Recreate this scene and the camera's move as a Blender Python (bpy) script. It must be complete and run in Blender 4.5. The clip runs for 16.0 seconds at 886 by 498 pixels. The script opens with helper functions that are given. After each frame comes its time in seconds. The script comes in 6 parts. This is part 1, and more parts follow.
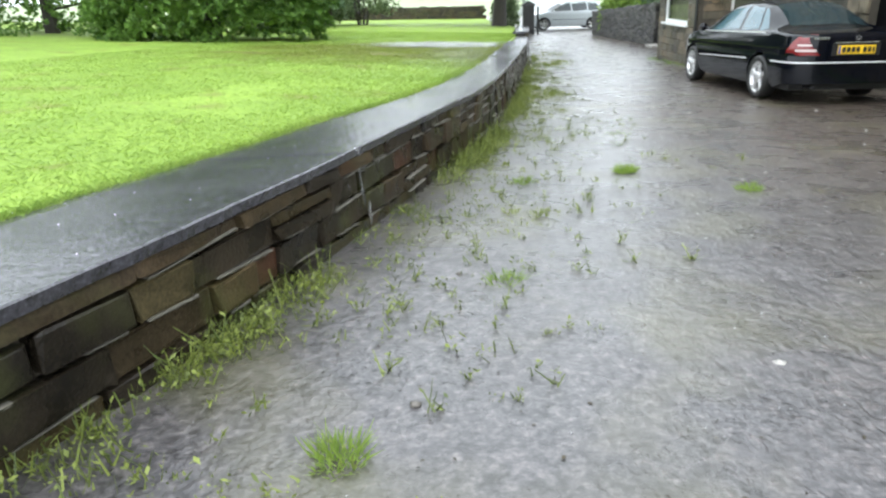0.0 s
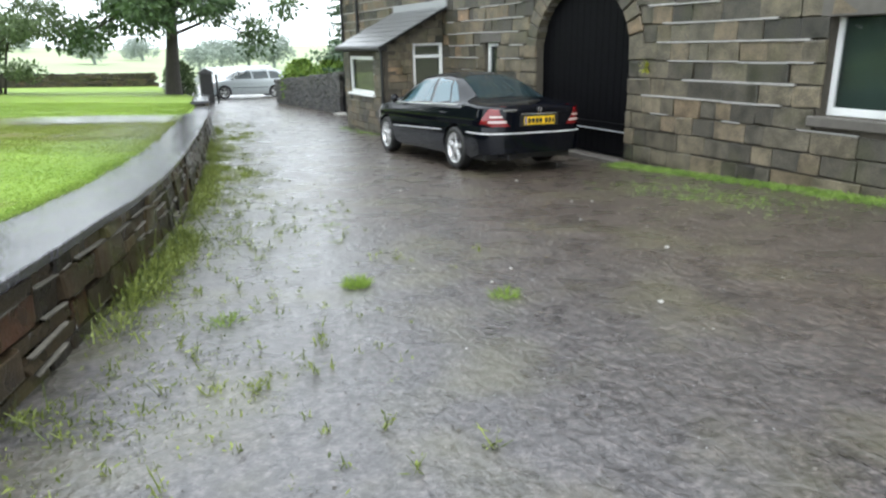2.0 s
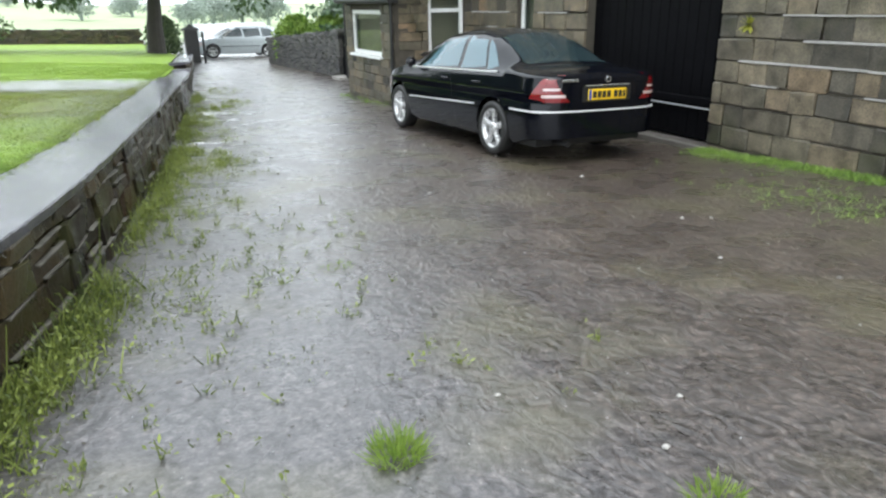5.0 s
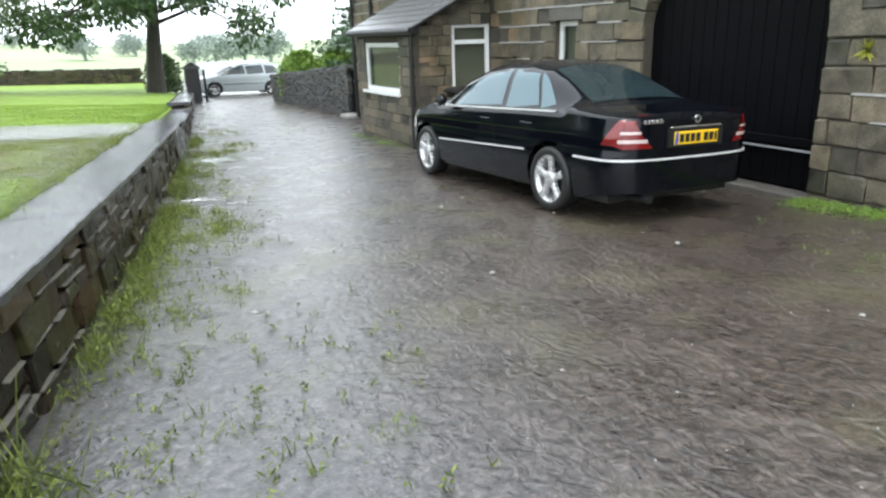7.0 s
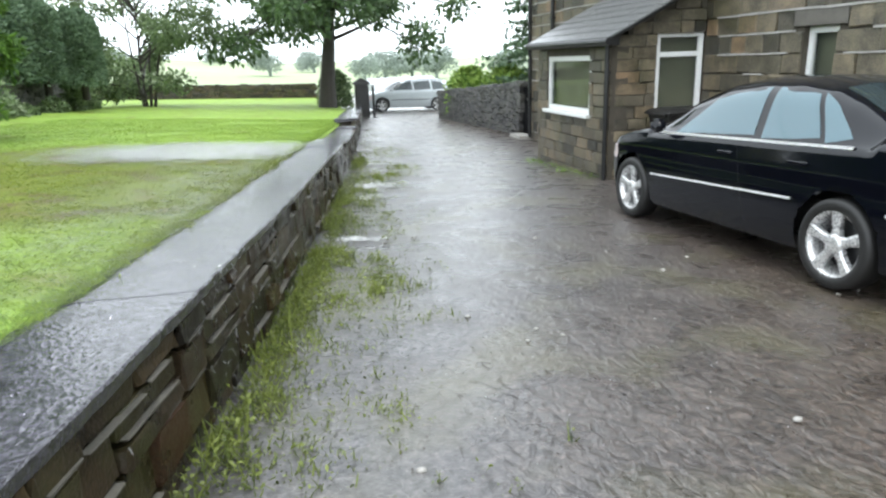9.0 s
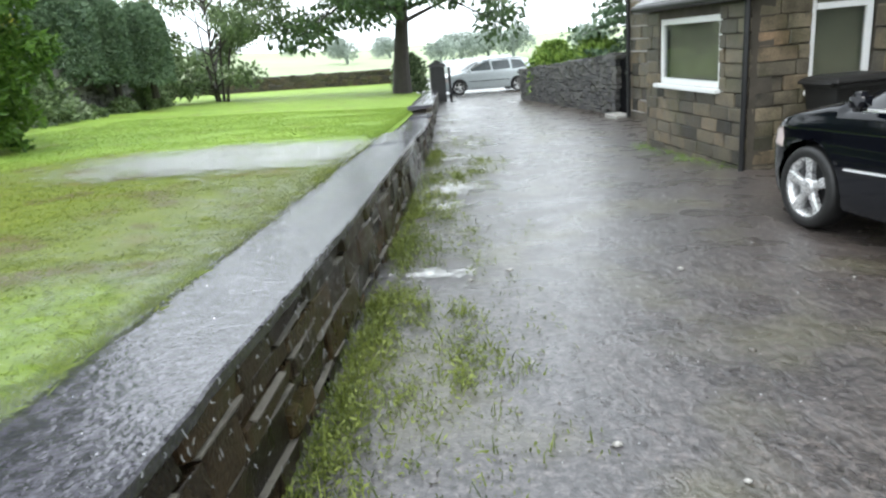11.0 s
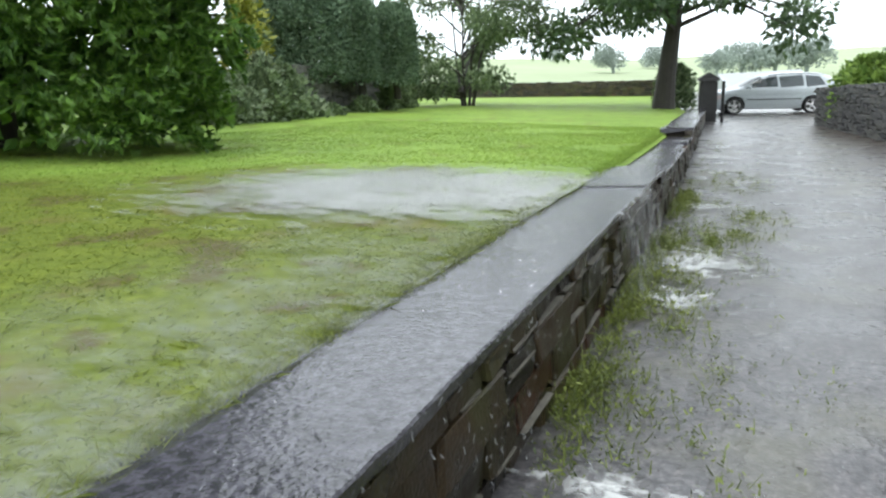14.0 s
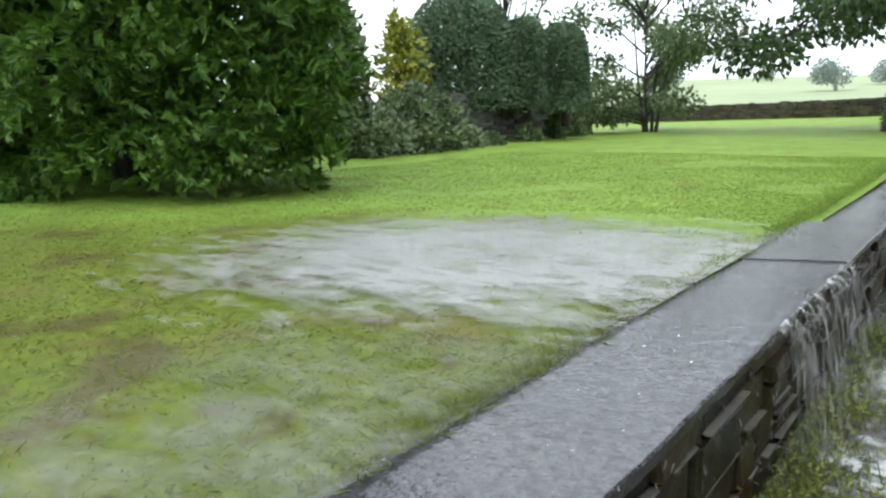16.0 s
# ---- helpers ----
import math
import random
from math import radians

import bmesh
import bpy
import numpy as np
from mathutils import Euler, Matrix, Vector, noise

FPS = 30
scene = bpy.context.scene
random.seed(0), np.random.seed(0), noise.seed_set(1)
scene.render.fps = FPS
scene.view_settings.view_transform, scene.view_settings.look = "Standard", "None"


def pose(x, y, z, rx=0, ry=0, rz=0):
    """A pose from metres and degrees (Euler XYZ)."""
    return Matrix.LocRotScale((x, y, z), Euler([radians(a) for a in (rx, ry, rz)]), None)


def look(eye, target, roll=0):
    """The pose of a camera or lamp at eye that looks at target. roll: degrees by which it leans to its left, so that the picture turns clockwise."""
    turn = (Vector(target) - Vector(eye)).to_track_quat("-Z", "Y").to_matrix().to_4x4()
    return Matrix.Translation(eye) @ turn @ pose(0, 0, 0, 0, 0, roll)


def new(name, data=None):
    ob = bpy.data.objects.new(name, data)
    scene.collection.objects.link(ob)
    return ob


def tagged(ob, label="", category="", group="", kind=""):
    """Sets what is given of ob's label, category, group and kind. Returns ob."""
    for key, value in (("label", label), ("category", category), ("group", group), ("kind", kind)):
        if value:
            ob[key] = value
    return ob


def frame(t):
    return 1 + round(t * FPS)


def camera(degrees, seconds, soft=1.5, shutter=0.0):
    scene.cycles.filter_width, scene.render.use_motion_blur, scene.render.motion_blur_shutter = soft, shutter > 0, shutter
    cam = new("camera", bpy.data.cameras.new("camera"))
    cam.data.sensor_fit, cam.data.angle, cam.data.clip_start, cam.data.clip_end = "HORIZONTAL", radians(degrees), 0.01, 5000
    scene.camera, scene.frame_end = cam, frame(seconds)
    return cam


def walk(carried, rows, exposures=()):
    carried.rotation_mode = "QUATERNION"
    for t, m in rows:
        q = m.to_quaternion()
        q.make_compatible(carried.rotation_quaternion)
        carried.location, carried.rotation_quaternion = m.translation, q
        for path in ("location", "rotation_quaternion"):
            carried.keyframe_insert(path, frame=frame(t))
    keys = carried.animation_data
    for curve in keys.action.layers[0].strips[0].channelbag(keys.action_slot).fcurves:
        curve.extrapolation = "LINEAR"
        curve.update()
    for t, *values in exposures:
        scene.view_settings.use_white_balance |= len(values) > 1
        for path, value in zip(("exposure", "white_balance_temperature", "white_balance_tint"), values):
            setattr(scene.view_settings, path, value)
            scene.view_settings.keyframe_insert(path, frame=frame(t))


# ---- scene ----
# ---- camera and its walk ----
cam = camera(67.2, 16.0, soft=2.4)
PATH = [
    (0.0, 0.021, -0.048, 1.847, 68.510, 2.640, -1.570),
    (0.5, 0.025, 0.289, 1.877, 73.180, 1.900, -6.010),
    (1.0, 0.021, 0.621, 1.890, 76.110, 3.260, -14.880),
    (1.5, 0.098, 0.975, 1.875, 74.470, 3.250, -23.530),
    (2.0, 0.241, 1.339, 1.862, 72.880, 1.240, -27.420),
    (2.5, 0.344, 1.719, 1.836, 72.440, 1.250, -32.630),
    (3.0, 0.491, 2.067, 1.829, 73.250, 2.490, -31.680),
    (3.5, 0.627, 2.452, 1.818, 71.010, 1.170, -30.490),
    (4.0, 0.693, 2.832, 1.784, 65.940, 2.100, -29.980),
    (4.5, 0.803, 3.200, 1.765, 67.910, 0.410, -27.680),
    (7.0, 1.215, 5.108, 1.689, 72.350, 1.730, -27.630),
    (7.5, 1.281, 5.504, 1.677, 71.930, 0.550, -25.690),
    (8.0, 1.328, 5.930, 1.678, 71.210, 2.270, -25.880),
    (8.5, 1.434, 6.332, 1.651, 71.910, 1.100, -19.860),
    (9.0, 1.469, 6.744, 1.636, 74.110, 1.910, -14.290),
    (9.5, 1.546, 7.162, 1.622, 72.670, 2.090, -12.600),
    (12.0, 1.839, 9.197, 1.538, 74.650, 4.970, -1.300),
    (12.5, 1.931, 9.561, 1.529, 76.480, 1.950, 4.750),
    (13.0, 1.978, 9.952, 1.519, 76.370, 2.290, 6.440),
    (13.5, 2.023, 10.332, 1.518, 75.230, 3.680, 7.950),
    (14.0, 2.094, 10.740, 1.493, 75.120, 3.040, 13.880),
    (14.5, 2.124, 11.133, 1.498, 78.220, 4.630, 18.120),
    (15.0, 2.193, 11.522, 1.480, 78.250, 5.390, 25.220),
    (15.5, 2.248, 11.865, 1.480, 78.780, 4.080, 30.020),
    (16.0, 2.282, 12.280, 1.468, 78.310, 4.580, 29.950),
]
walk(cam, [(t, pose(*p)) for t, *p in PATH], exposures=[(0.0, 0.68), (2.5, 0.52), (9.5, 0.62), (12.5, 0.44), (16.0, 0.12)])

# ---- overcast sky, soft sun ----
SUN_ELEVATION, SUN_TURN = radians(62), radians(200)
world = bpy.data.worlds.new("overcast_sky")
scene.world = world
world.use_nodes = True
wn, wl = world.node_tree.nodes, world.node_tree.links
sky = wn.new("ShaderNodeTexSky")
sky.sky_type, sky.sun_disc = "NISHITA", False
sky.sun_elevation, sky.sun_rotation = SUN_ELEVATION, SUN_TURN
sky.air_density, sky.dust_density = 1.0, 6.0
grey = wn.new("ShaderNodeHueSaturation")
grey.inputs["Saturation"].default_value = 0.12
cloud = wn.new("ShaderNodeMixRGB")
cloud.inputs["Fac"].default_value = 0.75
cloud.inputs["Color2"].default_value = (14.3, 15.7, 16.8, 1)
wl.new(sky.outputs["Color"], grey.inputs["Color"])
wl.new(grey.outputs["Color"], cloud.inputs["Color1"])
wl.new(cloud.outputs["Color"], wn["Background"].inputs["Color"])
wn["Background"].inputs["Strength"].default_value = 0.15
sun_lamp = bpy.data.lights.new("sun", "SUN")
sun_lamp.energy, sun_lamp.angle, sun_lamp.color = 1.0, radians(25), (1.0, 0.97, 0.92)
sun = new("sun", sun_lamp)
sun.matrix_world = look((0, 0, 30), (0 + 10 * math.sin(SUN_TURN) * -0.5, 10, 0))

# ---- materials ----
def material(name, rough=0.6, metal=0.0, color=(0.5, 0.5, 0.5)):
    m = bpy.data.materials.new(name)
    m.use_nodes = True
    b = m.node_tree.nodes["Principled BSDF"]
    b.inputs["Base Color"].default_value = (*color, 1)
    b.inputs["Roughness"].default_value = rough
    b.inputs["Metallic"].default_value = metal
    return m, m.node_tree.nodes, m.node_tree.links, b


def noise_node(n, l, scale, detail=4.0, rough=0.55, coords="Object", stretch=None):
    tc = n.new("ShaderNodeTexCoord")
    tex = n.new("ShaderNodeTexNoise")
    tex.inputs["Scale"].default_value = scale
    tex.inputs["Detail"].default_value = detail
    tex.inputs["Roughness"].default_value = rough
    if stretch:
        mp = n.new("ShaderNodeMapping")
        mp.inputs["Scale"].default_value = stretch
        l.new(tc.outputs[coords], mp.inputs["Vector"])
        l.new(mp.outputs["Vector"], tex.inputs["Vector"])
    else:
        l.new(tc.outputs[coords], tex.inputs["Vector"])
    return tex


def ramp(n, l, source, stops):
    r = n.new("ShaderNodeValToRGB")
    e = r.color_ramp.elements
    while len(e) < len(stops):
        e.new(0.5)
    for i, (p, c) in enumerate(stops):
        e[i].position = p
        e[i].color = (*c, 1) if len(c) == 3 else c
    l.new(source, r.inputs["Fac"])
    return r


def mix(n, l, fac, a, b, blend="MIX"):
    x = n.new("ShaderNodeMixRGB")
    x.blend_type = blend
    for sock, v in (("Fac", fac), ("Color1", a), ("Color2", b)):
        if isinstance(v, (int, float)):
            x.inputs[sock].default_value = v
        elif isinstance(v, tuple):
            x.inputs[sock].default_value = (*v, 1)
        else:
            l.new(v, x.inputs[sock])
    return x.outputs["Color"]


def bump(n, l, b, height, strength, distance):
    bp = n.new("ShaderNodeBump")
    bp.inputs["Strength"].default_value = strength
    bp.inputs["Distance"].default_value = distance
    l.new(height, bp.inputs["Height"])
    l.new(bp.outputs["Normal"], b.inputs["Normal"])
    return bp


def value_range(n, l, source, a, b, lo, hi):
    mr = n.new("ShaderNodeMapRange")
    for k, v in (("From Min", a), ("From Max", b), ("To Min", lo), ("To Max", hi)):
        mr.inputs[k].default_value = v
    l.new(source, mr.inputs["Value"])
    return mr.outputs["Result"]


def plain(name, color, rough=0.5, metal=0.0, vary=0.12, scale=6.0, coat=0.0, bumpy=0.0):
    """A surface with light staining at two scales."""
    m, n, l, b = material(name, rough, metal, color)
    a = noise_node(n, l, scale)
    c = noise_node(n, l, scale * 9)
    dark = tuple(v * (1 - vary * 2) for v in color)
    light = tuple(min(1, v * (1 + vary)) for v in color)
    col = mix(n, l, a.outputs["Fac"], dark, light)
    col = mix(n, l, mix(n, l, 0.25, (0.5, 0.5, 0.5), c.outputs["Fac"]), col, col)
    l.new(col, b.inputs["Base Color"])
    l.new(value_range(n, l, c.outputs["Fac"], 0.3, 0.7, max(0.02, rough - 0.08), min(1, rough + 0.08)), b.inputs["Roughness"])
    b.inputs["Coat Weight"].default_value = coat
    b.inputs["Coat Roughness"].default_value = 0.03
    if bumpy:
        bump(n, l, b, c.outputs["Fac"], 0.4, bumpy)
    return m


def random_stone(name, stops, per_island=False, rough=0.75, moss=0.0):
    """Wet gritstone whose colour changes from block to block."""
    m, n, l, b = material(name, rough)
    src = n.new("ShaderNodeNewGeometry").outputs["Random Per Island"] if per_island else n.new("ShaderNodeObjectInfo").outputs["Random"]
    base = ramp(n, l, src, stops).outputs["Color"]
    tc = n.new("ShaderNodeNewGeometry")
    blot = n.new("ShaderNodeTexNoise")
    blot.inputs["Scale"].default_value = 5.5
    blot.inputs["Detail"].default_value = 5
    l.new(tc.outputs["Position"], blot.inputs["Vector"])
    fine = n.new("ShaderNodeTexNoise")
    fine.inputs["Scale"].default_value = 70
    fine.inputs["Detail"].default_value = 4
    l.new(tc.outputs["Position"], fine.inputs["Vector"])
    shade = ramp(n, l, blot.outputs["Fac"], [(0.3, (0.45, 0.45, 0.45)), (0.7, (1.25, 1.2, 1.15))]).outputs["Color"]
    col = mix(n, l, 1.0, base, shade, "MULTIPLY")
    speck = ramp(n, l, fine.outputs["Fac"], [(0.3, (0.6, 0.6, 0.6)), (0.65, (1.25, 1.25, 1.25))]).outputs["Color"]
    col = mix(n, l, 1.0, col, speck, "MULTIPLY")
    if moss:
        big = n.new("ShaderNodeTexNoise")
        big.inputs["Scale"].default_value = 2.2
        big.inputs["Detail"].default_value = 8
        l.new(tc.outputs["Position"], big.inputs["Vector"])
        mask = ramp(n, l, big.outputs["Fac"], [(0.52, (0, 0, 0)), (0.66, (moss, moss, moss))]).outputs["Color"]
        col = mix(n, l, mask, col, (0.055, 0.060, 0.020))
    l.new(col, b.inputs["Base Color"])
    l.new(value_range(n, l, blot.outputs["Fac"], 0.3, 0.7, rough - 0.3, rough + 0.1), b.inputs["Roughness"])
    mixed = mix(n, l, 0.5, blot.outputs["Fac"], fine.outputs["Fac"])
    bump(n, l, b, mixed, 0.7, 0.012)
    return m


HOUSE_STOPS = [(0.0, (0.023, 0.022, 0.018)), (0.16, (0.086, 0.079, 0.062)), (0.32, (0.136, 0.12, 0.086)), (0.46, (0.048, 0.045, 0.037)), (0.6, (0.189, 0.162, 0.113)), (0.72, (0.106, 0.097, 0.072)), (0.86, (0.161, 0.136, 0.095)), (0.95, (0.159, 0.125, 0.082)), (1.0, (0.245, 0.172, 0.108))]
M_HOUSE = random_stone("house_gritstone", HOUSE_STOPS, rough=0.6, moss=0.3)
M_HOUSE_FAR = random_stone("house_gritstone_far", HOUSE_STOPS, per_island=True, rough=0.6)
WALL_STOPS = [(0.0, (0.012, 0.01, 0.008)), (0.25, (0.027, 0.021, 0.014)), (0.45, (0.053, 0.038, 0.022)), (0.62, (0.019, 0.016, 0.013)), (0.78, (0.072, 0.052, 0.026)), (0.9, (0.042, 0.038, 0.018)), (1.0, (0.066, 0.032, 0.02))]
M_WALL = random_stone("garden_wall_stone", WALL_STOPS, rough=0.45, moss=0.55)
M_WALL.node_tree.nodes["Principled BSDF"].inputs["Specular IOR Level"].default_value = 0.25
M_WALL_FAR = random_stone("garden_wall_stone_far", WALL_STOPS, per_island=True, rough=0.55, moss=0.55)
DRY_STOPS = [(0.0, (0.034, 0.036, 0.039)), (0.5, (0.078, 0.079, 0.080)), (1.0, (0.125, 0.123, 0.118))]
M_DRY = random_stone("dry_stone", DRY_STOPS, per_island=True, rough=0.65, moss=0.3)
M_MORTAR = plain("pale_mortar", (0.36, 0.35, 0.33), 0.8, vary=0.25, scale=9, bumpy=0.004)
M_LIME = plain("weathered_lime", (0.145, 0.135, 0.11), 0.7, vary=0.4, scale=11, bumpy=0.006)
M_JOINT = plain("dark_joint", (0.075, 0.065, 0.05), 0.85, vary=0.3, scale=7, bumpy=0.004)
M_DARKSTONE = plain("near_black_stone", (0.024, 0.024, 0.024), 0.6, vary=0.3, scale=7, bumpy=0.006)
# For a sheet added behind one pane to give its glass a teal look.
M_TEAL = plain("teal_glass_backing", (0.045, 0.105, 0.08), 0.8, vary=0.3, scale=2.5)
M_JOINT2 = plain("earthy_joint", (0.12, 0.105, 0.08), 0.85, vary=0.4, scale=5, bumpy=0.006)
M_WHITE = plain("white_paint", (0.78, 0.79, 0.78), 0.35, vary=0.04)
M_BLACKWOOD = plain("black_painted_boards", (0.003, 0.003, 0.004), 0.55, vary=0.25, scale=3)
M_BLACKWOOD.node_tree.nodes["Principled BSDF"].inputs["Specular IOR Level"].default_value = 0.07
M_IRON = plain("black_iron", (0.012, 0.012, 0.013), 0.4, vary=0.2)
M_SILL = plain("wet_stone_sill", (0.115, 0.105, 0.092), 0.5, vary=0.25, scale=7, bumpy=0.004)
M_SLATE = plain("wet_slate", (0.12, 0.125, 0.13), 0.3, vary=0.25, scale=4, bumpy=0.003)
M_LEAD = plain("lead_flashing", (0.33, 0.34, 0.35), 0.4, vary=0.1)
M_ROOM = plain("dim_room", (0.10, 0.095, 0.08), 0.9, vary=0.2)
M_CURTAIN = plain("drawn_blind", (0.42, 0.42, 0.28), 0.8, vary=0.2, scale=3)
M_CONCRETE = plain("pale_concrete", (0.34, 0.33, 0.31), 0.7, vary=0.15, bumpy=0.003)


def glass_material(name, tint, rough=0.02, alpha=0.75):
    m, n, l, b = material(name, rough, 0.0, tint)
    b.inputs["Alpha"].default_value = alpha
    b.inputs["IOR"].default_value = 1.52
    b.inputs["Specular IOR Level"].default_value = 0.7
    return m


M_PANE = glass_material("window_glass", (0.03, 0.04, 0.035), alpha=0.35)
M_CARGLASS = glass_material("tinted_car_glass", (0.02, 0.035, 0.04), alpha=0.85)
# Blue-grey base colour stands in for sky reflected in the side windows.
M_SIDEGLASS = glass_material("sky_toned_side_glass", (0.07, 0.13, 0.16), alpha=0.87)


def wet_road():
    m, n, l, b = material("flooded_tarmac", 0.3)
    geo = n.new("ShaderNodeNewGeometry")
    sep = n.new("ShaderNodeSeparateXYZ")
    l.new(geo.outputs["Position"], sep.inputs["Vector"])

    def tex(scale, detail=4, kind="ShaderNodeTexNoise"):
        t = n.new(kind)
        t.inputs["Scale"].default_value = scale
        if kind == "ShaderNodeTexNoise":
            t.inputs["Detail"].default_value = detail
        l.new(geo.outputs["Position"], t.inputs["Vector"])
        return t
    large, mid, grit = tex(0.45, 5), tex(3.0, 6), tex(55, 5)
    grey = mix(n, l, mid.outputs["Fac"], (0.037, 0.035, 0.038), (0.098, 0.093, 0.098))
    brown = mix(n, l, mid.outputs["Fac"], (0.030, 0.024, 0.020), (0.104, 0.083, 0.069))
    side = n.new("ShaderNodeMath")
    side.operation = "MULTIPLY_ADD"
    l.new(large.outputs["Fac"], side.inputs[0])
    side.inputs[1].default_value = 3.0
    l.new(sep.outputs["X"], side.inputs[2])
    near = n.new("ShaderNodeMath")
    near.operation = "SUBTRACT"
    l.new(side.outputs["Value"], near.inputs[0])
    l.new(value_range(n, l, sep.outputs["Y"], 9.0, 16.0, 0.0, 3.6), near.inputs[1])
    fac = value_range(n, l, near.outputs["Value"], 3.0, 5.6, 0.0, 1.0)
    col = mix(n, l, fac, grey, brown)
    speck = ramp(n, l, grit.outputs["Fac"], [(0.32, (0.55, 0.55, 0.55)), (0.52, (0.95, 0.95, 0.95)), (0.72, (1.7, 1.66, 1.6))]).outputs["Color"]
    col = mix(n, l, 1.0, col, speck, "MULTIPLY")
    gravel = ramp(n, l, tex(22, 6).outputs["Fac"], [(0.34, (0.5, 0.5, 0.5)), (0.5, (0.95, 0.95, 0.95)), (0.70, (1.6, 1.55, 1.5))]).outputs["Color"]
    col = mix(n, l, 1.0, col, gravel, "MULTIPLY")
    silt = ramp(n, l, tex(1.3, 8).outputs["Fac"], [(0.50, (0, 0, 0)), (0.66, (0.36, 0.36, 0.36))]).outputs["Color"]
    col = mix(n, l, silt, col, (0.105, 0.100, 0.050))
    l.new(col, b.inputs["Base Color"])
    l.new(value_range(n, l, mid.outputs["Fac"], 0.35, 0.65, 0.20, 0.42), b.inputs["Roughness"])
    b.inputs["IOR"].default_value = 1.45
    # rain-pocked film everywhere; running ripples towards the house
    ripple, swell = tex(24, 3), tex(7.5, 4)
    mp = n.new("ShaderNodeMapping")
    mp.inputs["Rotation"].default_value = (0, 0, radians(35))
    mp.inputs["Scale"].default_value = (13.0, 9.0, 9.0)
    l.new(geo.outputs["Position"], mp.inputs["Vector"])
    run_tex = n.new("ShaderNodeTexNoise")
    run_tex.inputs["Scale"].default_value = 1.0
    run_tex.inputs["Detail"].default_value = 4
    run_tex.inputs["Roughness"].default_value = 0.52
    run_tex.inputs["Distortion"].default_value = 0.9
    l.new(mp.outputs["Vector"], run_tex.inputs["Vector"])
    film = mix(n, l, 0.65, ripple.outputs["Fac"], swell.outputs["Fac"])
    film = mix(n, l, 0.19, film, grit.outputs["Fac"])
    film = mix(n, l, 0.40, film, (0.5, 0.5, 0.5))
    h = mix(n, l, value_range(n, l, fac, 0.0, 1.0, 0.22, 0.92), film, run_tex.outputs["Fac"])
    bump(n, l, b, h, 0.75, 0.048)
    b.inputs["Specular IOR Level"].default_value = 0.75
    b.inputs["Coat Weight"].default_value = 0.5
    b.inputs["Coat IOR"].default_value = 1.33
    b.inputs["Coat Roughness"].default_value = 0.38
    return m


M_ROAD = wet_road()


def worn_mask(n, l):
    """Where the lawn is trodden and sodden: an uneven patch of olive-brown turf."""
    geo = n.new("ShaderNodeNewGeometry")
    d = n.new("ShaderNodeVectorMath")
    d.operation = "DISTANCE"
    l.new(geo.outputs["Position"], d.inputs[0])
    d.inputs[1].default_value = (-0.5, 13.4, 0.8)
    t = n.new("ShaderNodeTexNoise")
    t.inputs["Scale"].default_value = 1.1
    t.inputs["Detail"].default_value = 6
    l.new(geo.outputs["Position"], t.inputs["Vector"])
    add = n.new("ShaderNodeMath")
    add.operation = "MULTIPLY_ADD"
    l.new(t.outputs["Fac"], add.inputs[0])
    add.inputs[1].default_value = 4.5
    l.new(d.outputs["Value"], add.inputs[2])
    return value_range(n, l, add.outputs["Value"], 4.3, 6.4, 0.85, 0.0)


def grass_ground():
    m, n, l, b = material("mown_lawn", 0.7)
    geo = n.new("ShaderNodeNewGeometry")

    def tex(scale, detail=5):
        t = n.new("ShaderNodeTexNoise")
        t.inputs["Scale"].default_value = scale
        t.inputs["Detail"].default_value = detail
        l.new(geo.outputs["Position"], t.inputs["Vector"])
        return t.outputs["Fac"]
    a = mix(n, l, tex(0.9), (0.110, 0.190, 0.034), (0.245, 0.360, 0.062))
    c = ramp(n, l, tex(17, 8), [(0.30, (0.74, 0.77, 0.74)), (0.5, (0.97, 0.97, 0.97)), (0.72, (1.25, 1.22, 1.2))]).outputs["Color"]
    col = mix(n, l, 1.0, a, c, "MULTIPLY")
    bare = ramp(n, l, tex(1.7), [(0.56, (0, 0, 0)), (0.68, (0.6, 0.6, 0.6))]).outputs["Color"]
    worn = worn_mask(n, l)
    col = mix(n, l, worn, col, mix(n, l, 1.0, mix(n, l, tex(4.5, 6), (0.055, 0.080, 0.010), (0.135, 0.150, 0.022)), c, "MULTIPLY"))
    col = mix(n, l, bare, col, (0.125, 0.105, 0.035))
    mud = ramp(n, l, tex(2.3, 8), [(0.56, (0, 0, 0)), (0.64, (0.8, 0.8, 0.8))]).outputs["Color"]
    col = mix(n, l, mix(n, l, 1.0, mud, worn, "MULTIPLY"), col, (0.075, 0.050, 0.026))
    l.new(col, b.inputs["Base Color"])
    b.inputs["Specular IOR Level"].default_value = 0.12
    bump(n, l, b, tex(38, 7), 0.5, 0.02)
    return m


M_LAWN = grass_ground()


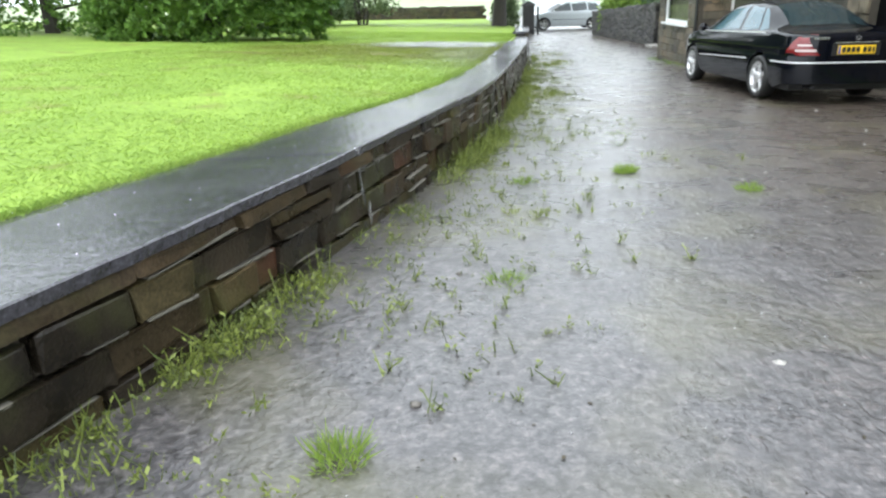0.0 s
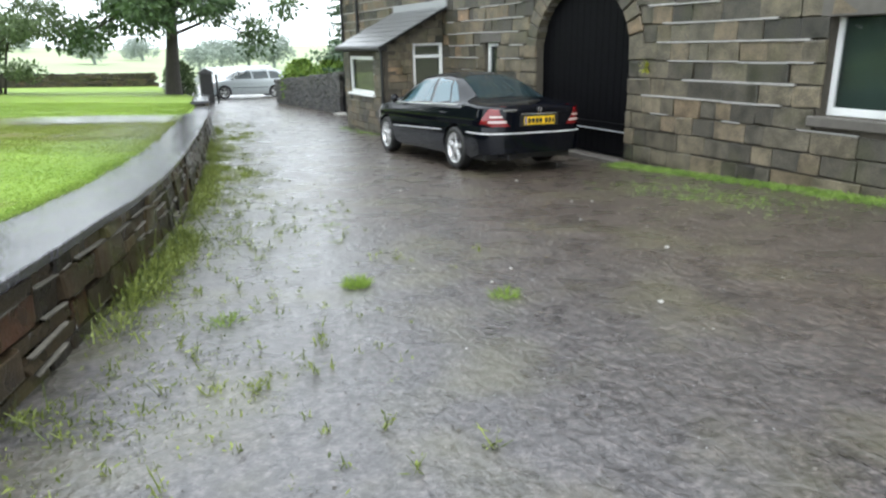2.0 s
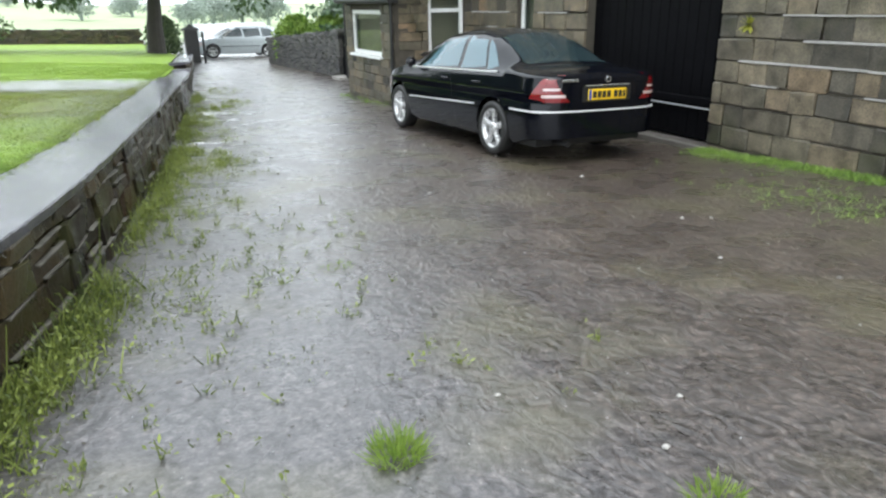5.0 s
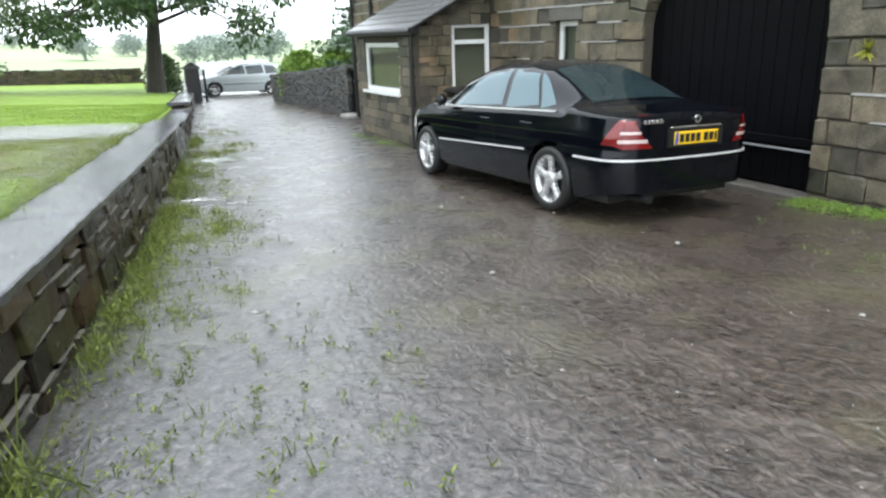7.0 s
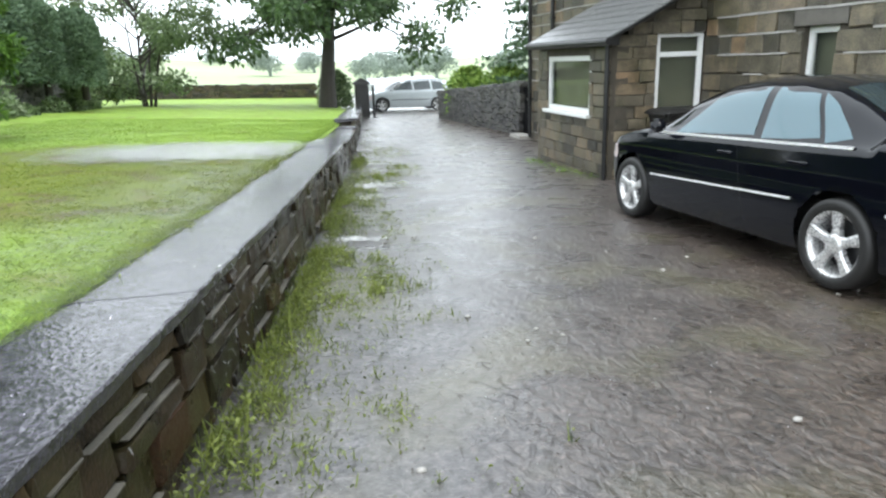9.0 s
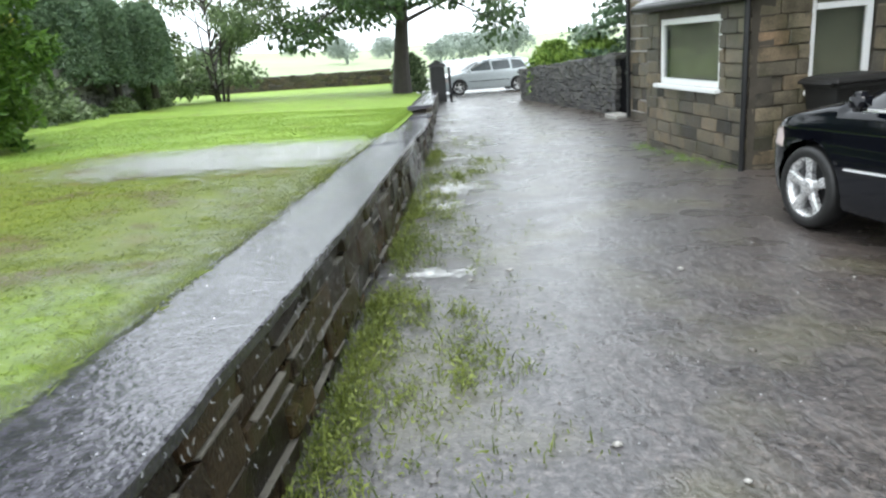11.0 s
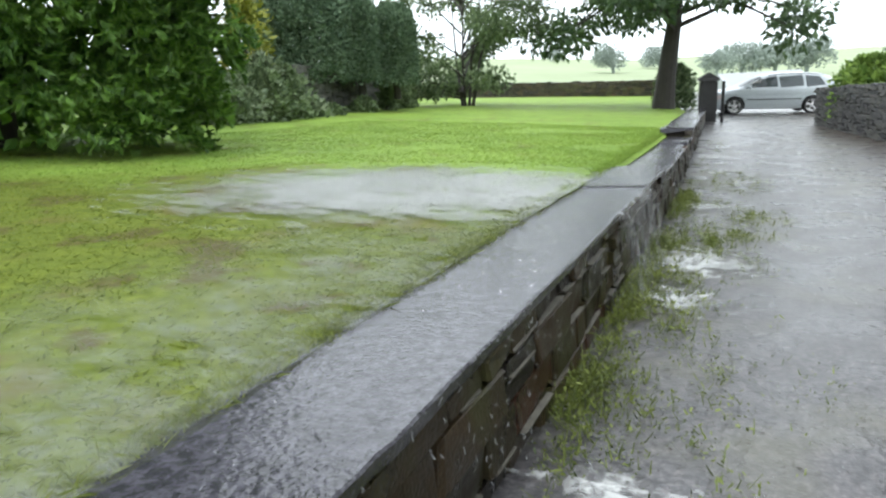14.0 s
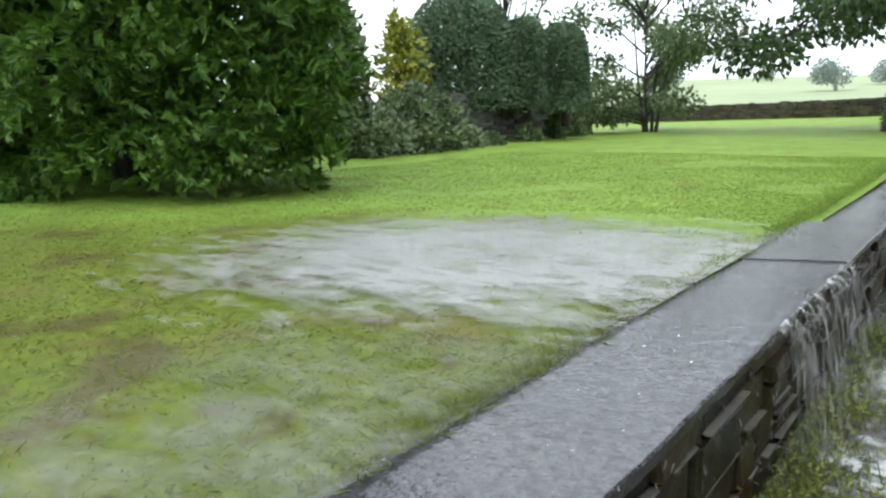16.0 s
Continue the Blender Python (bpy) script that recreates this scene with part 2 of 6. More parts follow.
def leafy(name, dark, light, rough=0.45, trans=0.25, worn=False):
    m, n, l, b = material(name, rough)
    geo = n.new("ShaderNodeNewGeometry")
    t = n.new("ShaderNodeTexNoise")
    t.inputs["Scale"].default_value = 1.3
    l.new(geo.outputs["Position"], t.inputs["Vector"])
    f = mix(n, l, 0.5, geo.outputs["Random Per Island"], t.outputs["Fac"])
    col = ramp(n, l, f, [(0.2, dark), (0.75, light)]).outputs["Color"]
    if worn:
        col = mix(n, l, worn_mask(n, l), col, mix(n, l, geo.outputs["Random Per Island"], (0.11, 0.138, 0.022), (0.22, 0.255, 0.05)))
    l.new(col, b.inputs["Base Color"])
    b.inputs["Specular IOR Level"].default_value = 0.35
    tr = n.new("ShaderNodeBsdfTranslucent")
    l.new(col, tr.inputs["Color"])
    ms = n.new("ShaderNodeMixShader")
    ms.inputs["Fac"].default_value = trans
    l.new(b.outputs["BSDF"], ms.inputs[1])
    l.new(tr.outputs["BSDF"], ms.inputs[2])
    l.new(ms.outputs["Shader"], n["Material Output"].inputs["Surface"])
    return m


M_GRASS = leafy("grass_blades", (0.16, 0.26, 0.05), (0.30, 0.41, 0.085), 0.6, trans=0.65, worn=True)
M_WEED = leafy("road_weeds", (0.034, 0.056, 0.014), (0.25, 0.30, 0.070), 0.5, 0.3)
M_CYPRESS = leafy("cypress_sprays", (0.034, 0.092, 0.016), (0.155, 0.285, 0.046), 0.45)
# Leaf greens brightened to carry the haze in front of the tree.
M_SYCAMORE = leafy("sycamore_leaves", (0.030, 0.062, 0.028), (0.10, 0.165, 0.06), 0.4)
# Yew greens are lifted, with the paling of distant mist put in.
M_TOPIARY = leafy("clipped_yew", (0.062, 0.115, 0.066), (0.165, 0.24, 0.14), 0.55)
M_SHRUB = leafy("mixed_shrub", (0.050, 0.085, 0.036), (0.20, 0.27, 0.13), 0.55)
M_GOLD = leafy("golden_shrub", (0.16, 0.20, 0.03), (0.44, 0.44, 0.08), 0.5)
M_PALE = leafy("grey_green_shrub", (0.10, 0.15, 0.08), (0.30, 0.36, 0.22), 0.55)
M_BRIGHT = leafy("bright_shrub", (0.08, 0.16, 0.03), (0.26, 0.38, 0.08), 0.5)
M_BARK = plain("wet_bark", (0.035, 0.029, 0.023), 0.7, vary=0.3, scale=5, bumpy=0.02)
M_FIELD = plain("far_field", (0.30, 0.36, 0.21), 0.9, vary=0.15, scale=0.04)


def wet_cap():
    m, n, l, b = material("wet_gritty_coping", 0.3)
    geo = n.new("ShaderNodeNewGeometry")

    def tex(scale, detail=5):
        t = n.new("ShaderNodeTexNoise")
        t.inputs["Scale"].default_value = scale
        t.inputs["Detail"].default_value = detail
        l.new(geo.outputs["Position"], t.inputs["Vector"])
        return t.outputs["Fac"]
    col = mix(n, l, tex(2.5), (0.026, 0.025, 0.031), (0.085, 0.083, 0.094))
    col = mix(n, l, 1.0, col, ramp(n, l, tex(24, 3), [(0.34, (0.5, 0.5, 0.52)), (0.52, (1.0, 1.0, 1.05)), (0.75, (1.4, 1.4, 1.45))]).outputs["Color"], "MULTIPLY")
    speck = ramp(n, l, tex(80), [(0.3, (0.65, 0.65, 0.65)), (0.55, (1, 1, 1)), (0.75, (1.5, 1.5, 1.5))]).outputs["Color"]
    l.new(mix(n, l, 1.0, col, speck, "MULTIPLY"), b.inputs["Base Color"])
    l.new(value_range(n, l, tex(3.5), 0.35, 0.65, 0.06, 0.2), b.inputs["Roughness"])
    b.inputs["Specular IOR Level"].default_value = 0.75
    h = mix(n, l, 0.55, tex(16, 3), tex(52, 3))
    bump(n, l, b, h, 0.62, 0.011)
    return m


M_CAP = wet_cap()


def shallow_water():
    # Pale grey base: rain-churned water with the sky's reflection painted in.
    m, n, l, b = material("sky_pale_flood_water", 0.10, 0.0, (0.39, 0.405, 0.395))
    geo = n.new("ShaderNodeNewGeometry")
    t = n.new("ShaderNodeTexNoise")
    t.inputs["Scale"].default_value = 42
    t.inputs["Detail"].default_value = 3
    l.new(geo.outputs["Position"], t.inputs["Vector"])
    mp = n.new("ShaderNodeMapping")
    mp.inputs["Scale"].default_value = (4.2, 7.0, 1.0)
    l.new(geo.outputs["Position"], mp.inputs["Vector"])
    t2 = n.new("ShaderNodeTexNoise")
    t2.inputs["Scale"].default_value = 1.0
    t2.inputs["Detail"].default_value = 11
    t2.inputs["Roughness"].default_value = 0.74
    l.new(mp.outputs["Vector"], t2.inputs["Vector"])

    def basin(centre, size, turn=0.0):
        """Distance from the middle of a hollow, turned by some degrees, 1 at its rim."""
        c, si = math.cos(radians(-turn)), math.sin(radians(-turn))
        m1 = n.new("ShaderNodeMapping")
        m1.inputs["Location"].default_value = (-centre[0] * c + centre[1] * si, -centre[0] * si - centre[1] * c, 0)
        m1.inputs["Rotation"].default_value = (0, 0, radians(-turn))
        l.new(geo.outputs["Position"], m1.inputs["Vector"])
        m2 = n.new("ShaderNodeMapping")
        m2.inputs["Scale"].default_value = (1 / size[0], 1 / size[1], 0)
        l.new(m1.outputs["Vector"], m2.inputs["Vector"])
        ln = n.new("ShaderNodeVectorMath")
        ln.operation = "LENGTH"
        l.new(m2.outputs["Vector"], ln.inputs[0])
        return ln.outputs["Value"]
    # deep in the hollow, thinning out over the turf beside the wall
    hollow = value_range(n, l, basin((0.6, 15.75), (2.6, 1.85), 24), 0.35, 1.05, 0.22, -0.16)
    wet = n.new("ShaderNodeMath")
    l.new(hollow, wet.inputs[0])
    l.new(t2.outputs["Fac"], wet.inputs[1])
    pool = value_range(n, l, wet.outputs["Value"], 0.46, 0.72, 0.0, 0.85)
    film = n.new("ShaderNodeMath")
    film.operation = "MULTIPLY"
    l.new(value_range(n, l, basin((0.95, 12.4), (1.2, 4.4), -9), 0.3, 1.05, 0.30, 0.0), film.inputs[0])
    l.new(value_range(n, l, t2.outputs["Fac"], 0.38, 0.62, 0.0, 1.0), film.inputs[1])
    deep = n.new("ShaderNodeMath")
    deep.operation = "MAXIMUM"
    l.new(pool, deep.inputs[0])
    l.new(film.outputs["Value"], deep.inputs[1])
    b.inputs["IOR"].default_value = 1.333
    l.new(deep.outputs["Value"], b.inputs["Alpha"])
    bump(n, l, b, t.outputs["Fac"], 0.75, 0.02)
    return m


M_WATER = shallow_water()


def foam_material():
    m, n, l, b = material("white_water", 0.25, 0.0, (0.72, 0.74, 0.75))
    geo = n.new("ShaderNodeNewGeometry")
    mp = n.new("ShaderNodeMapping")
    mp.inputs["Scale"].default_value = (1.0, 1.0, 0.2)
    l.new(geo.outputs["Position"], mp.inputs["Vector"])
    t = n.new("ShaderNodeTexNoise")
    t.inputs["Scale"].default_value = 20
    t.inputs["Detail"].default_value = 5
    l.new(mp.outputs["Vector"], t.inputs["Vector"])
    l.new(value_range(n, l, t.outputs["Fac"], 0.48, 0.78, 0.0, 0.6), b.inputs["Alpha"])
    bump(n, l, b, t.outputs["Fac"], 0.6, 0.02)
    return m


M_FOAM = foam_material()


def churn_material():
    """Churned water that thins out to its rim."""
    m, n, l, b = material("churned_water", 0.2, 0.0, (0.66, 0.68, 0.68))
    tc = n.new("ShaderNodeTexCoord")
    d = n.new("ShaderNodeVectorMath")
    d.operation = "DISTANCE"
    l.new(tc.outputs["Generated"], d.inputs[0])
    d.inputs[1].default_value = (0.5, 0.5, 0.5)
    rim = value_range(n, l, d.outputs["Value"], 0.08, 0.5, 0.16, -0.22)
    geo = n.new("ShaderNodeNewGeometry")
    t = n.new("ShaderNodeTexNoise")
    t.inputs["Scale"].default_value = 13
    t.inputs["Detail"].default_value = 7
    t.inputs["Roughness"].default_value = 0.65
    l.new(geo.outputs["Position"], t.inputs["Vector"])
    add = n.new("ShaderNodeMath")
    l.new(rim, add.inputs[0])
    l.new(t.outputs["Fac"], add.inputs[1])
    l.new(value_range(n, l, add.outputs["Value"], 0.5, 0.75, 0.0, 0.8), b.inputs["Alpha"])
    bump(n, l, b, t.outputs["Fac"], 0.8, 0.03)
    return m


M_CHURN = churn_material()
M_DEBRIS = leafy("leaf_scraps", (0.012, 0.011, 0.009), (0.06, 0.05, 0.03), 0.6, 0.05)
# Pale colour for the highlights modelled on the wet garden wall.
M_GLINT = glass_material("painted_water_glints", (0.45, 0.47, 0.48), rough=0.12, alpha=0.5)
M_SPLASH = plain("splashing_water", (0.60, 0.62, 0.63), 0.2, vary=0.1, scale=20)
M_PAINT = plain("black_car_paint", (0.002, 0.0026, 0.0052), 0.07, vary=0.05)
M_PAINT.node_tree.nodes["Principled BSDF"].inputs["Specular IOR Level"].default_value = 0.34
M_SILVER = plain("silver_car_paint", (0.47, 0.51, 0.53), 0.3, metal=0.2, vary=0.03, coat=0.4)
M_RUBBER = plain("wet_tyre", (0.012, 0.012, 0.012), 0.5, vary=0.2, scale=20)
M_ALLOY = plain("silver_alloy", (0.62, 0.62, 0.62), 0.28, metal=0.6, vary=0.05)
M_CHROME = plain("chrome", (0.82, 0.82, 0.82), 0.12, metal=0.9, vary=0.03)
# Near-white base stands in for the bright reflections of chrome strips.
M_BRIGHTTRIM = plain("bright_trim", (0.78, 0.79, 0.80), 0.3, metal=0.25, vary=0.03)
M_RED = plain("red_lamp_lens", (0.19, 0.004, 0.006), 0.12, vary=0.3, scale=30, coat=0.6)
M_CLEAR = plain("clear_lamp_lens", (0.62, 0.50, 0.48), 0.12, vary=0.1, coat=1.0)
M_PLATE = plain("yellow_plate", (0.80, 0.52, 0.02), 0.35, vary=0.05)
M_INK = plain("dark_print", (0.01, 0.01, 0.01), 0.5, vary=0.1)
M_TRIM = plain("black_plastic", (0.012, 0.012, 0.012), 0.45, vary=0.2)
M_BLUE = plain("blue_print", (0.02, 0.06, 0.35), 0.4, vary=0.1)
M_SEAT = plain("dark_cabin", (0.02, 0.02, 0.022), 0.8, vary=0.2)
# Rain haze is put into this pale colour of the far trees.
M_MIST = leafy("hazed_foliage", (0.22, 0.27, 0.24), (0.33, 0.38, 0.34), 0.8, 0.1)
# Mist is painted into the pale wall and roof of the far barn.
M_MISTDRY = plain("hazed_masonry", (0.30, 0.31, 0.30), 0.9, vary=0.1, scale=1.0)
M_MISTROOF = plain("hazed_roof", (0.36, 0.38, 0.39), 0.7, vary=0.1, scale=1.0)
M_CABLE = plain("yellow_line", (0.62, 0.60, 0.12), 0.5, vary=0.1)

# ---- plan ----
ROAD_Y = (-20, -5, 0, 5, 10.4, 15, 18, 31, 60, 90)
ROAD_Z = (1.4, 0.75, 0.50, 0.27, 0.0, -0.11, -0.19, -0.45, -1.0, -1.5)
EDGE_Y = (-14, -3, 0, 1.62, 3.0, 3.7, 5.1, 6.8, 8.0, 9.1, 10.6, 12.5, 14.9, 17.4, 20.5, 34.0)
EDGE_X = (-7.0, -2.95, -1.80, -1.18, -0.65, -0.44, 0.03, 0.58, 0.84, 1.05, 1.34, 1.69, 2.10, 2.55, 3.06, 5.0)


def smooth_interp(y, ys, zs):
    return sum(float(np.interp(y + d, ys, zs)) for d in (-0.8, -0.4, 0, 0.4, 0.8)) / 5


def road_z(x, y):
    return smooth_interp(y, ROAD_Y, ROAD_Z) - 0.028 * (x - 5.1)


def edge_x(y):
    return smooth_interp(y, EDGE_Y, EDGE_X)


def cap_z(y):
    return 1.16 - 0.039 * y


def back_x(y):
    """Inner edge of the coping."""
    return edge_x(y) - np.interp(y, (0, 3, 4, 5, 6, 8, 9.5, 12, 14, 18, 25), (0.95, 0.92, 0.83, 0.77, 0.66, 0.57, 0.52, 0.54, 0.56, 0.57, 0.50))


def lawn_z(x, y):
    far = max(0.0, y - 34)
    return cap_z(min(y, 34)) - 0.018 * far + 0.058 * max(0.0, back_x(min(y, 34)) - x) * max(0.0, 1 - far / 40) - 0.012


def part(name, bm, mat, parent=None, label="", smooth=False):
    me = bpy.data.meshes.new(name)
    bm.to_mesh(me)
    bm.free()
    if mat:
        me.materials.append(mat)
    if smooth:
        for p in me.polygons:
            p.use_smooth = True
    ob = new(name, me)
    ob.parent = parent
    if label:
        ob["label"] = label
    return ob


def raw(name, verts, faces, mat, parent=None, smooth=False):
    me = bpy.data.meshes.new(name)
    me.from_pydata(verts, [], faces)
    me.materials.append(mat)
    if smooth:
        me.polygons.foreach_set("use_smooth", [True] * len(me.polygons))
    ob = new(name, me)
    ob.parent = parent
    return ob


def box(bm, x0, x1, y0, y1, z0, z1, m=None):
    vs = [bm.verts.new((x, y, z)) for x in (x0, x1) for y in (y0, y1) for z in (z0, z1)]
    for f in ((0, 1, 3, 2), (4, 6, 7, 5), (0, 4, 5, 1), (2, 3, 7, 6), (0, 2, 6, 4), (1, 5, 7, 3)):
        bm.faces.new([vs[i] for i in f])
    if m is not None:
        for v in vs:
            v.co = m @ v.co
    return vs


def boxes(*dims):
    bm = bmesh.new()
    for d in dims:
        box(bm, *d)
    return bm


def bevelled(bm, width=0.006, segments=1):
    bmesh.ops.bevel(bm, geom=bm.edges[:], offset=width, segments=segments, affect="EDGES")
    return bm


def cyl(bm, a, b, r0, r1=None, seg=10):
    """A tapered rod from a to b with closed ends."""
    r1 = r0 if r1 is None else r1
    a, b = Vector(a), Vector(b)
    q = (b - a).to_track_quat("Z", "Y")
    rings = []
    for p, r in ((a, r0), (b, r1)):
        rings.append([bm.verts.new(p + q @ Vector((r * math.cos(2 * math.pi * i / seg), r * math.sin(2 * math.pi * i / seg), 0))) for i in range(seg)])
    for i in range(seg):
        bm.faces.new((rings[0][i], rings[0][(i + 1) % seg], rings[1][(i + 1) % seg], rings[1][i]))
    bm.faces.new(rings[0][::-1])
    bm.faces.new(rings[1])


def empty(name, m=None):
    e = new(name)
    e.empty_display_size = 0.3
    if m is not None:
        e.matrix_world = m
    return e


def sheet(name, xs, ys, zf, mat):
    verts = [(x, y, zf(x, y)) for y in ys for x in xs]
    w = len(xs)
    faces = [(j * w + i, j * w + i + 1, (j + 1) * w + i + 1, (j + 1) * w + i) for j in range(len(ys) - 1) for i in range(w - 1)]
    return raw(name, verts, faces, mat, smooth=True)


# ---- ground ----
def lump(x, y, s, a):
    return a * noise.noise(Vector((x / s, y / s, 3.7)))


def far_z(x, y):
    """Under the yard a little lower than road and lawn; falls beyond the wall and climbs to a far hill."""
    d = max(0.0, y - 60)
    hill = 7.0 * math.exp(-((x + 45) / 60) ** 2) * min(1, d / 140) ** 1.5 + 0.004 * d
    return -2.2 - 0.012 * min(d, 60) + hill + (lump(x, y, 40, 0.5) if d > 10 else 0)


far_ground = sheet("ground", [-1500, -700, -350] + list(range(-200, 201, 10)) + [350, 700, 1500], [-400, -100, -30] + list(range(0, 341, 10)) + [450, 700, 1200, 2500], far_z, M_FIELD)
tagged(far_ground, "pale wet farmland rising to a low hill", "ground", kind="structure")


def road_sheet():
    ys = [y * 0.4 for y in range(-35, 180)]
    verts, faces = [], []
    cols = 30
    for y in ys:
        x0 = edge_x(min(y, 34)) - 0.25 if y < 34.5 else edge_x(34) - 0.25 - (y - 34.5) * 4
        x0 = max(x0, -40)
        x1 = 8.4 if y < 31 else min(8.4 + (y - 31) * 3, 40)
        for i in range(cols + 1):
            x = x0 + (x1 - x0) * i / cols
            verts.append((x, y, road_z(x, y) + lump(x, y, 0.9, 0.012) + lump(x, y, 2.5, 0.02)))
    w = cols + 1
    for j in range(len(ys) - 1):
        for i in range(cols):
            faces.append((j * w + i, j * w + i + 1, (j + 1) * w + i + 1, (j + 1) * w + i))
    return raw("road", verts, faces, M_ROAD, smooth=True)


tagged(road_sheet(), "flooded grey-brown tarmac lane under running rainwater", "road", kind="structure")


def lawn_h(x, y):
    """The turf's height: level with the coping at its edge, uneven further in."""
    calm = min(1.0, max(0.0, (back_x(min(y, 34)) - x) / 0.7)) if y < 34 else 1.0
    return lawn_z(x, y) + calm * (lump(x, y, 1.1, 0.016) + lump(x, y, 0.35, 0.008) + lump(x + 40, y, 0.8, 0.016)) - 0.006 * (1 - calm)


def lawn_sheet():
    ys = [-14 + 0.25 * j for j in range(193)] + [35 + 1.5 * j for j in range(17)]
    cols = 70
    verts, faces = [], []
    for y in ys:
        x1 = (back_x(y) + 0.11) if y < 34 else 4.4
        for i in range(cols + 1):
            x = x1 - 28 * (i / cols) ** 1.7
            verts.append((x, y, lawn_h(x, y) - (0.03 if i < 3 and y < 34 else 0)))
    w = cols + 1
    for j in range(len(ys) - 1):
        for i in range(cols):
            faces.append((j * w + i + 1, j * w + i, (j + 1) * w + i, (j + 1) * w + i + 1))
    return raw("lawn", verts, faces, M_LAWN, smooth=True)


tagged(lawn_sheet(), "bright green rain-soaked lawn with bare patches", "lawn", kind="structure")

# ---- house: a long gritstone front with an arched cart door, its windows and downpipe ----
HOUSE_AT = Matrix.Translation((7.45, 7, 0)) @ pose(0, 0, 0, 0, 0, -1)
HOUSE_LEN, COURSE, COURSE0 = 15.65, 0.2475, 0.08
ARCH_U, ARCH_W, ARCH_SPRING, ARCH_RISE = 3.515, 1.235, 1.72, 1.03
# openings: u0, u1, z0, z1
OPEN = [(-1.65, -0.86, 1.0, 2.045), (-2.95, -1.93, 0.1, 2.2), (6.12, 6.64, 0.72, 1.86), (8.75, 9.75, 3.42, 4.7), (12.6, 13.5, 3.3, 4.6)]


def arch_z(u, grow=0.0):
    a = (u - ARCH_U) / (ARCH_W + grow)
    return ARCH_SPRING + (ARCH_RISE + grow) * math.sqrt(max(0.0, 1 - a * a))


def arch_half(z, grow=0.0):
    if z <= ARCH_SPRING:
        return ARCH_W + grow
    k = (z - ARCH_SPRING) / (ARCH_RISE + grow)
    return (ARCH_W + grow) * math.sqrt(max(0.0, 1 - k * k)) if k < 1 else 0.0


def block_meshes(prefix, mat, count=7, rough=0.05):
    """Unit blocks with chamfered, slightly uneven edges."""
    out = []
    for k in range(count):
        rnd = random.Random(100 + k)
        bm = bmesh.new()
        bmesh.ops.create_cube(bm, size=1.0)
        bmesh.ops.bevel(bm, geom=bm.edges[:], offset=0.055, segments=1, affect="EDGES")
        for v in bm.verts:
            v.co += Vector((rnd.uniform(-1, 1), rnd.uniform(-0.5, 0.5), rnd.uniform(-1, 1))) * rough
        me = bpy.data.meshes.new(prefix)
        bm.to_mesh(me)
        bm.free()
        me.materials.append(mat)
        out.append(me)
    return out


UNIT_HOUSE = block_meshes("stone", M_HOUSE, 9, rough=0.05)


def place_block(me, parent, m, size, name="stone"):
    ob = new(name, me)
    ob.parent = parent
    ob.matrix_basis = m @ Matrix.Diagonal((*size, 1))
    return ob


def add_block(verts, faces, me, m, size):
    """Adds a block to the joined rest."""
    k = len(verts)
    mm = m @ Matrix.Diagonal((*size, 1))
    verts.extend(tuple(mm @ v.co) for v in me.vertices)
    faces.extend(tuple(k + i for i in p.vertices) for p in me.polygons)


house = empty("house", HOUSE_AT)
tagged(house, "long dark gritstone farmhouse with pale ribbon pointing, wet with rain", "house")


def house_wall():
    """The wall behind the facing blocks, with real openings."""
    bm = bmesh.new()
    cuts = sorted({-9.0, HOUSE_LEN} | {v for o in OPEN for v in o[:2]} | {ARCH_U - ARCH_W + ARCH_W * 2 * i / 24 for i in range(25)})
    x0, x1 = 0.03, 0.5
    for a, b in zip(cuts, cuts[1:]):
        mid = (a + b) / 2
        spans = [(-1.2, 6.0)]
        holes = [(o[2], o[3]) for o in OPEN if o[0] <= mid <= o[1]]
        if abs(mid - ARCH_U) < ARCH_W:
            holes.append((-1.2, arch_z(mid)))
        for lo, hi in holes:
            spans = [s for q in spans for s in ((q[0], min(q[1], lo)), (max(q[0], hi), q[1])) if s[1] - s[0] > 0.01]
        for lo, hi in spans:
            box(bm, x0, x1, a, b, lo, hi)
    bmesh.ops.remove_doubles(bm, verts=bm.verts[:], dist=0.0005)
    return part("wall", bm, M_JOINT, house)


wall_face = house_wall()
part("gable", boxes((0.5, 6.0, HOUSE_LEN - 0.45, HOUSE_LEN, -1.2, 6.0), (0.5, 6.0, -9.0, -8.5, -1.2, 6.0), (5.5, 6.0, -8.5, HOUSE_LEN - 0.45, -1.2, 6.0)), M_HOUSE_FAR, house, "plain gable and rear walls")
bm = bmesh.new()
rv = [bm.verts.new(c) for c in ((-0.3, -9.3, 5.95), (-0.3, HOUSE_LEN + 0.2, 5.95), (3, HOUSE_LEN + 0.2, 7.9), (3, -9.3, 7.9), (6.3, -9.3, 5.95), (6.3, HOUSE_LEN + 0.2, 5.95))]
for f in ((0, 1, 2, 3), (3, 2, 5, 4), (0, 3, 4), (1, 5, 2), (0, 4, 5, 1)):
    bm.faces.new([rv[i] for i in f])
part("roof", bm, M_SLATE, house, "stone slate roof")
part("floor", boxes((0.5, 5.5, -8.5, HOUSE_LEN - 0.45, -0.2, 0.1)), M_ROOM, house)
part("room_wall", boxes((2.6, 2.7, -8.5, HOUSE_LEN - 0.45, 0.1, 5.9)), M_ROOM, house)


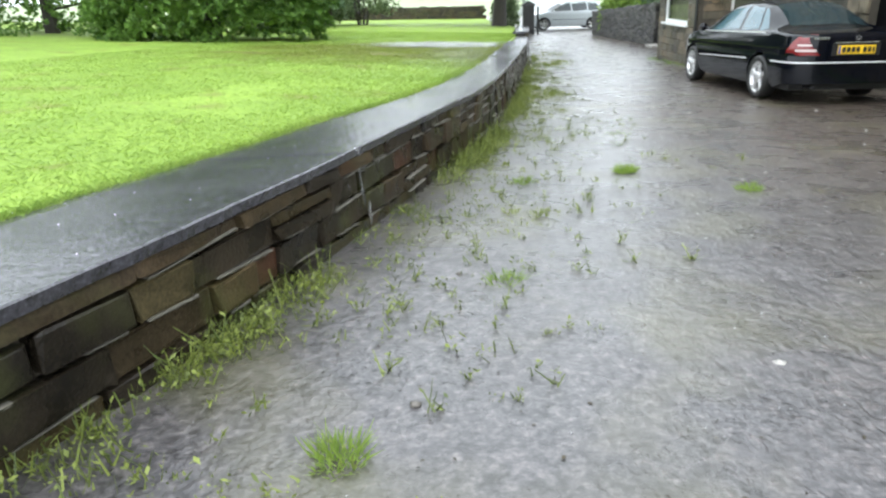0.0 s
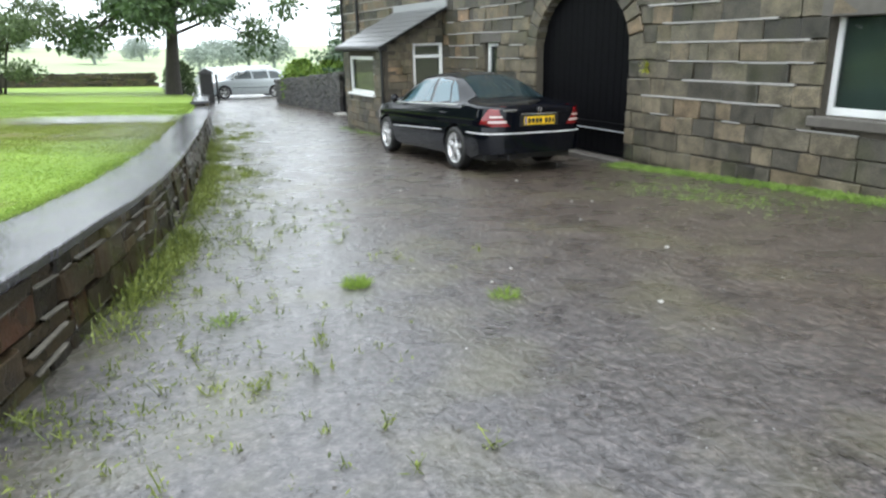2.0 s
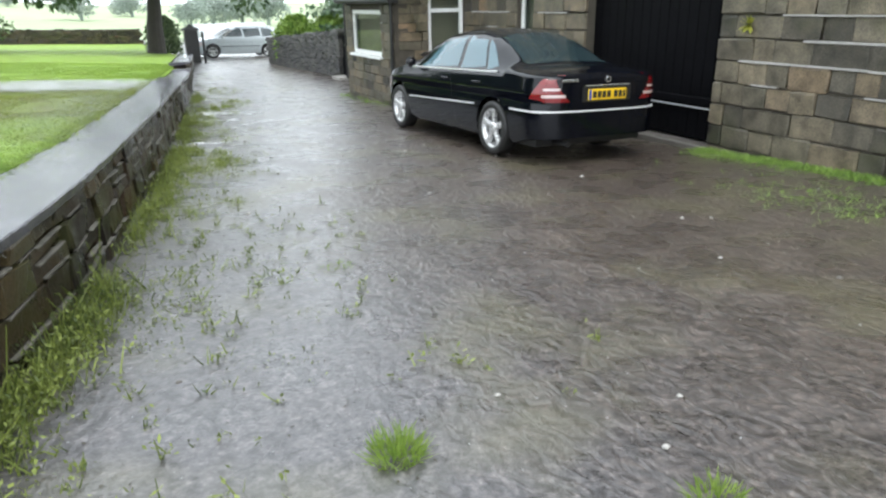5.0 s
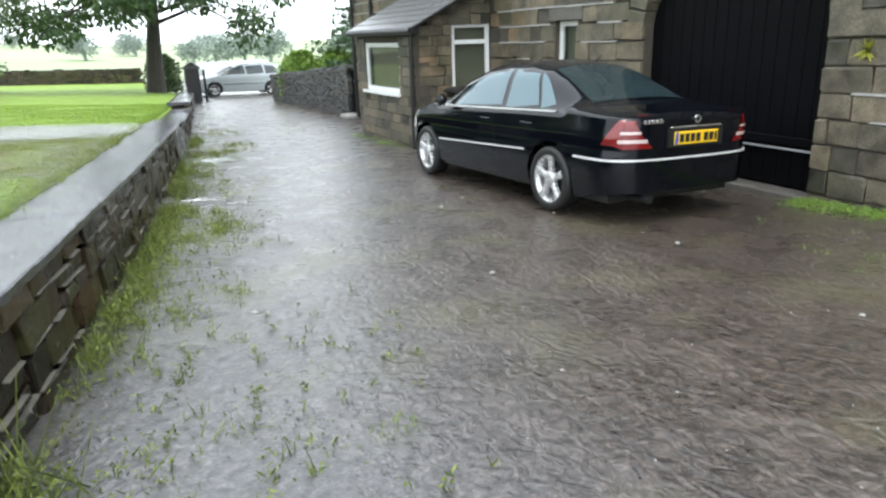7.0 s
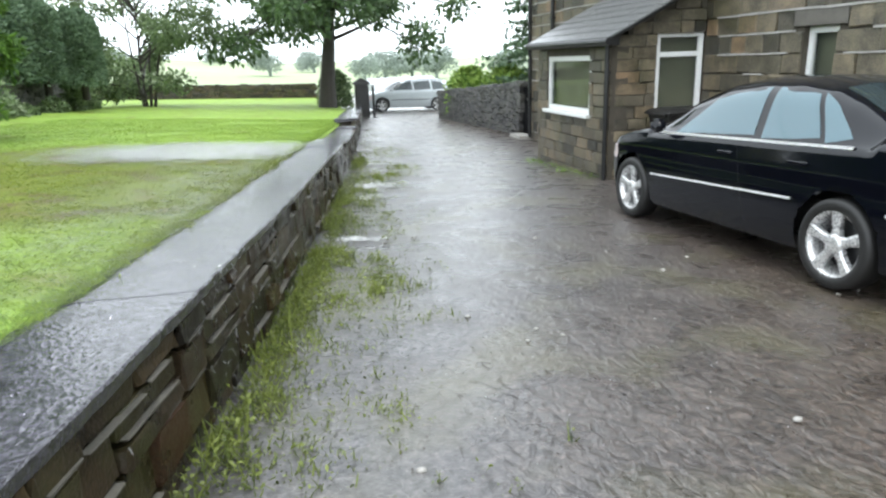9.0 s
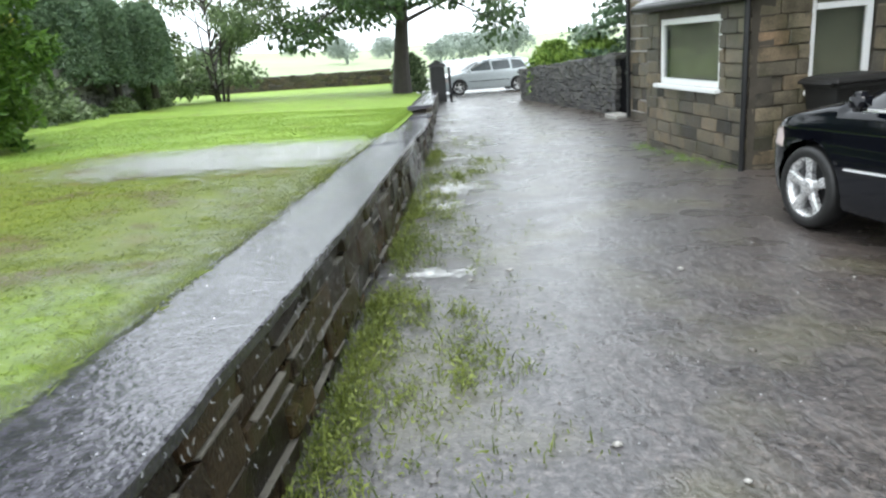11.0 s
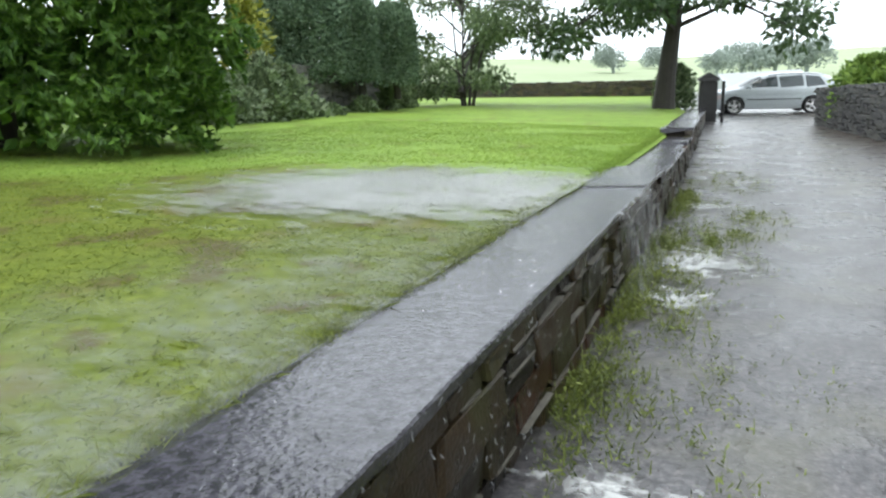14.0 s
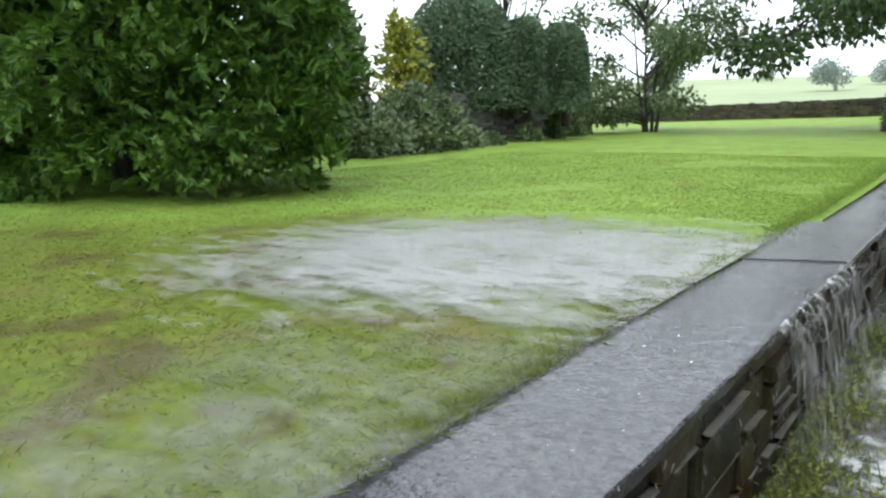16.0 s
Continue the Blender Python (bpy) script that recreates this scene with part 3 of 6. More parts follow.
def window(parent, name, u0, u1, z0, z1, x=0.09, bar=0.07, transom=None, blind=True, sill=True, label="white-painted timber window with a pale blind"):
    """A casement seen from the road: frame bars, transom, pane, sill, blind behind."""
    w = part(name, bevelled(boxes((x, x + 0.06, u0, u0 + bar, z0, z1), (x, x + 0.06, u1 - bar, u1, z0, z1), (x, x + 0.06, u0 + bar, u1 - bar, z1 - bar, z1), (x, x + 0.06, u0 + bar, u1 - bar, z0, z0 + bar)), 0.004), M_WHITE, parent, label)
    if transom:
        part("transom", bevelled(boxes((x - 0.004, x + 0.055, u0 + bar + 0.003, u1 - bar - 0.003, transom - 0.03, transom + 0.03)), 0.004), M_WHITE, w)
        part("pane", boxes((x + 0.03, x + 0.036, u0 + bar - 0.01, u1 - bar + 0.01, transom + 0.028, z1 - bar + 0.01)), M_PANE, w).visible_shadow = False
        part("pane", boxes((x + 0.03, x + 0.036, u0 + bar - 0.01, u1 - bar + 0.01, z0 + bar - 0.01, transom - 0.028)), M_PANE, w).visible_shadow = False
    else:
        part("pane", boxes((x + 0.03, x + 0.036, u0 + bar - 0.01, u1 - bar + 0.01, z0 + bar - 0.01, z1 - bar + 0.01)), M_PANE, w).visible_shadow = False
    if sill:
        part("window_sill", bevelled(boxes((x - 0.10, x + 0.05, u0 - 0.05, u1 + 0.05, z0 - 0.055, z0 - 0.003)), 0.006), M_WHITE, w)
    if blind:
        part("blind", boxes((x + 0.14, x + 0.145, u0, u1, z0, z1)), M_CURTAIN if blind is True else blind, w)
    return w


# No real blind here: the added teal sheet only colours the glass.
window(house, "window", -1.66, -0.83, 1.0, 2.135, x=0.15, bar=0.085, sill=False, blind=M_TEAL, label="white-framed window with dark green-grey glass")
window(house, "window", *OPEN[2], x=0.10, bar=0.075, label="narrow white-framed window behind the car")
window(house, "window", *OPEN[3], x=0.10, label="white-framed upstairs window")
window(house, "window", *OPEN[4], x=0.10, label="white-framed upstairs window")
part("lintel", bevelled(boxes((-0.015, 0.2, 5.98, 6.78, 1.86, 2.06)), 0.012), M_SILL, house, "dark stone lintel")
part("lintel", bevelled(boxes((-0.012, 0.2, -1.9, -0.74, 2.045, 2.30)), 0.012), M_SILL, house)
part("sill", bevelled(boxes((-0.06, 0.2, -1.80, -0.76, 0.88, 0.995)), 0.012), M_SILL, house, "projecting stone sill")
part("jamb", bevelled(boxes((-0.02, 0.3, -1.86, -1.655, 0.998, 2.043)), 0.012), M_SILL, house, "pale dressed stone jamb")
side_door = part("door", boxes((0.16, 0.21, -2.95, -1.93, 0.1, 2.2)), M_BLACKWOOD, house, "dark painted door in shadow")
part("doorstep", bevelled(boxes((-0.12, 0.3, -2.95, -1.95, 0.1, 0.24)), 0.01), M_SILL, house)

# arched cart door: boards, ledge, frame, threshold
cart = part("cart_door", boxes((0.20, 0.22, ARCH_U - ARCH_W, ARCH_U + ARCH_W, 0.06, ARCH_SPRING)), M_BLACKWOOD, house, "tall black-painted boarded cart door under a stone arch")
bd = 15
for i in range(bd):
    a = ARCH_U - ARCH_W + 2 * ARCH_W * i / bd + 0.004
    b = ARCH_U - ARCH_W + 2 * ARCH_W * (i + 1) / bd - 0.004
    bm = bmesh.new()
    lo = 0.07
    vs = [bm.verts.new((x, u, z)) for x in (0.165, 0.198) for u, z in ((a, lo), (b, lo), (b, arch_z(b) - 0.01), (a, arch_z(a) - 0.01))]
    for f in ((0, 1, 2, 3), (7, 6, 5, 4), (0, 4, 5, 1), (1, 5, 6, 2), (2, 6, 7, 3), (3, 7, 4, 0)):
        bm.faces.new([vs[k] for k in f])
    part("board", bm, M_BLACKWOOD, cart)
part("ledge", bevelled(boxes((0.135, 0.166, ARCH_U - ARCH_W + 0.02, ARCH_U + ARCH_W - 0.02, 0.50, 0.58)), 0.006), M_BLACKWOOD, cart)
part("drip_rail", bevelled(boxes((0.12, 0.164, ARCH_U - ARCH_W + 0.02, ARCH_U + ARCH_W - 0.02, 0.446, 0.460)), 0.003), M_LEAD, cart, "pale wet drip rail")
part("threshold", bevelled(boxes((-0.06, 0.3, ARCH_U - ARCH_W + 0.0, ARCH_U + ARCH_W, -0.15, 0.035)), 0.012), M_SILL, house, "worn wet stone threshold")
for i in range(17):
    t0, t1 = math.pi * i / 17 + 0.012, math.pi * (i + 1) / 17 - 0.012
    bm = bmesh.new()
    vs = [bm.verts.new((x, ARCH_U + math.cos(t) * (ARCH_W + g), ARCH_SPRING + math.sin(t) * (ARCH_RISE + g))) for x in (-0.012, 0.2) for t, g in ((t0, 0.0), (t0, 0.30), (t1, 0.30), (t1, 0.0))]
    for f in ((3, 2, 1, 0), (4, 5, 6, 7), (0, 1, 5, 4), (1, 2, 6, 5), (2, 3, 7, 6), (3, 0, 4, 7)):
        bm.faces.new([vs[k] for k in f])
    part("voussoir", bevelled(bm, 0.01), M_HOUSE, house)
# downpipes with brackets
for u in (14.1, 15.5):
    bm = bmesh.new()
    cyl(bm, (-0.07, u, -0.3), (-0.07, u, 5.9), 0.045, seg=10)
    for z in (0.6, 2.4, 4.2):
        box(bm, -0.13, 0.03, u - 0.06, u + 0.06, z, z + 0.05)
    part("downpipe", bm, M_IRON, house, "black cast-iron downpipe")

# ribbon pointing along the bed joints
rnd = random.Random(5)
verts, faces = [], []
UNIT_PLAIN = block_meshes("ribbon", M_MORTAR, 2, 0.02)
k = -1
while COURSE0 + k * COURSE < 5.9:
    z = COURSE0 + k * COURSE
    u = -3.0
    while u < HOUSE_LEN:
        ln = rnd.uniform(0.25, 0.9)
        a, b = u, min(u + ln, HOUSE_LEN)
        u = b
        bad = any(o[0] - 0.1 < b and a < o[1] + 0.1 and o[2] - 0.12 < z < o[3] + 0.02 for o in OPEN) or (abs((a + b) / 2 - ARCH_U) < arch_half(z, 0.3) + (b - a) / 2)
        if 8.5 < b and a < 11.4 and z < 2.7:
            bad = True
        keep = 0.92 if z > 0.9 else 0.3
        if bad or rnd.random() > keep:
            continue
        w = rnd.uniform(0.016, 0.028) * (1 if z > 0.9 else 0.7)
        add_block(verts, faces, rnd.choice(UNIT_PLAIN), pose(0.0, (a + b) / 2, z + rnd.uniform(-0.006, 0.006), rnd.uniform(-0.6, 0.6)), (0.05, b - a, w))
    k += 1
tagged(raw("pointing", verts, faces, M_MORTAR, house), "pale raised lime pointing", kind="stuff")

# ---- porch: lean-to with two white windows and a slate roof ----
porch = empty("porch", HOUSE_AT)
tagged(porch, "small stone lean-to porch with wet slate roof and white windows", "porch")
PX, PU0, PU1, PE, PT = -1.50, 8.52, 11.22, 1.88, 2.64
PW = (9.13, 10.80, 0.755, 1.615)      # window to the road: u0, u1, z0, z1
for a, b, lo, hi in ((PU0, PW[0], -0.8, PE), (PW[1], PU1, -0.8, PE), (PW[0], PW[1], -0.8, PW[2]), (PW[0], PW[1], PW[3], PE)):
    porch_wall = part("wall", boxes((PX + 0.03, PX + 0.3, a, b, lo, hi)), M_JOINT, porch)


def prism(bm, x0, x1, u0, u1, z0, top0, top1):
    vs = [bm.verts.new(c) for c in ((x0, u0, z0), (x1, u0, z0), (x1, u0, top1), (x0, u0, top0), (x0, u1, z0), (x1, u1, z0), (x1, u1, top1), (x0, u1, top0))]
    for f in ((0, 1, 2, 3), (7, 6, 5, 4), (0, 4, 5, 1), (1, 5, 6, 2), (2, 6, 7, 3), (3, 7, 4, 0)):
        bm.faces.new([vs[i] for i in f])


def roof_line(x):
    return PE + (x - PX) / (0 - PX) * (PT - PE)


DWX0, DWX1 = -0.76, 0.0
for x0, x1, u0, u1, z0, top0, top1 in ((PX + 0.3, DWX0, PU0 + 0.03, PU0 + 0.3, -0.8, None, None), (DWX0, DWX1, PU0 + 0.03, PU0 + 0.3, 1.90, None, None), (DWX0, DWX1, PU0 + 0.03, PU0 + 0.3, -0.8, 0.70, 0.70), (PX + 0.3, 0.03, PU1 - 0.3, PU1, -0.8, None, None)):
    bm = bmesh.new()
    prism(bm, x0, x1, u0, u1, z0, top0 or roof_line(x0) - 0.02, top1 or roof_line(x1) - 0.02)
    part("end_wall", bm, M_JOINT, porch)
window(porch, "window", *PW, x=PX + 0.03, bar=0.075, label="white-framed porch window with pale green blind")
dw = part("window", bevelled(boxes((DWX0, DWX0 + 0.075, PU0 + 0.05, PU0 + 0.11, 0.70, 1.90), (DWX1 - 0.075, DWX1, PU0 + 0.05, PU0 + 0.11, 0.70, 1.90), (DWX0 + 0.075, DWX1 - 0.075, PU0 + 0.05, PU0 + 0.11, 1.83, 1.90), (DWX0 + 0.075, DWX1 - 0.075, PU0 + 0.05, PU0 + 0.11, 0.70, 0.77)), 0.004), M_WHITE, porch, "tall white window with a top light")
part("transom", bevelled(boxes((DWX0 + 0.078, DWX1 - 0.078, PU0 + 0.045, PU0 + 0.105, 1.56, 1.63)), 0.004), M_WHITE, dw)
for z0, z1 in ((0.76, 1.565), (1.625, 1.84)):
    part("pane", boxes((DWX0 + 0.07, DWX1 - 0.07, PU0 + 0.08, PU0 + 0.086, z0, z1)), M_PANE, dw).visible_shadow = False
part("window_sill", bevelled(boxes((DWX0 - 0.06, DWX1 + 0.03, PU0 - 0.06, PU0 + 0.06, 0.645, 0.697)), 0.006), M_WHITE, dw)
part("blind", boxes((DWX0, DWX1, PU0 + 0.2, PU0 + 0.205, 0.7, 1.9)), M_CURTAIN, dw)
# roof: boarding, slates course by course, gutter, flashing
slope = math.atan2(PT - PE, -PX)
eave = Vector((PX - 0.13, 0, PE - 0.13 * math.tan(slope) + 0.02))
run = (0 - eave.x) / math.cos(slope)
deck = part("roof", boxes((0, run, PU0 - 0.28, PU1 + 0.08, -0.035, 0.0)), M_TRIM, porch, "wet grey slate lean-to roof")
deck.matrix_basis = Matrix.Translation(eave) @ pose(0, 0, 0, 0, -math.degrees(slope), 0)
rnd = random.Random(9)
rows_n, wide = 8, 0.27
slate_me = []
for k in range(3):
    slate_me.append(bpy.data.meshes.new("slate"))
    bm = boxes((0, 1, 0, 1, 0, 1))
    bmesh.ops.bevel(bm, geom=bm.edges[:], offset=0.02, segments=1, affect="EDGES")
    bm.to_mesh(slate_me[k])
    bm.free()
    slate_me[k].materials.append(M_SLATE)
for r in range(rows_n):
    s0 = r * run / rows_n
    u = PU0 - 0.30 - (wide / 2 if r % 2 else 0)
    while u < PU1 + 0.08:
        a, b = max(u, PU0 - 0.30), min(u + wide, PU1 + 0.10)
        u += wide
        if b - a < 0.04:
            continue
        ob = new("slate", rnd.choice(slate_me))
        ob.parent = deck
        ob.matrix_basis = pose(s0 - 0.02, a + 0.003, 0.014 + rnd.uniform(0, 0.004), 0, 2.2 + rnd.uniform(-0.3, 0.3), rnd.uniform(-0.5, 0.5)) @ Matrix.Diagonal((run / rows_n + 0.07, b - a - 0.006, 0.012, 1))
bm = bmesh.new()
cyl(bm, (PX - 0.16, PU0 - 0.30, PE - 0.09), (PX - 0.16, PU1 + 0.1, PE - 0.09), 0.05, seg=10)
part("gutter", bm, M_IRON, porch, "black gutter")
part("fascia", bevelled(boxes((PX - 0.10, PX + 0.02, PU0 - 0.26, PU1 + 0.05, PE - 0.14, PE - 0.02)), 0.005), M_TRIM, porch)
part("flashing", bevelled(boxes((-0.06, -0.005, PU0 - 0.28, PU1 + 0.05, PT - 0.02, PT + 0.16)), 0.005), M_LEAD, porch, "pale lead flashing strip")
# Black rod added in place of the dark shade at the porch corner.
bm = bmesh.new()
cyl(bm, (PX - 0.05, PU0 - 0.04, -0.25), (PX - 0.05, PU0 - 0.04, PE - 0.1), 0.035, seg=8)
part("downpipe", bm, M_IRON, porch)

# ---- garden wall: coursed stone with broad wet coping ----
garden_wall = empty("garden_wall")
tagged(garden_wall, "low retaining wall of mossy coursed stone with broad wet coping", "wall", kind="structure")


def wall_frame(y, d=0.3):
    """Origin, tangent turn and slope of the wall's road face."""
    x0, x1 = edge_x(y - d), edge_x(y + d)
    return math.degrees(math.atan2(-(x1 - x0), 2 * d)), math.degrees(math.atan2(cap_z(y + d) - cap_z(y - d), 2 * d))


def coping_z(y):
    """The broad coping, then a sunken run of rough stones, then raised slabs up to the gate."""
    return cap_z(y) + (0.09 if y > COPE_STEP[1] else -0.055 if y > COPE_STEP[0] else 0)


COPE_STEP = (17.75, 23.0)


verts, faces = [], []
ys = [-13.5 + 0.25 * j for j in range(190)]
for j, y in enumerate(ys):
    x, z = edge_x(y), coping_z(y) - 0.07
    verts += [(x - 0.07, y, road_z(x, y) - 0.3), (x - 0.07, y, z), (back_x(y) - 0.02, y, z), (back_x(y) - 0.02, y, z - 0.6)]
    if j:
        faces += [(4 * j - 4 + k, 4 * j - 4 + k + 1, 4 * j + k + 1, 4 * j + k) for k in range(3)]
raw("core", verts, faces, M_JOINT2, garden_wall)

rnd = random.Random(21)
y = -13.0
while y < 33.6:
    rough = COPE_STEP[0] <= y < COPE_STEP[1]
    y1 = min(y + (rnd.uniform(0.5, 1.1) if rough else rnd.uniform(2.2, 4.6) if y < COPE_STEP[0] else rnd.uniform(0.9, 1.6)), 33.7)
    for stop in COPE_STEP:
        if y < stop < y1:
            y1 = stop
    bm = bmesh.new()
    n = max(4, int((y1 - y) / 0.07))
    rows_ = []
    lift = rnd.uniform(-0.025, 0.02) if rough else rnd.uniform(-0.004, 0.004)
    draw_in = rnd.uniform(0.0, 0.08) if rough else 0.0
    base = coping_z((y + y1) / 2) - cap_z((y + y1) / 2)
    for i in range(n + 1):
        yy = y + 0.0015 + (y1 - y - 0.003) * i / n
        zt = cap_z(yy) + base + lift
        edge = noise.noise(Vector((yy * 1.7, 3.0, 1.0))) * 0.010 + noise.noise(Vector((yy * 9, 5.0, 2.0))) * 0.008
        chip = max(0.0, noise.noise(Vector((yy * 3.6, 8.0, 4.0))) - 0.3) * 0.025
        back = noise.noise(Vector((yy * 1.3, 1.0, 7.0))) * 0.05 + noise.noise(Vector((yy * 5.0, 2.0, 9.0))) * 0.03 - 0.015
        xo, xi = edge_x(yy) + 0.014 + edge - chip - draw_in, back_x(yy) + back
        top = [(xo + (xi - xo) * f, yy, zt + 0.004 * noise.noise(Vector((f * 2, yy * 1.2, 5.0)))) for f in (0.16, 0.33, 0.5, 0.67, 0.84)]
        rows_.append([bm.verts.new(c) for c in ((xo - 0.012, yy, zt - 0.055), (xo, yy, zt - 0.007 - chip * 0.3), (xo - 0.007, yy, zt - chip * 0.2), *top, (xi, yy, zt - 0.016), (xi, yy, zt - 0.10))])
    for p, q in zip(rows_, rows_[1:]):
        for k in range(9):
            bm.faces.new((p[k + 1], p[k], q[k], q[k + 1]))
        bm.faces.new((p[0], p[9], q[9], q[0]))
    bm.faces.new(rows_[0])
    bm.faces.new(rows_[-1][::-1])
    part("coping_slab", bm, M_CAP, garden_wall)
    y = y1

# far drystone wall, side wall, boundary walls
def rubble_wall(name, p0, p1, zbase, ztop, label, thick=0.45, stone=(0.32, 0.13), mat=None):
    """A drystone wall from p0 to p1 whose foot and top run between two heights each."""
    w = empty(name)
    tagged(w, label, "wall", kind="structure")
    (xa, ya), (xb, yb) = p0, p1
    L = math.hypot(xb - xa, yb - ya)
    turn = math.degrees(math.atan2(yb - ya, xb - xa))
    rr = random.Random(int(L * 100))
    m0 = Matrix.Translation((xa, ya, 0)) @ pose(0, 0, 0, 0, 0, turn)
    bm = bmesh.new()
    vs = [bm.verts.new(m0 @ Vector(c)) for c in ((0, -thick / 2 + 0.06, zbase[0] - 0.3), (L, -thick / 2 + 0.06, zbase[1] - 0.3), (L, -thick / 2 + 0.06, ztop[1] - 0.05), (0, -thick / 2 + 0.06, ztop[0] - 0.05), (0, thick / 2 - 0.06, zbase[0] - 0.3), (L, thick / 2 - 0.06, zbase[1] - 0.3), (L, thick / 2 - 0.06, ztop[1] - 0.05), (0, thick / 2 - 0.06, ztop[0] - 0.05))]
    for f in ((0, 1, 2, 3), (7, 6, 5, 4), (0, 4, 5, 1), (1, 5, 6, 2), (2, 6, 7, 3), (3, 7, 4, 0)):
        bm.faces.new([vs[i] for i in f])
    part("core", bm, M_JOINT, w)
    verts, faces = [], []
    H = max(ztop[0] - zbase[0], ztop[1] - zbase[1])
    nr = max(3, int(H / stone[1]))
    for r in range(nr + 1):
        u = rr.uniform(-0.2, 0)
        while u < L:
            ln = stone[0] * rr.uniform(0.55, 1.5)
            t = min(1, max(0, (u + ln / 2) / L))
            zb, zt = zbase[0] + (zbase[1] - zbase[0]) * t, ztop[0] + (ztop[1] - ztop[0]) * t
            hh = (zt - zb) / nr
            z = zb + hh * (r + 0.5)
            top = r == nr
            for side in ((-1, 1) if not top else (0,)):
                add_block(verts, faces, rr.choice(UNIT_RUBBLE), m0 @ pose(u + ln / 2, side * (thick / 2 - 0.09) , z + rr.uniform(-0.02, 0.02) - (hh * 0.15 if top else 0), rr.uniform(-4, 4), rr.uniform(-3, 3), rr.uniform(-4, 4)), (ln * 0.96, 0.2 if not top else thick, hh * rr.uniform(0.85, 1.05) if not top else hh * rr.uniform(0.7, 1.6)))
            u += ln
    ob = raw("rubble", verts, faces, mat or M_DRY, w)
    tagged(ob, kind="stuff")
    return w


UNIT_RUBBLE = block_meshes("rubble", M_DRY, 7, 0.09)
rubble_wall("side_wall", (7.95, 23.5), (7.95, 32.2), (-0.36, -0.58), (0.92, 0.42), "drystone lane wall of grey rubble beside the house", stone=(0.27, 0.085))
rubble_wall("field_wall", (-16.0, 55.0), (4.3, 52.0), (-0.3, -0.75), (0.75, 0.28), "dark drystone field boundary beyond the lawn", mat=M_WALL_FAR)
rubble_wall("bank_wall", (-5.75, 24.4), (-5.15, 33.4), (0.6, 0.35), (1.75, 1.72), "overgrown drystone retaining wall at the lawn's edge")

# ---- cars ----
class Shell:
    """A car body as a function of length (0 at the tail) and height."""

    def __init__(self, L, half, top, belt, roofw, tail_r, nose_r):
        self.L, self.half, self.top, self.belt, self.roofw, self.tail_r, self.nose_r = L, half, top, belt, roofw, tail_r, nose_r

    def h(self, y):
        return float(np.interp(y, *self.top))

    def b(self, y):
        return float(np.interp(y, *self.belt))

    def plan(self, y):
        n = 3.6
        if y < self.tail_r:
            return (1 - (1 - max(y, 0) / self.tail_r) ** n) ** (1 / n)
        if y > self.L - self.nose_r:
            n = 2.8
            return (1 - (1 - max(self.L - y, 0) / self.nose_r) ** n) ** (1 / n)
        return 1.0

    def side(self, y, z):
        """Half width at y, z."""
        H, B = self.h(y), self.b(y)
        W = self.half * self.plan(y)
        if z <= B:
            k = float(np.interp(z, (0.16, 0.24, 0.36, 0.5, 0.62, 0.66, 0.78, B), (0.90, 0.955, 0.985, 1.0, 0.998, 0.985, 0.985, 0.955)))
            return W * k
        u = min(1.0, (z - B) / max(H - B, 0.02))
        if H - B > 0.16:
            base = W * 0.955
            roof = self.roofw * self.plan(y)
            return (base * 0.985 + (roof - base) * u) * max(0.0, 1 - u ** 9) ** 0.4
        return W * 0.955 * max(0.0, 1 - u ** 2.6) ** 0.5

    def top_z(self, x, y):
        """Height of the skin over x, y."""
        lo, hi = self.b(y) * 0.8, self.h(y)
        for _ in range(24):
            mid = (lo + hi) / 2
            if self.side(y, mid) > abs(x):
                lo = mid
            else:
                hi = mid
        return lo


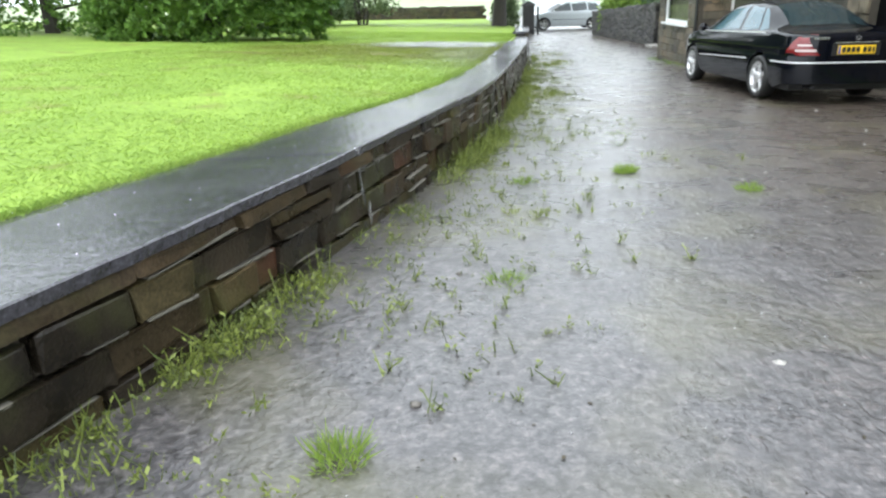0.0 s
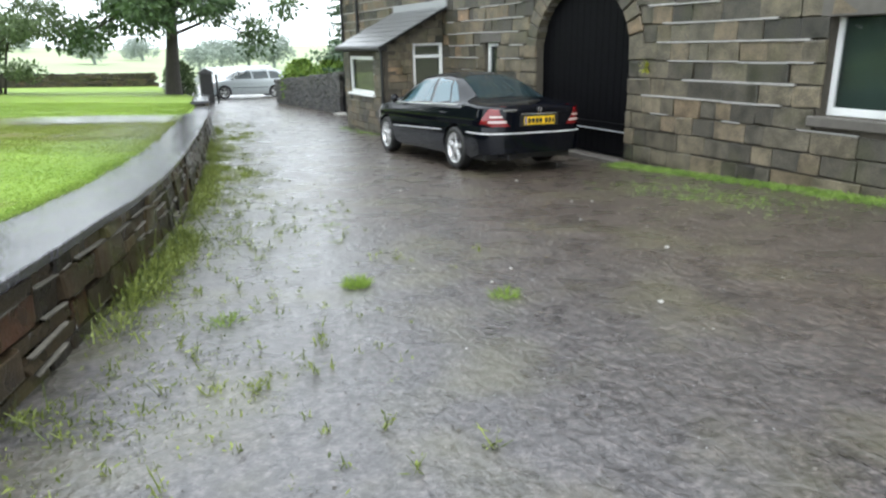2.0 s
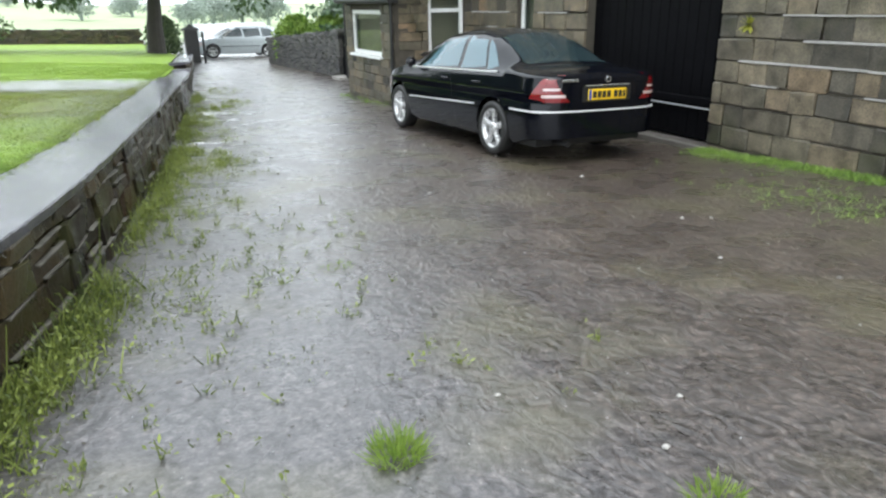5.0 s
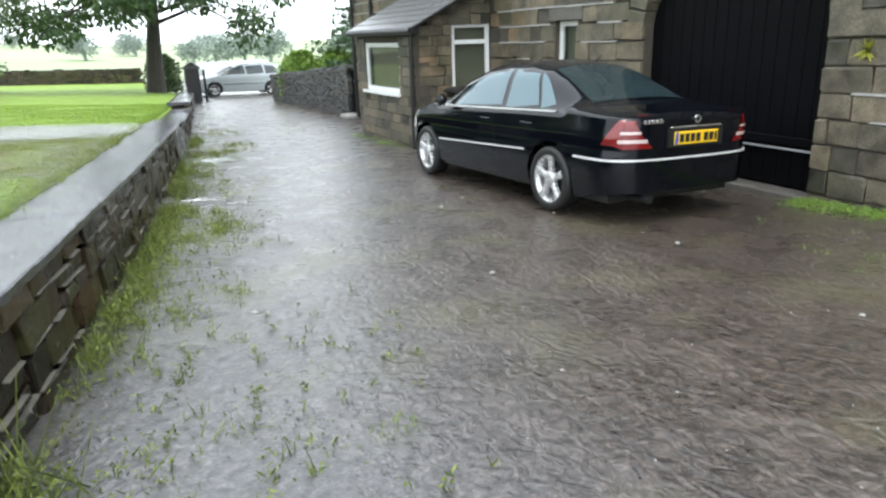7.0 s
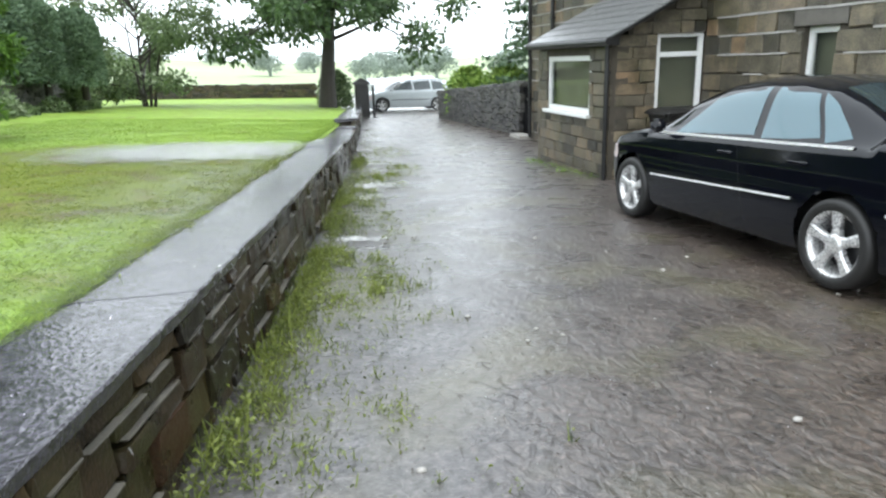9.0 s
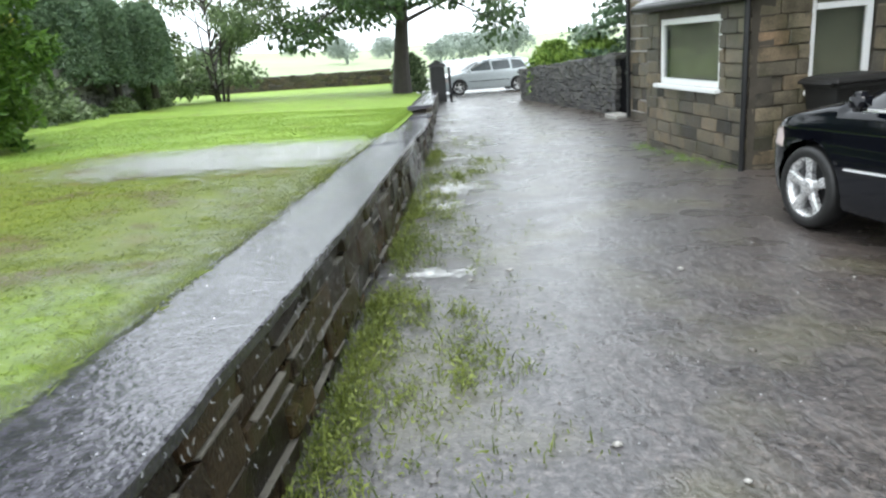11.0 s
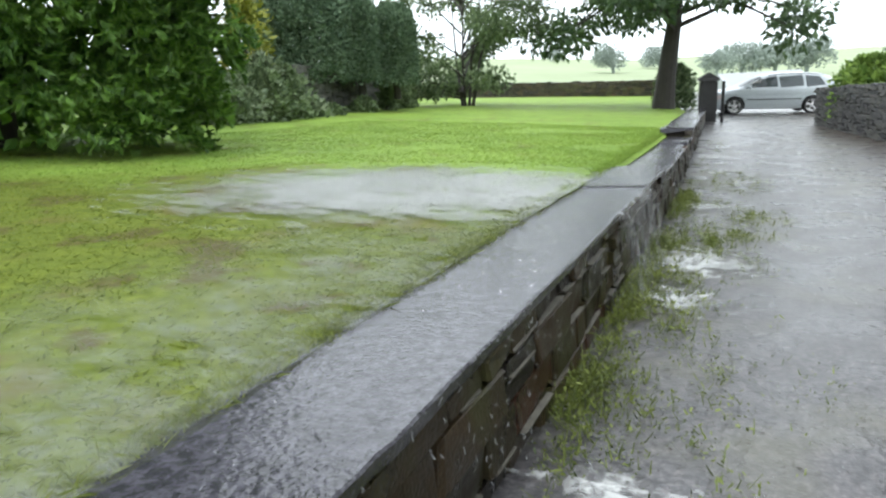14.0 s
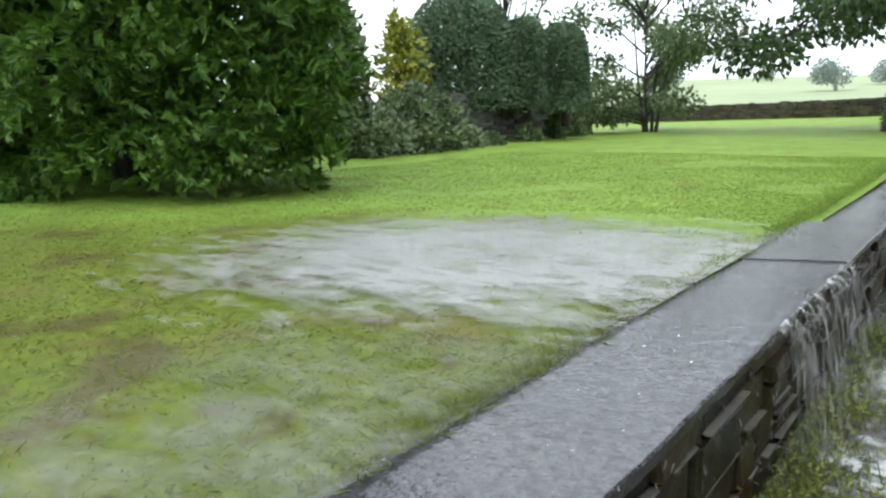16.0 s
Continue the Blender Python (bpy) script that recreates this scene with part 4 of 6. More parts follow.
def car_body(sh, arches, parent, mat, label="", foot=0.30):
    """The skin, with the wheel arches cut out of both sides."""
    n = 3.6
    ys = [sh.tail_r * (1 - math.cos(a) ** (2 / n)) for a in np.linspace(0.0, math.pi / 2, 16)]
    mid = list(np.linspace(sh.tail_r, sh.L - sh.nose_r, 90))[1:-1]
    nose = [sh.L - sh.nose_r * (1 - math.cos(a) ** (2 / 2.8)) for a in np.linspace(math.pi / 2, 0.0, 16)]
    ys = ys + mid + nose
    ring_n = 34
    bm = bmesh.new()
    grid = []
    for y in ys:
        H, B = sh.h(y), sh.b(y)
        zs = list(np.linspace(float(np.interp(y, (0, 0.3, 0.6), (foot, foot - 0.02, 0.20))), B, 20)) + [B + (H - B) * math.sin(a) for a in np.linspace(0, math.pi / 2, ring_n - 19)][1:]
        pts = []
        for z in zs:
            pts.append([sh.side(y, z), y, z])
        pts[-1][0] = 0.0
        grid.append(pts)
    for sgn in (1, -1):
        vs = [[bm.verts.new((sgn * p[0], p[1], p[2])) for p in row] for row in grid]
        for j in range(len(vs) - 1):
            for i in range(len(vs[0]) - 1):
                a, b, c, d = vs[j][i], vs[j + 1][i], vs[j + 1][i + 1], vs[j][i + 1]
                cy, cz = (a.co.y + b.co.y) / 2, (a.co.z + d.co.z) / 2
                if any((cy - ay) ** 2 + (cz - az) ** 2 < r * r for ay, az, r in arches):
                    continue
                bm.faces.new((a, b, c, d) if sgn > 0 else (d, c, b, a))
        for ay, az, r in arches:
            for row in vs:
                for v in row:
                    dy, dz = v.co.y - ay, v.co.z - az
                    dist = math.hypot(dy, dz)
                    if v.link_faces and r - 0.05 < dist < r + 0.012 and any(len(e.link_faces) == 1 for e in v.link_edges) and v.co.z > 0.21:
                        v.co.y, v.co.z = ay + dy / dist * r, az + dz / dist * r
    bmesh.ops.remove_doubles(bm, verts=bm.verts[:], dist=0.0008)
    loose = [v for v in bm.verts if not v.link_faces]
    bmesh.ops.delete(bm, geom=loose, context="VERTS")
    bmesh.ops.recalc_face_normals(bm, faces=bm.faces[:])
    return part("body", bm, mat, parent, label, smooth=True)


def side_patch(sh, poly, sgn, lift, rows_=8):
    """A panel on the body side inside a polygon of (y, z); the polygon is convex."""
    bm = bmesh.new()
    zs = [p[1] for p in poly]
    lo, hi = min(zs), max(zs)

    def span(z):
        cross = []
        for (y0, z0), (y1, z1) in zip(poly, poly[1:] + poly[:1]):
            if (z0 <= z <= z1 or z1 <= z <= z0) and z0 != z1:
                cross.append(y0 + (y1 - y0) * (z - z0) / (z1 - z0))
        return min(cross), max(cross)
    cols = 8
    grid = []
    for r in range(rows_ + 1):
        z = lo + 1e-4 + (hi - lo - 2e-4) * r / rows_
        a, b = span(z)
        grid.append([bm.verts.new((sgn * (sh.side(a + (b - a) * c / cols, z) + lift), a + (b - a) * c / cols, z)) for c in range(cols + 1)])
    for p, q in zip(grid, grid[1:]):
        for i in range(cols):
            f = (p[i], p[i + 1], q[i + 1], q[i])
            bm.faces.new(f if sgn > 0 else f[::-1])
    return bm


def side_strip(sh, pts, sgn, width, lift):
    bm = bmesh.new()
    prev = None
    for y, z in pts:
        inner = sgn * (sh.side(y, z) - 0.004)
        outer = sgn * (sh.side(y, z) + lift)
        cur = [bm.verts.new((inner, y, z - width / 2)), bm.verts.new((outer, y, z - width / 2)), bm.verts.new((outer, y, z + width / 2)), bm.verts.new((inner, y, z + width / 2))]
        if prev:
            for i in range(3):
                bm.faces.new((prev[i], prev[i + 1], cur[i + 1], cur[i]))
        prev = cur
    bmesh.ops.recalc_face_normals(bm, faces=bm.faces[:])
    return bm


def top_patch(sh, y0, y1, w0, w1, lift, rows_=10, cols=14):
    """Glass on the sloping top: half widths w0 at y0, w1 at y1."""
    bm = bmesh.new()
    grid = []
    for r in range(rows_ + 1):
        t = r / rows_
        y, w = y0 + (y1 - y0) * t, w0 + (w1 - w0) * t
        grid.append([bm.verts.new((x, y, sh.top_z(x, y) + lift)) for x in np.linspace(-w, w, cols + 1)])
    for p, q in zip(grid, grid[1:]):
        for i in range(cols):
            bm.faces.new((p[i], p[i + 1], q[i + 1], q[i]))
    bmesh.ops.recalc_face_normals(bm, faces=bm.faces[:])
    return bm


def tail_patch(sh, th0, th1, zf0, zf1, sgn, lift, rows_=6, cols=10):
    """A panel round the tail's corner between two angles, whose foot and top run along it."""
    bm = bmesh.new()
    n = 3.6
    grid = []
    for r in range(rows_ + 1):
        row = []
        for c in range(cols + 1):
            th = th0 + (th1 - th0) * c / cols
            t = c / cols
            z = zf0(t) + (zf1(t) - zf0(t)) * r / rows_
            y = sh.tail_r * (1 - math.sin(th) ** (2 / n))
            x = sh.side(y, z)
            nx, ny = math.cos(th), -math.sin(th)
            row.append(bm.verts.new((sgn * (x + nx * lift), y + ny * lift, z)))
        grid.append(row)
    for p, q in zip(grid, grid[1:]):
        for i in range(cols):
            f = (p[i], p[i + 1], q[i + 1], q[i])
            bm.faces.new(f if sgn < 0 else f[::-1])
    return bm


def lathe(profile, seg=28):
    """Spun about the x axis: profile of (x, radius)."""
    bm = bmesh.new()
    rings = [[bm.verts.new((x, r * math.cos(2 * math.pi * i / seg), r * math.sin(2 * math.pi * i / seg))) for i in range(seg)] for x, r in profile]
    for p, q in zip(rings, rings[1:]):
        for i in range(seg):
            bm.faces.new((p[i], p[(i + 1) % seg], q[(i + 1) % seg], q[i]))
    bmesh.ops.recalc_face_normals(bm, faces=bm.faces[:])
    return bm


def wheel(parent, x, y, z, r, sgn, spokes=5):
    """Tyre, rim with broad spokes, and hub; its outside faces sgn."""
    w = part("wheel", lathe([(-0.10, r * 0.66), (-0.10, r * 0.93), (-0.08, r * 0.985), (-0.03, r), (0.04, r), (0.085, r * 0.985), (0.105, r * 0.93), (0.105, r * 0.74), (0.09, r * 0.715)]), M_RUBBER, parent, "wet black tyre", smooth=True)
    w.matrix_basis = Matrix.Translation((x, y, z)) @ Matrix.Diagonal((sgn, 1, 1, 1))
    rim = part("rim", lathe([(-0.08, r * 0.60), (0.02, r * 0.62), (0.085, r * 0.68), (0.10, r * 0.735), (0.092, r * 0.74), (0.08, r * 0.73)]), M_ALLOY, w, "silver alloy rim", smooth=True)
    for k in range(spokes):
        a = 2 * math.pi * k / spokes + 0.3
        bm = bmesh.new()
        prof = ((0.06, 0.046, 0.085, 0.05), (0.35, 0.030, 0.085, 0.045), (0.70, 0.046, 0.092, 0.04))
        prev = None
        for fr, hw, xo, dep in prof:
            cur = []
            for s, xx in ((-1, xo - dep), (-1, xo - 0.01), (-0.55, xo), (0.55, xo), (1, xo - 0.01), (1, xo - dep)):
                rr, tt = fr * r, s * hw
                cur.append(bm.verts.new((xx, rr * math.cos(a) - tt * math.sin(a), rr * math.sin(a) + tt * math.cos(a))))
            if prev:
                for i in range(5):
                    bm.faces.new((prev[i], prev[i + 1], cur[i + 1], cur[i]))
            prev = cur
        bmesh.ops.recalc_face_normals(bm, faces=bm.faces[:])
        part("spoke", bm, M_ALLOY, w)
    part("hub", lathe([(0.05, 0.075), (0.088, 0.07), (0.096, 0.045), (0.10, 0.0005)], 16), M_ALLOY, w, smooth=True)
    part("brake_disc", lathe([(0.0, 0.001), (0.005, r * 0.5), (-0.02, r * 0.5)], 20), M_IRON, w)


def cabin(parent, y0, y1, w):
    bm = boxes((-w, w, y0, y1, 0.28, 0.55))
    for sx in (-0.38, 0.38):
        for yy in (y0 + 0.25, (y0 + y1) / 2 + 0.25):
            box(bm, sx - 0.24, sx + 0.24, yy, yy + 0.16, 0.5, 1.02)
            box(bm, sx - 0.13, sx + 0.13, yy + 0.02, yy + 0.11, 1.02, 1.2)
    box(bm, -w, w, y1 - 0.25, y1, 0.55, 0.9)
    return part("seats", bevelled(bm, 0.02), M_SEAT, parent, "dark seats")


def saloon():
    """Black four-door saloon, its tail towards y = 0."""
    L, R = 4.53, 0.318
    car = empty("car")
    tagged(car, "black four-door saloon car, rain-wet, parked by the cart door", "car")
    sh = Shell(L, 0.864,
               ((0, 0.05, 0.2, 0.64, 0.8, 1.0, 1.2, 1.45, 1.8, 2.2, 2.6, 3.0, 3.45, 3.9, 4.25, 4.45, L), (0.93, 0.985, 1.012, 1.05, 1.105, 1.21, 1.305, 1.395, 1.445, 1.45, 1.412, 1.285, 1.03, 0.94, 0.84, 0.74, 0.62)),
               ((0, 0.6, 1.2, 3.3, 3.6, 4.1, 4.4, L), (0.90, 0.955, 0.945, 0.90, 0.89, 0.80, 0.68, 0.56)), 0.57, 0.42, 0.75)
    ar = (1.0, 0.318, 0.365), (3.715, 0.318, 0.365)
    car_body(sh, ar, car, M_PAINT, "glossy black paint beaded with rain")
    # dark underside and wheel wells
    part("underside", boxes((-0.74, 0.74, 0.25, 4.2, 0.19, 0.30), (-0.60, 0.60, 0.3, 4.1, 0.30, 0.62)), M_TRIM, car)
    for s in (1, -1):
        for ay in (1.0, 3.715):
            wheel(car, s * 0.755, ay, 0.318, R, s)
        # side glass in three panes
        part("window", side_patch(sh, [(1.95, 0.955), (3.02, 0.935), (2.62, 1.275), (2.05, 1.355)], s, 0.004), M_SIDEGLASS, car, "rain-streaked front side window", smooth=True)
        part("window", side_patch(sh, [(1.27, 0.978), (1.86, 0.96), (1.96, 1.355), (1.55, 1.335)], s, 0.004), M_SIDEGLASS, car, "rain-streaked rear side window", smooth=True)
        part("window", side_patch(sh, [(0.99, 0.985), (1.23, 0.98), (1.49, 1.315), (1.34, 1.25)], s, 0.004), M_SIDEGLASS, car, "small quarter window", smooth=True)
        part("window_trim", side_strip(sh, [(y, float(np.interp(y, (0.9, 3.35), (0.968, 0.922)))) for y in np.linspace(0.96, 3.35, 20)], s, 0.018, 0.024), M_BRIGHTTRIM, car, "bright trim strip")
        part("rub_strip", side_strip(sh, [(y, 0.572 - 0.03 * (y - 1.4)) for y in np.linspace(1.40, 3.30, 16)], s, 0.015, 0.012), M_BRIGHTTRIM, car)
        part("rub_strip", side_strip(sh, [(y, 0.588) for y in np.linspace(0.06, 0.60, 10)], s, 0.018, 0.014), M_BRIGHTTRIM, car)
        part("door_gap", side_strip(sh, [(1.90 + (0.02 * k), 0.30 + 0.64 * k / 10) for k in range(11)], s, 0.008, 0.0015), M_TRIM, car)
        for yy in (2.12, 1.30):
            part("door_handle", bevelled(boxes((s * sh.side(yy, 0.83) - 0.012, s * sh.side(yy, 0.83) + 0.012 + 0.012 * s, yy, yy + 0.2, 0.815, 0.84)), 0.006), M_PAINT, car)
        bm = boxes((s * 0.86 - 0.02, s * 0.86 + 0.12, 3.10, 3.20, 0.93, 1.06)) if s > 0 else boxes((s * 0.86 - 0.12, s * 0.86 + 0.02, 3.10, 3.20, 0.93, 1.06))
        part("mirror", bevelled(bm, 0.03, 2), M_PAINT, car, "black door mirror", smooth=True)
        # lamps
        part("tail_lamp", tail_patch(sh, 0.66, 1.20, lambda t: 0.685, lambda t: 0.965 if t < 0.3 else 0.965 - 0.27 * ((t - 0.3) / 0.7) ** 0.8, s, 0.006), M_RED, car, "red tail lamp", smooth=True)
        part("tail_lamp", side_patch(sh, [(0.10, 0.685), (0.27, 0.70), (0.12, 0.95), (0.10, 0.965)], s, 0.006), M_RED, car, smooth=True)
        part("reversing_lamp", tail_patch(sh, 0.56, 1.12, lambda t: 0.735, lambda t: 0.765, s, 0.010, 2), M_CLEAR, car, "clear lamp band", smooth=True)
        part("reversing_lamp", tail_patch(sh, 0.60, 1.0, lambda t: 0.81, lambda t: 0.832, s, 0.010, 2), M_CLEAR, car, smooth=True)
        part("headlamp", side_patch(sh, [(4.02, 0.60), (4.36, 0.58), (4.30, 0.70), (4.06, 0.76)], s, 0.006), M_CLEAR, car, "clear headlamp", smooth=True)
        part("bumper_strip", tail_patch(sh, 0.5, math.pi / 2, lambda t: 0.579, lambda t: 0.597, s, 0.014, 1, 14), M_BRIGHTTRIM, car, "bright bumper strip", smooth=True)
    part("windscreen", top_patch(sh, 2.72, 3.40, 0.53, 0.66, 0.004), M_CARGLASS, car, "windscreen", smooth=True)
    part("rear_window", top_patch(sh, 0.70, 1.42, 0.57, 0.47, 0.004), M_CARGLASS, car, "dark wet rear window", smooth=True)
    cabin(car, 1.2, 3.1, 0.68)
    # number plate with bars, badge, boot gap, exhaust
    plate = part("number_plate", bevelled(boxes((-0.26, 0.26, -0.022, -0.004, 0.702, 0.815)), 0.004), M_PLATE, car, "yellow number plate")
    for i, (a, b) in enumerate(((-0.205, -0.155), (-0.14, -0.09), (-0.075, -0.025), (-0.01, 0.04), (0.085, 0.135), (0.15, 0.2), (0.215, 0.245))):
        part("bar", boxes((a, b, -0.025, -0.0215, 0.722, 0.795)), M_INK, plate)
    part("bar", boxes((-0.255, -0.225, -0.025, -0.0215, 0.707, 0.81)), M_BLUE, plate)
    part("plate_recess", boxes((-0.33, 0.33, -0.012, 0.05, 0.682, 0.842)), M_TRIM, car)
    part("badge", lathe([(0, 0.034), (0.012, 0.034), (0.012, 0.024), (0, 0.024)], 18), M_CHROME, car, "round chrome badge").matrix_basis = pose(0, -0.008, 0.915, 0, 0, -90)
    part("lettering", bevelled(boxes(*[(-0.60 + i * 0.045, -0.57 + i * 0.045, -0.002, 0.02, 0.895, 0.925) for i in range(5)]), 0.003), M_CHROME, car)
    part("boot_handle", bevelled(boxes((-0.30, 0.30, -0.012, 0.02, 0.846, 0.86)), 0.003), M_CHROME, car)
    bm = bmesh.new()
    cyl(bm, (-0.5, -0.02, 0.24), (-0.5, 0.3, 0.24), 0.03)
    part("exhaust", bm, M_IRON, car)
    bm = bmesh.new()
    cyl(bm, (0, 1.42, 1.40), (0, 1.3, 1.48), 0.006, 0.003, 6)
    part("aerial", bm, M_TRIM, car)
    return car


def estate():
    """Silver estate car seen from its side across the lane."""
    L, R = 4.55, 0.312
    car = empty("car")
    tagged(car, "silver estate car parked across the end of the lane", "car")
    sh = Shell(L, 0.86,
               ((0, 0.06, 0.25, 0.55, 1.2, 2.0, 2.5, 2.9, 3.4, 3.9, 4.3, 4.48, L), (0.86, 1.12, 1.36, 1.45, 1.49, 1.48, 1.43, 1.29, 1.0, 0.90, 0.80, 0.68, 0.56)),
               ((0, 0.6, 3.3, 3.6, 4.1, 4.4, L), (0.84, 0.94, 0.90, 0.87, 0.78, 0.66, 0.52)), 0.58, 0.35, 0.7)
    ar = (0.86, 0.312, 0.37), (3.56, 0.312, 0.37)
    car_body(sh, ar, car, M_SILVER, "silver metallic paint")
    part("underside", boxes((-0.74, 0.74, 0.25, 4.2, 0.19, 0.30), (-0.60, 0.60, 0.3, 4.1, 0.30, 0.62)), M_TRIM, car)
    for s in (1, -1):
        for ay in (0.86, 3.56):
            wheel(car, s * 0.755, ay, 0.312, R, s)
        part("window", side_patch(sh, [(2.06, 0.955), (3.22, 0.94), (2.68, 1.30), (2.12, 1.39)], s, 0.004), M_CARGLASS, car, smooth=True)
        part("window", side_patch(sh, [(1.18, 0.965), (1.98, 0.957), (2.04, 1.39), (1.22, 1.40)], s, 0.004), M_CARGLASS, car, smooth=True)
        part("window", side_patch(sh, [(0.42, 0.985), (1.10, 0.967), (1.14, 1.39), (0.66, 1.36)], s, 0.004), M_CARGLASS, car, smooth=True)
        part("rub_strip", side_strip(sh, [(y, 0.55) for y in np.linspace(1.26, 3.15, 12)], s, 0.03, 0.012), M_TRIM, car)
        part("roof_rail", side_strip(sh, [(y, sh.h(y) - 0.05) for y in np.linspace(0.5, 2.4, 12)], s, 0.03, 0.02), M_TRIM, car)
        part("mirror", bevelled(boxes((s * 0.9 - 0.07, s * 0.9 + 0.07, 3.02, 3.12, 0.93, 1.05)), 0.03), M_SILVER, car)
        part("tail_lamp", side_patch(sh, [(0.03, 0.70), (0.17, 0.70), (0.19, 1.0), (0.07, 1.0)], s, 0.006), M_RED, car, smooth=True)
        part("headlamp", side_patch(sh, [(4.02, 0.60), (4.34, 0.58), (4.28, 0.69), (4.06, 0.74)], s, 0.006), M_CLEAR, car, smooth=True)
    part("windscreen", top_patch(sh, 2.62, 3.36, 0.55, 0.66, 0.004), M_CARGLASS, car, smooth=True)
    cabin(car, 1.0, 3.1, 0.66)
    return car


black_car = saloon()
CAR_TAIL = (5.905, 9.325)
za, zb = road_z(5.905, 10.325), road_z(5.905, 13.04)
black_car.matrix_basis = Matrix.Translation((CAR_TAIL[0], CAR_TAIL[1], za + 1.0 * (za - zb) / 2.715 + 0.008)) @ pose(0, 0, 0, math.degrees(math.atan2(zb - za, 2.715)), 1.6, -0.4)
silver_car = estate()
silver_car.matrix_basis = Matrix.Translation((10.0, 39.2, road_z(10.0, 39.2) + 0.005)) @ pose(0, 0, 0, 1.4, 0, 93)

# ---- leaves and plants ----
def leaf_cloud(name, count, where, size, mat, parent=None, droop=0.0, seed=1, spray=1, flat=0.0):
    """Many small leaf quads (or sprays of them) at points drawn by where(rnd) -> point, outward normal."""
    rr = random.Random(seed)
    verts, faces = [], []
    for _ in range(count):
        got = where(rr)
        if got is None:
            continue
        p, nrm = got
        axis = Vector((rr.gauss(0, 1), rr.gauss(0, 1), rr.gauss(0, 1) * (1 - flat))).normalized()
        along = (nrm * 0.8 + axis * 0.7 + Vector((0, 0, -droop))).normalized()
        across = along.cross(Vector((rr.gauss(0, 0.5), rr.gauss(0, 0.5), 1)) if flat else axis + nrm * 0.3)
        if across.length < 1e-3:
            continue
        across.normalize()
        for s in range(spray):
            if spray > 1:
                fan = (s - (spray - 1) / 2) / max(1, spray - 1)
                d = (along + across * fan * 1.7).normalized()
                o = p + along * 0.10 * size * s
            else:
                d, o = along, p
            L = size * rr.uniform(0.6, 1.25)
            w = L * (0.30 if spray == 1 else 0.17)
            side = d.cross(along.cross(across)).normalized() if spray > 1 else across
            up = side.cross(d) * (L * 0.12)
            k = len(verts)
            verts.extend((tuple(o), tuple(o + d * L * 0.45 + side * w + up), tuple(o + d * L), tuple(o + d * L * 0.45 - side * w + up)))
            faces.append((k, k + 1, k + 2, k + 3))
    return raw(name, verts, faces, mat, parent)


def clump_points(lobes, shell=0.35):
    """Draws points near the surface of a set of ellipsoid lobes."""
    weights = [l[1][0] * l[1][2] for l in lobes]

    def draw(rr):
        c, r = rr.choices(lobes, weights)[0]
        d = Vector((rr.gauss(0, 1), rr.gauss(0, 1), rr.gauss(0, 1))).normalized()
        k = 1 - shell * rr.random() ** 1.5
        p = Vector((c[0] + d.x * r[0] * k, c[1] + d.y * r[1] * k, c[2] + d.z * r[2] * k))
        return p, Vector((d.x / r[0], d.y / r[1], d.z / r[2])).normalized()
    return draw


def limb(bm, pts, r0, r1, seg=8):
    """A tapered, bending branch."""
    prev = None
    n = len(pts)
    for i, p in enumerate(pts):
        p = Vector(p)
        d = (Vector(pts[min(i + 1, n - 1)]) - Vector(pts[max(i - 1, 0)])).normalized()
        q = d.to_track_quat("Z", "Y")
        r = r0 + (r1 - r0) * i / (n - 1)
        cur = [bm.verts.new(p + q @ Vector((r * math.cos(2 * math.pi * k / seg), r * math.sin(2 * math.pi * k / seg), 0))) for k in range(seg)]
        if prev:
            for k in range(seg):
                bm.faces.new((prev[k], prev[(k + 1) % seg], cur[(k + 1) % seg], cur[k]))
        else:
            bm.faces.new(cur[::-1])
        prev = cur
    bm.faces.new(prev)


def branch(parent, pts, r0, r1, seg=5):
    bm = bmesh.new()
    limb(bm, pts, r0, r1, seg)
    return part("branch", bm, M_BARK, parent)


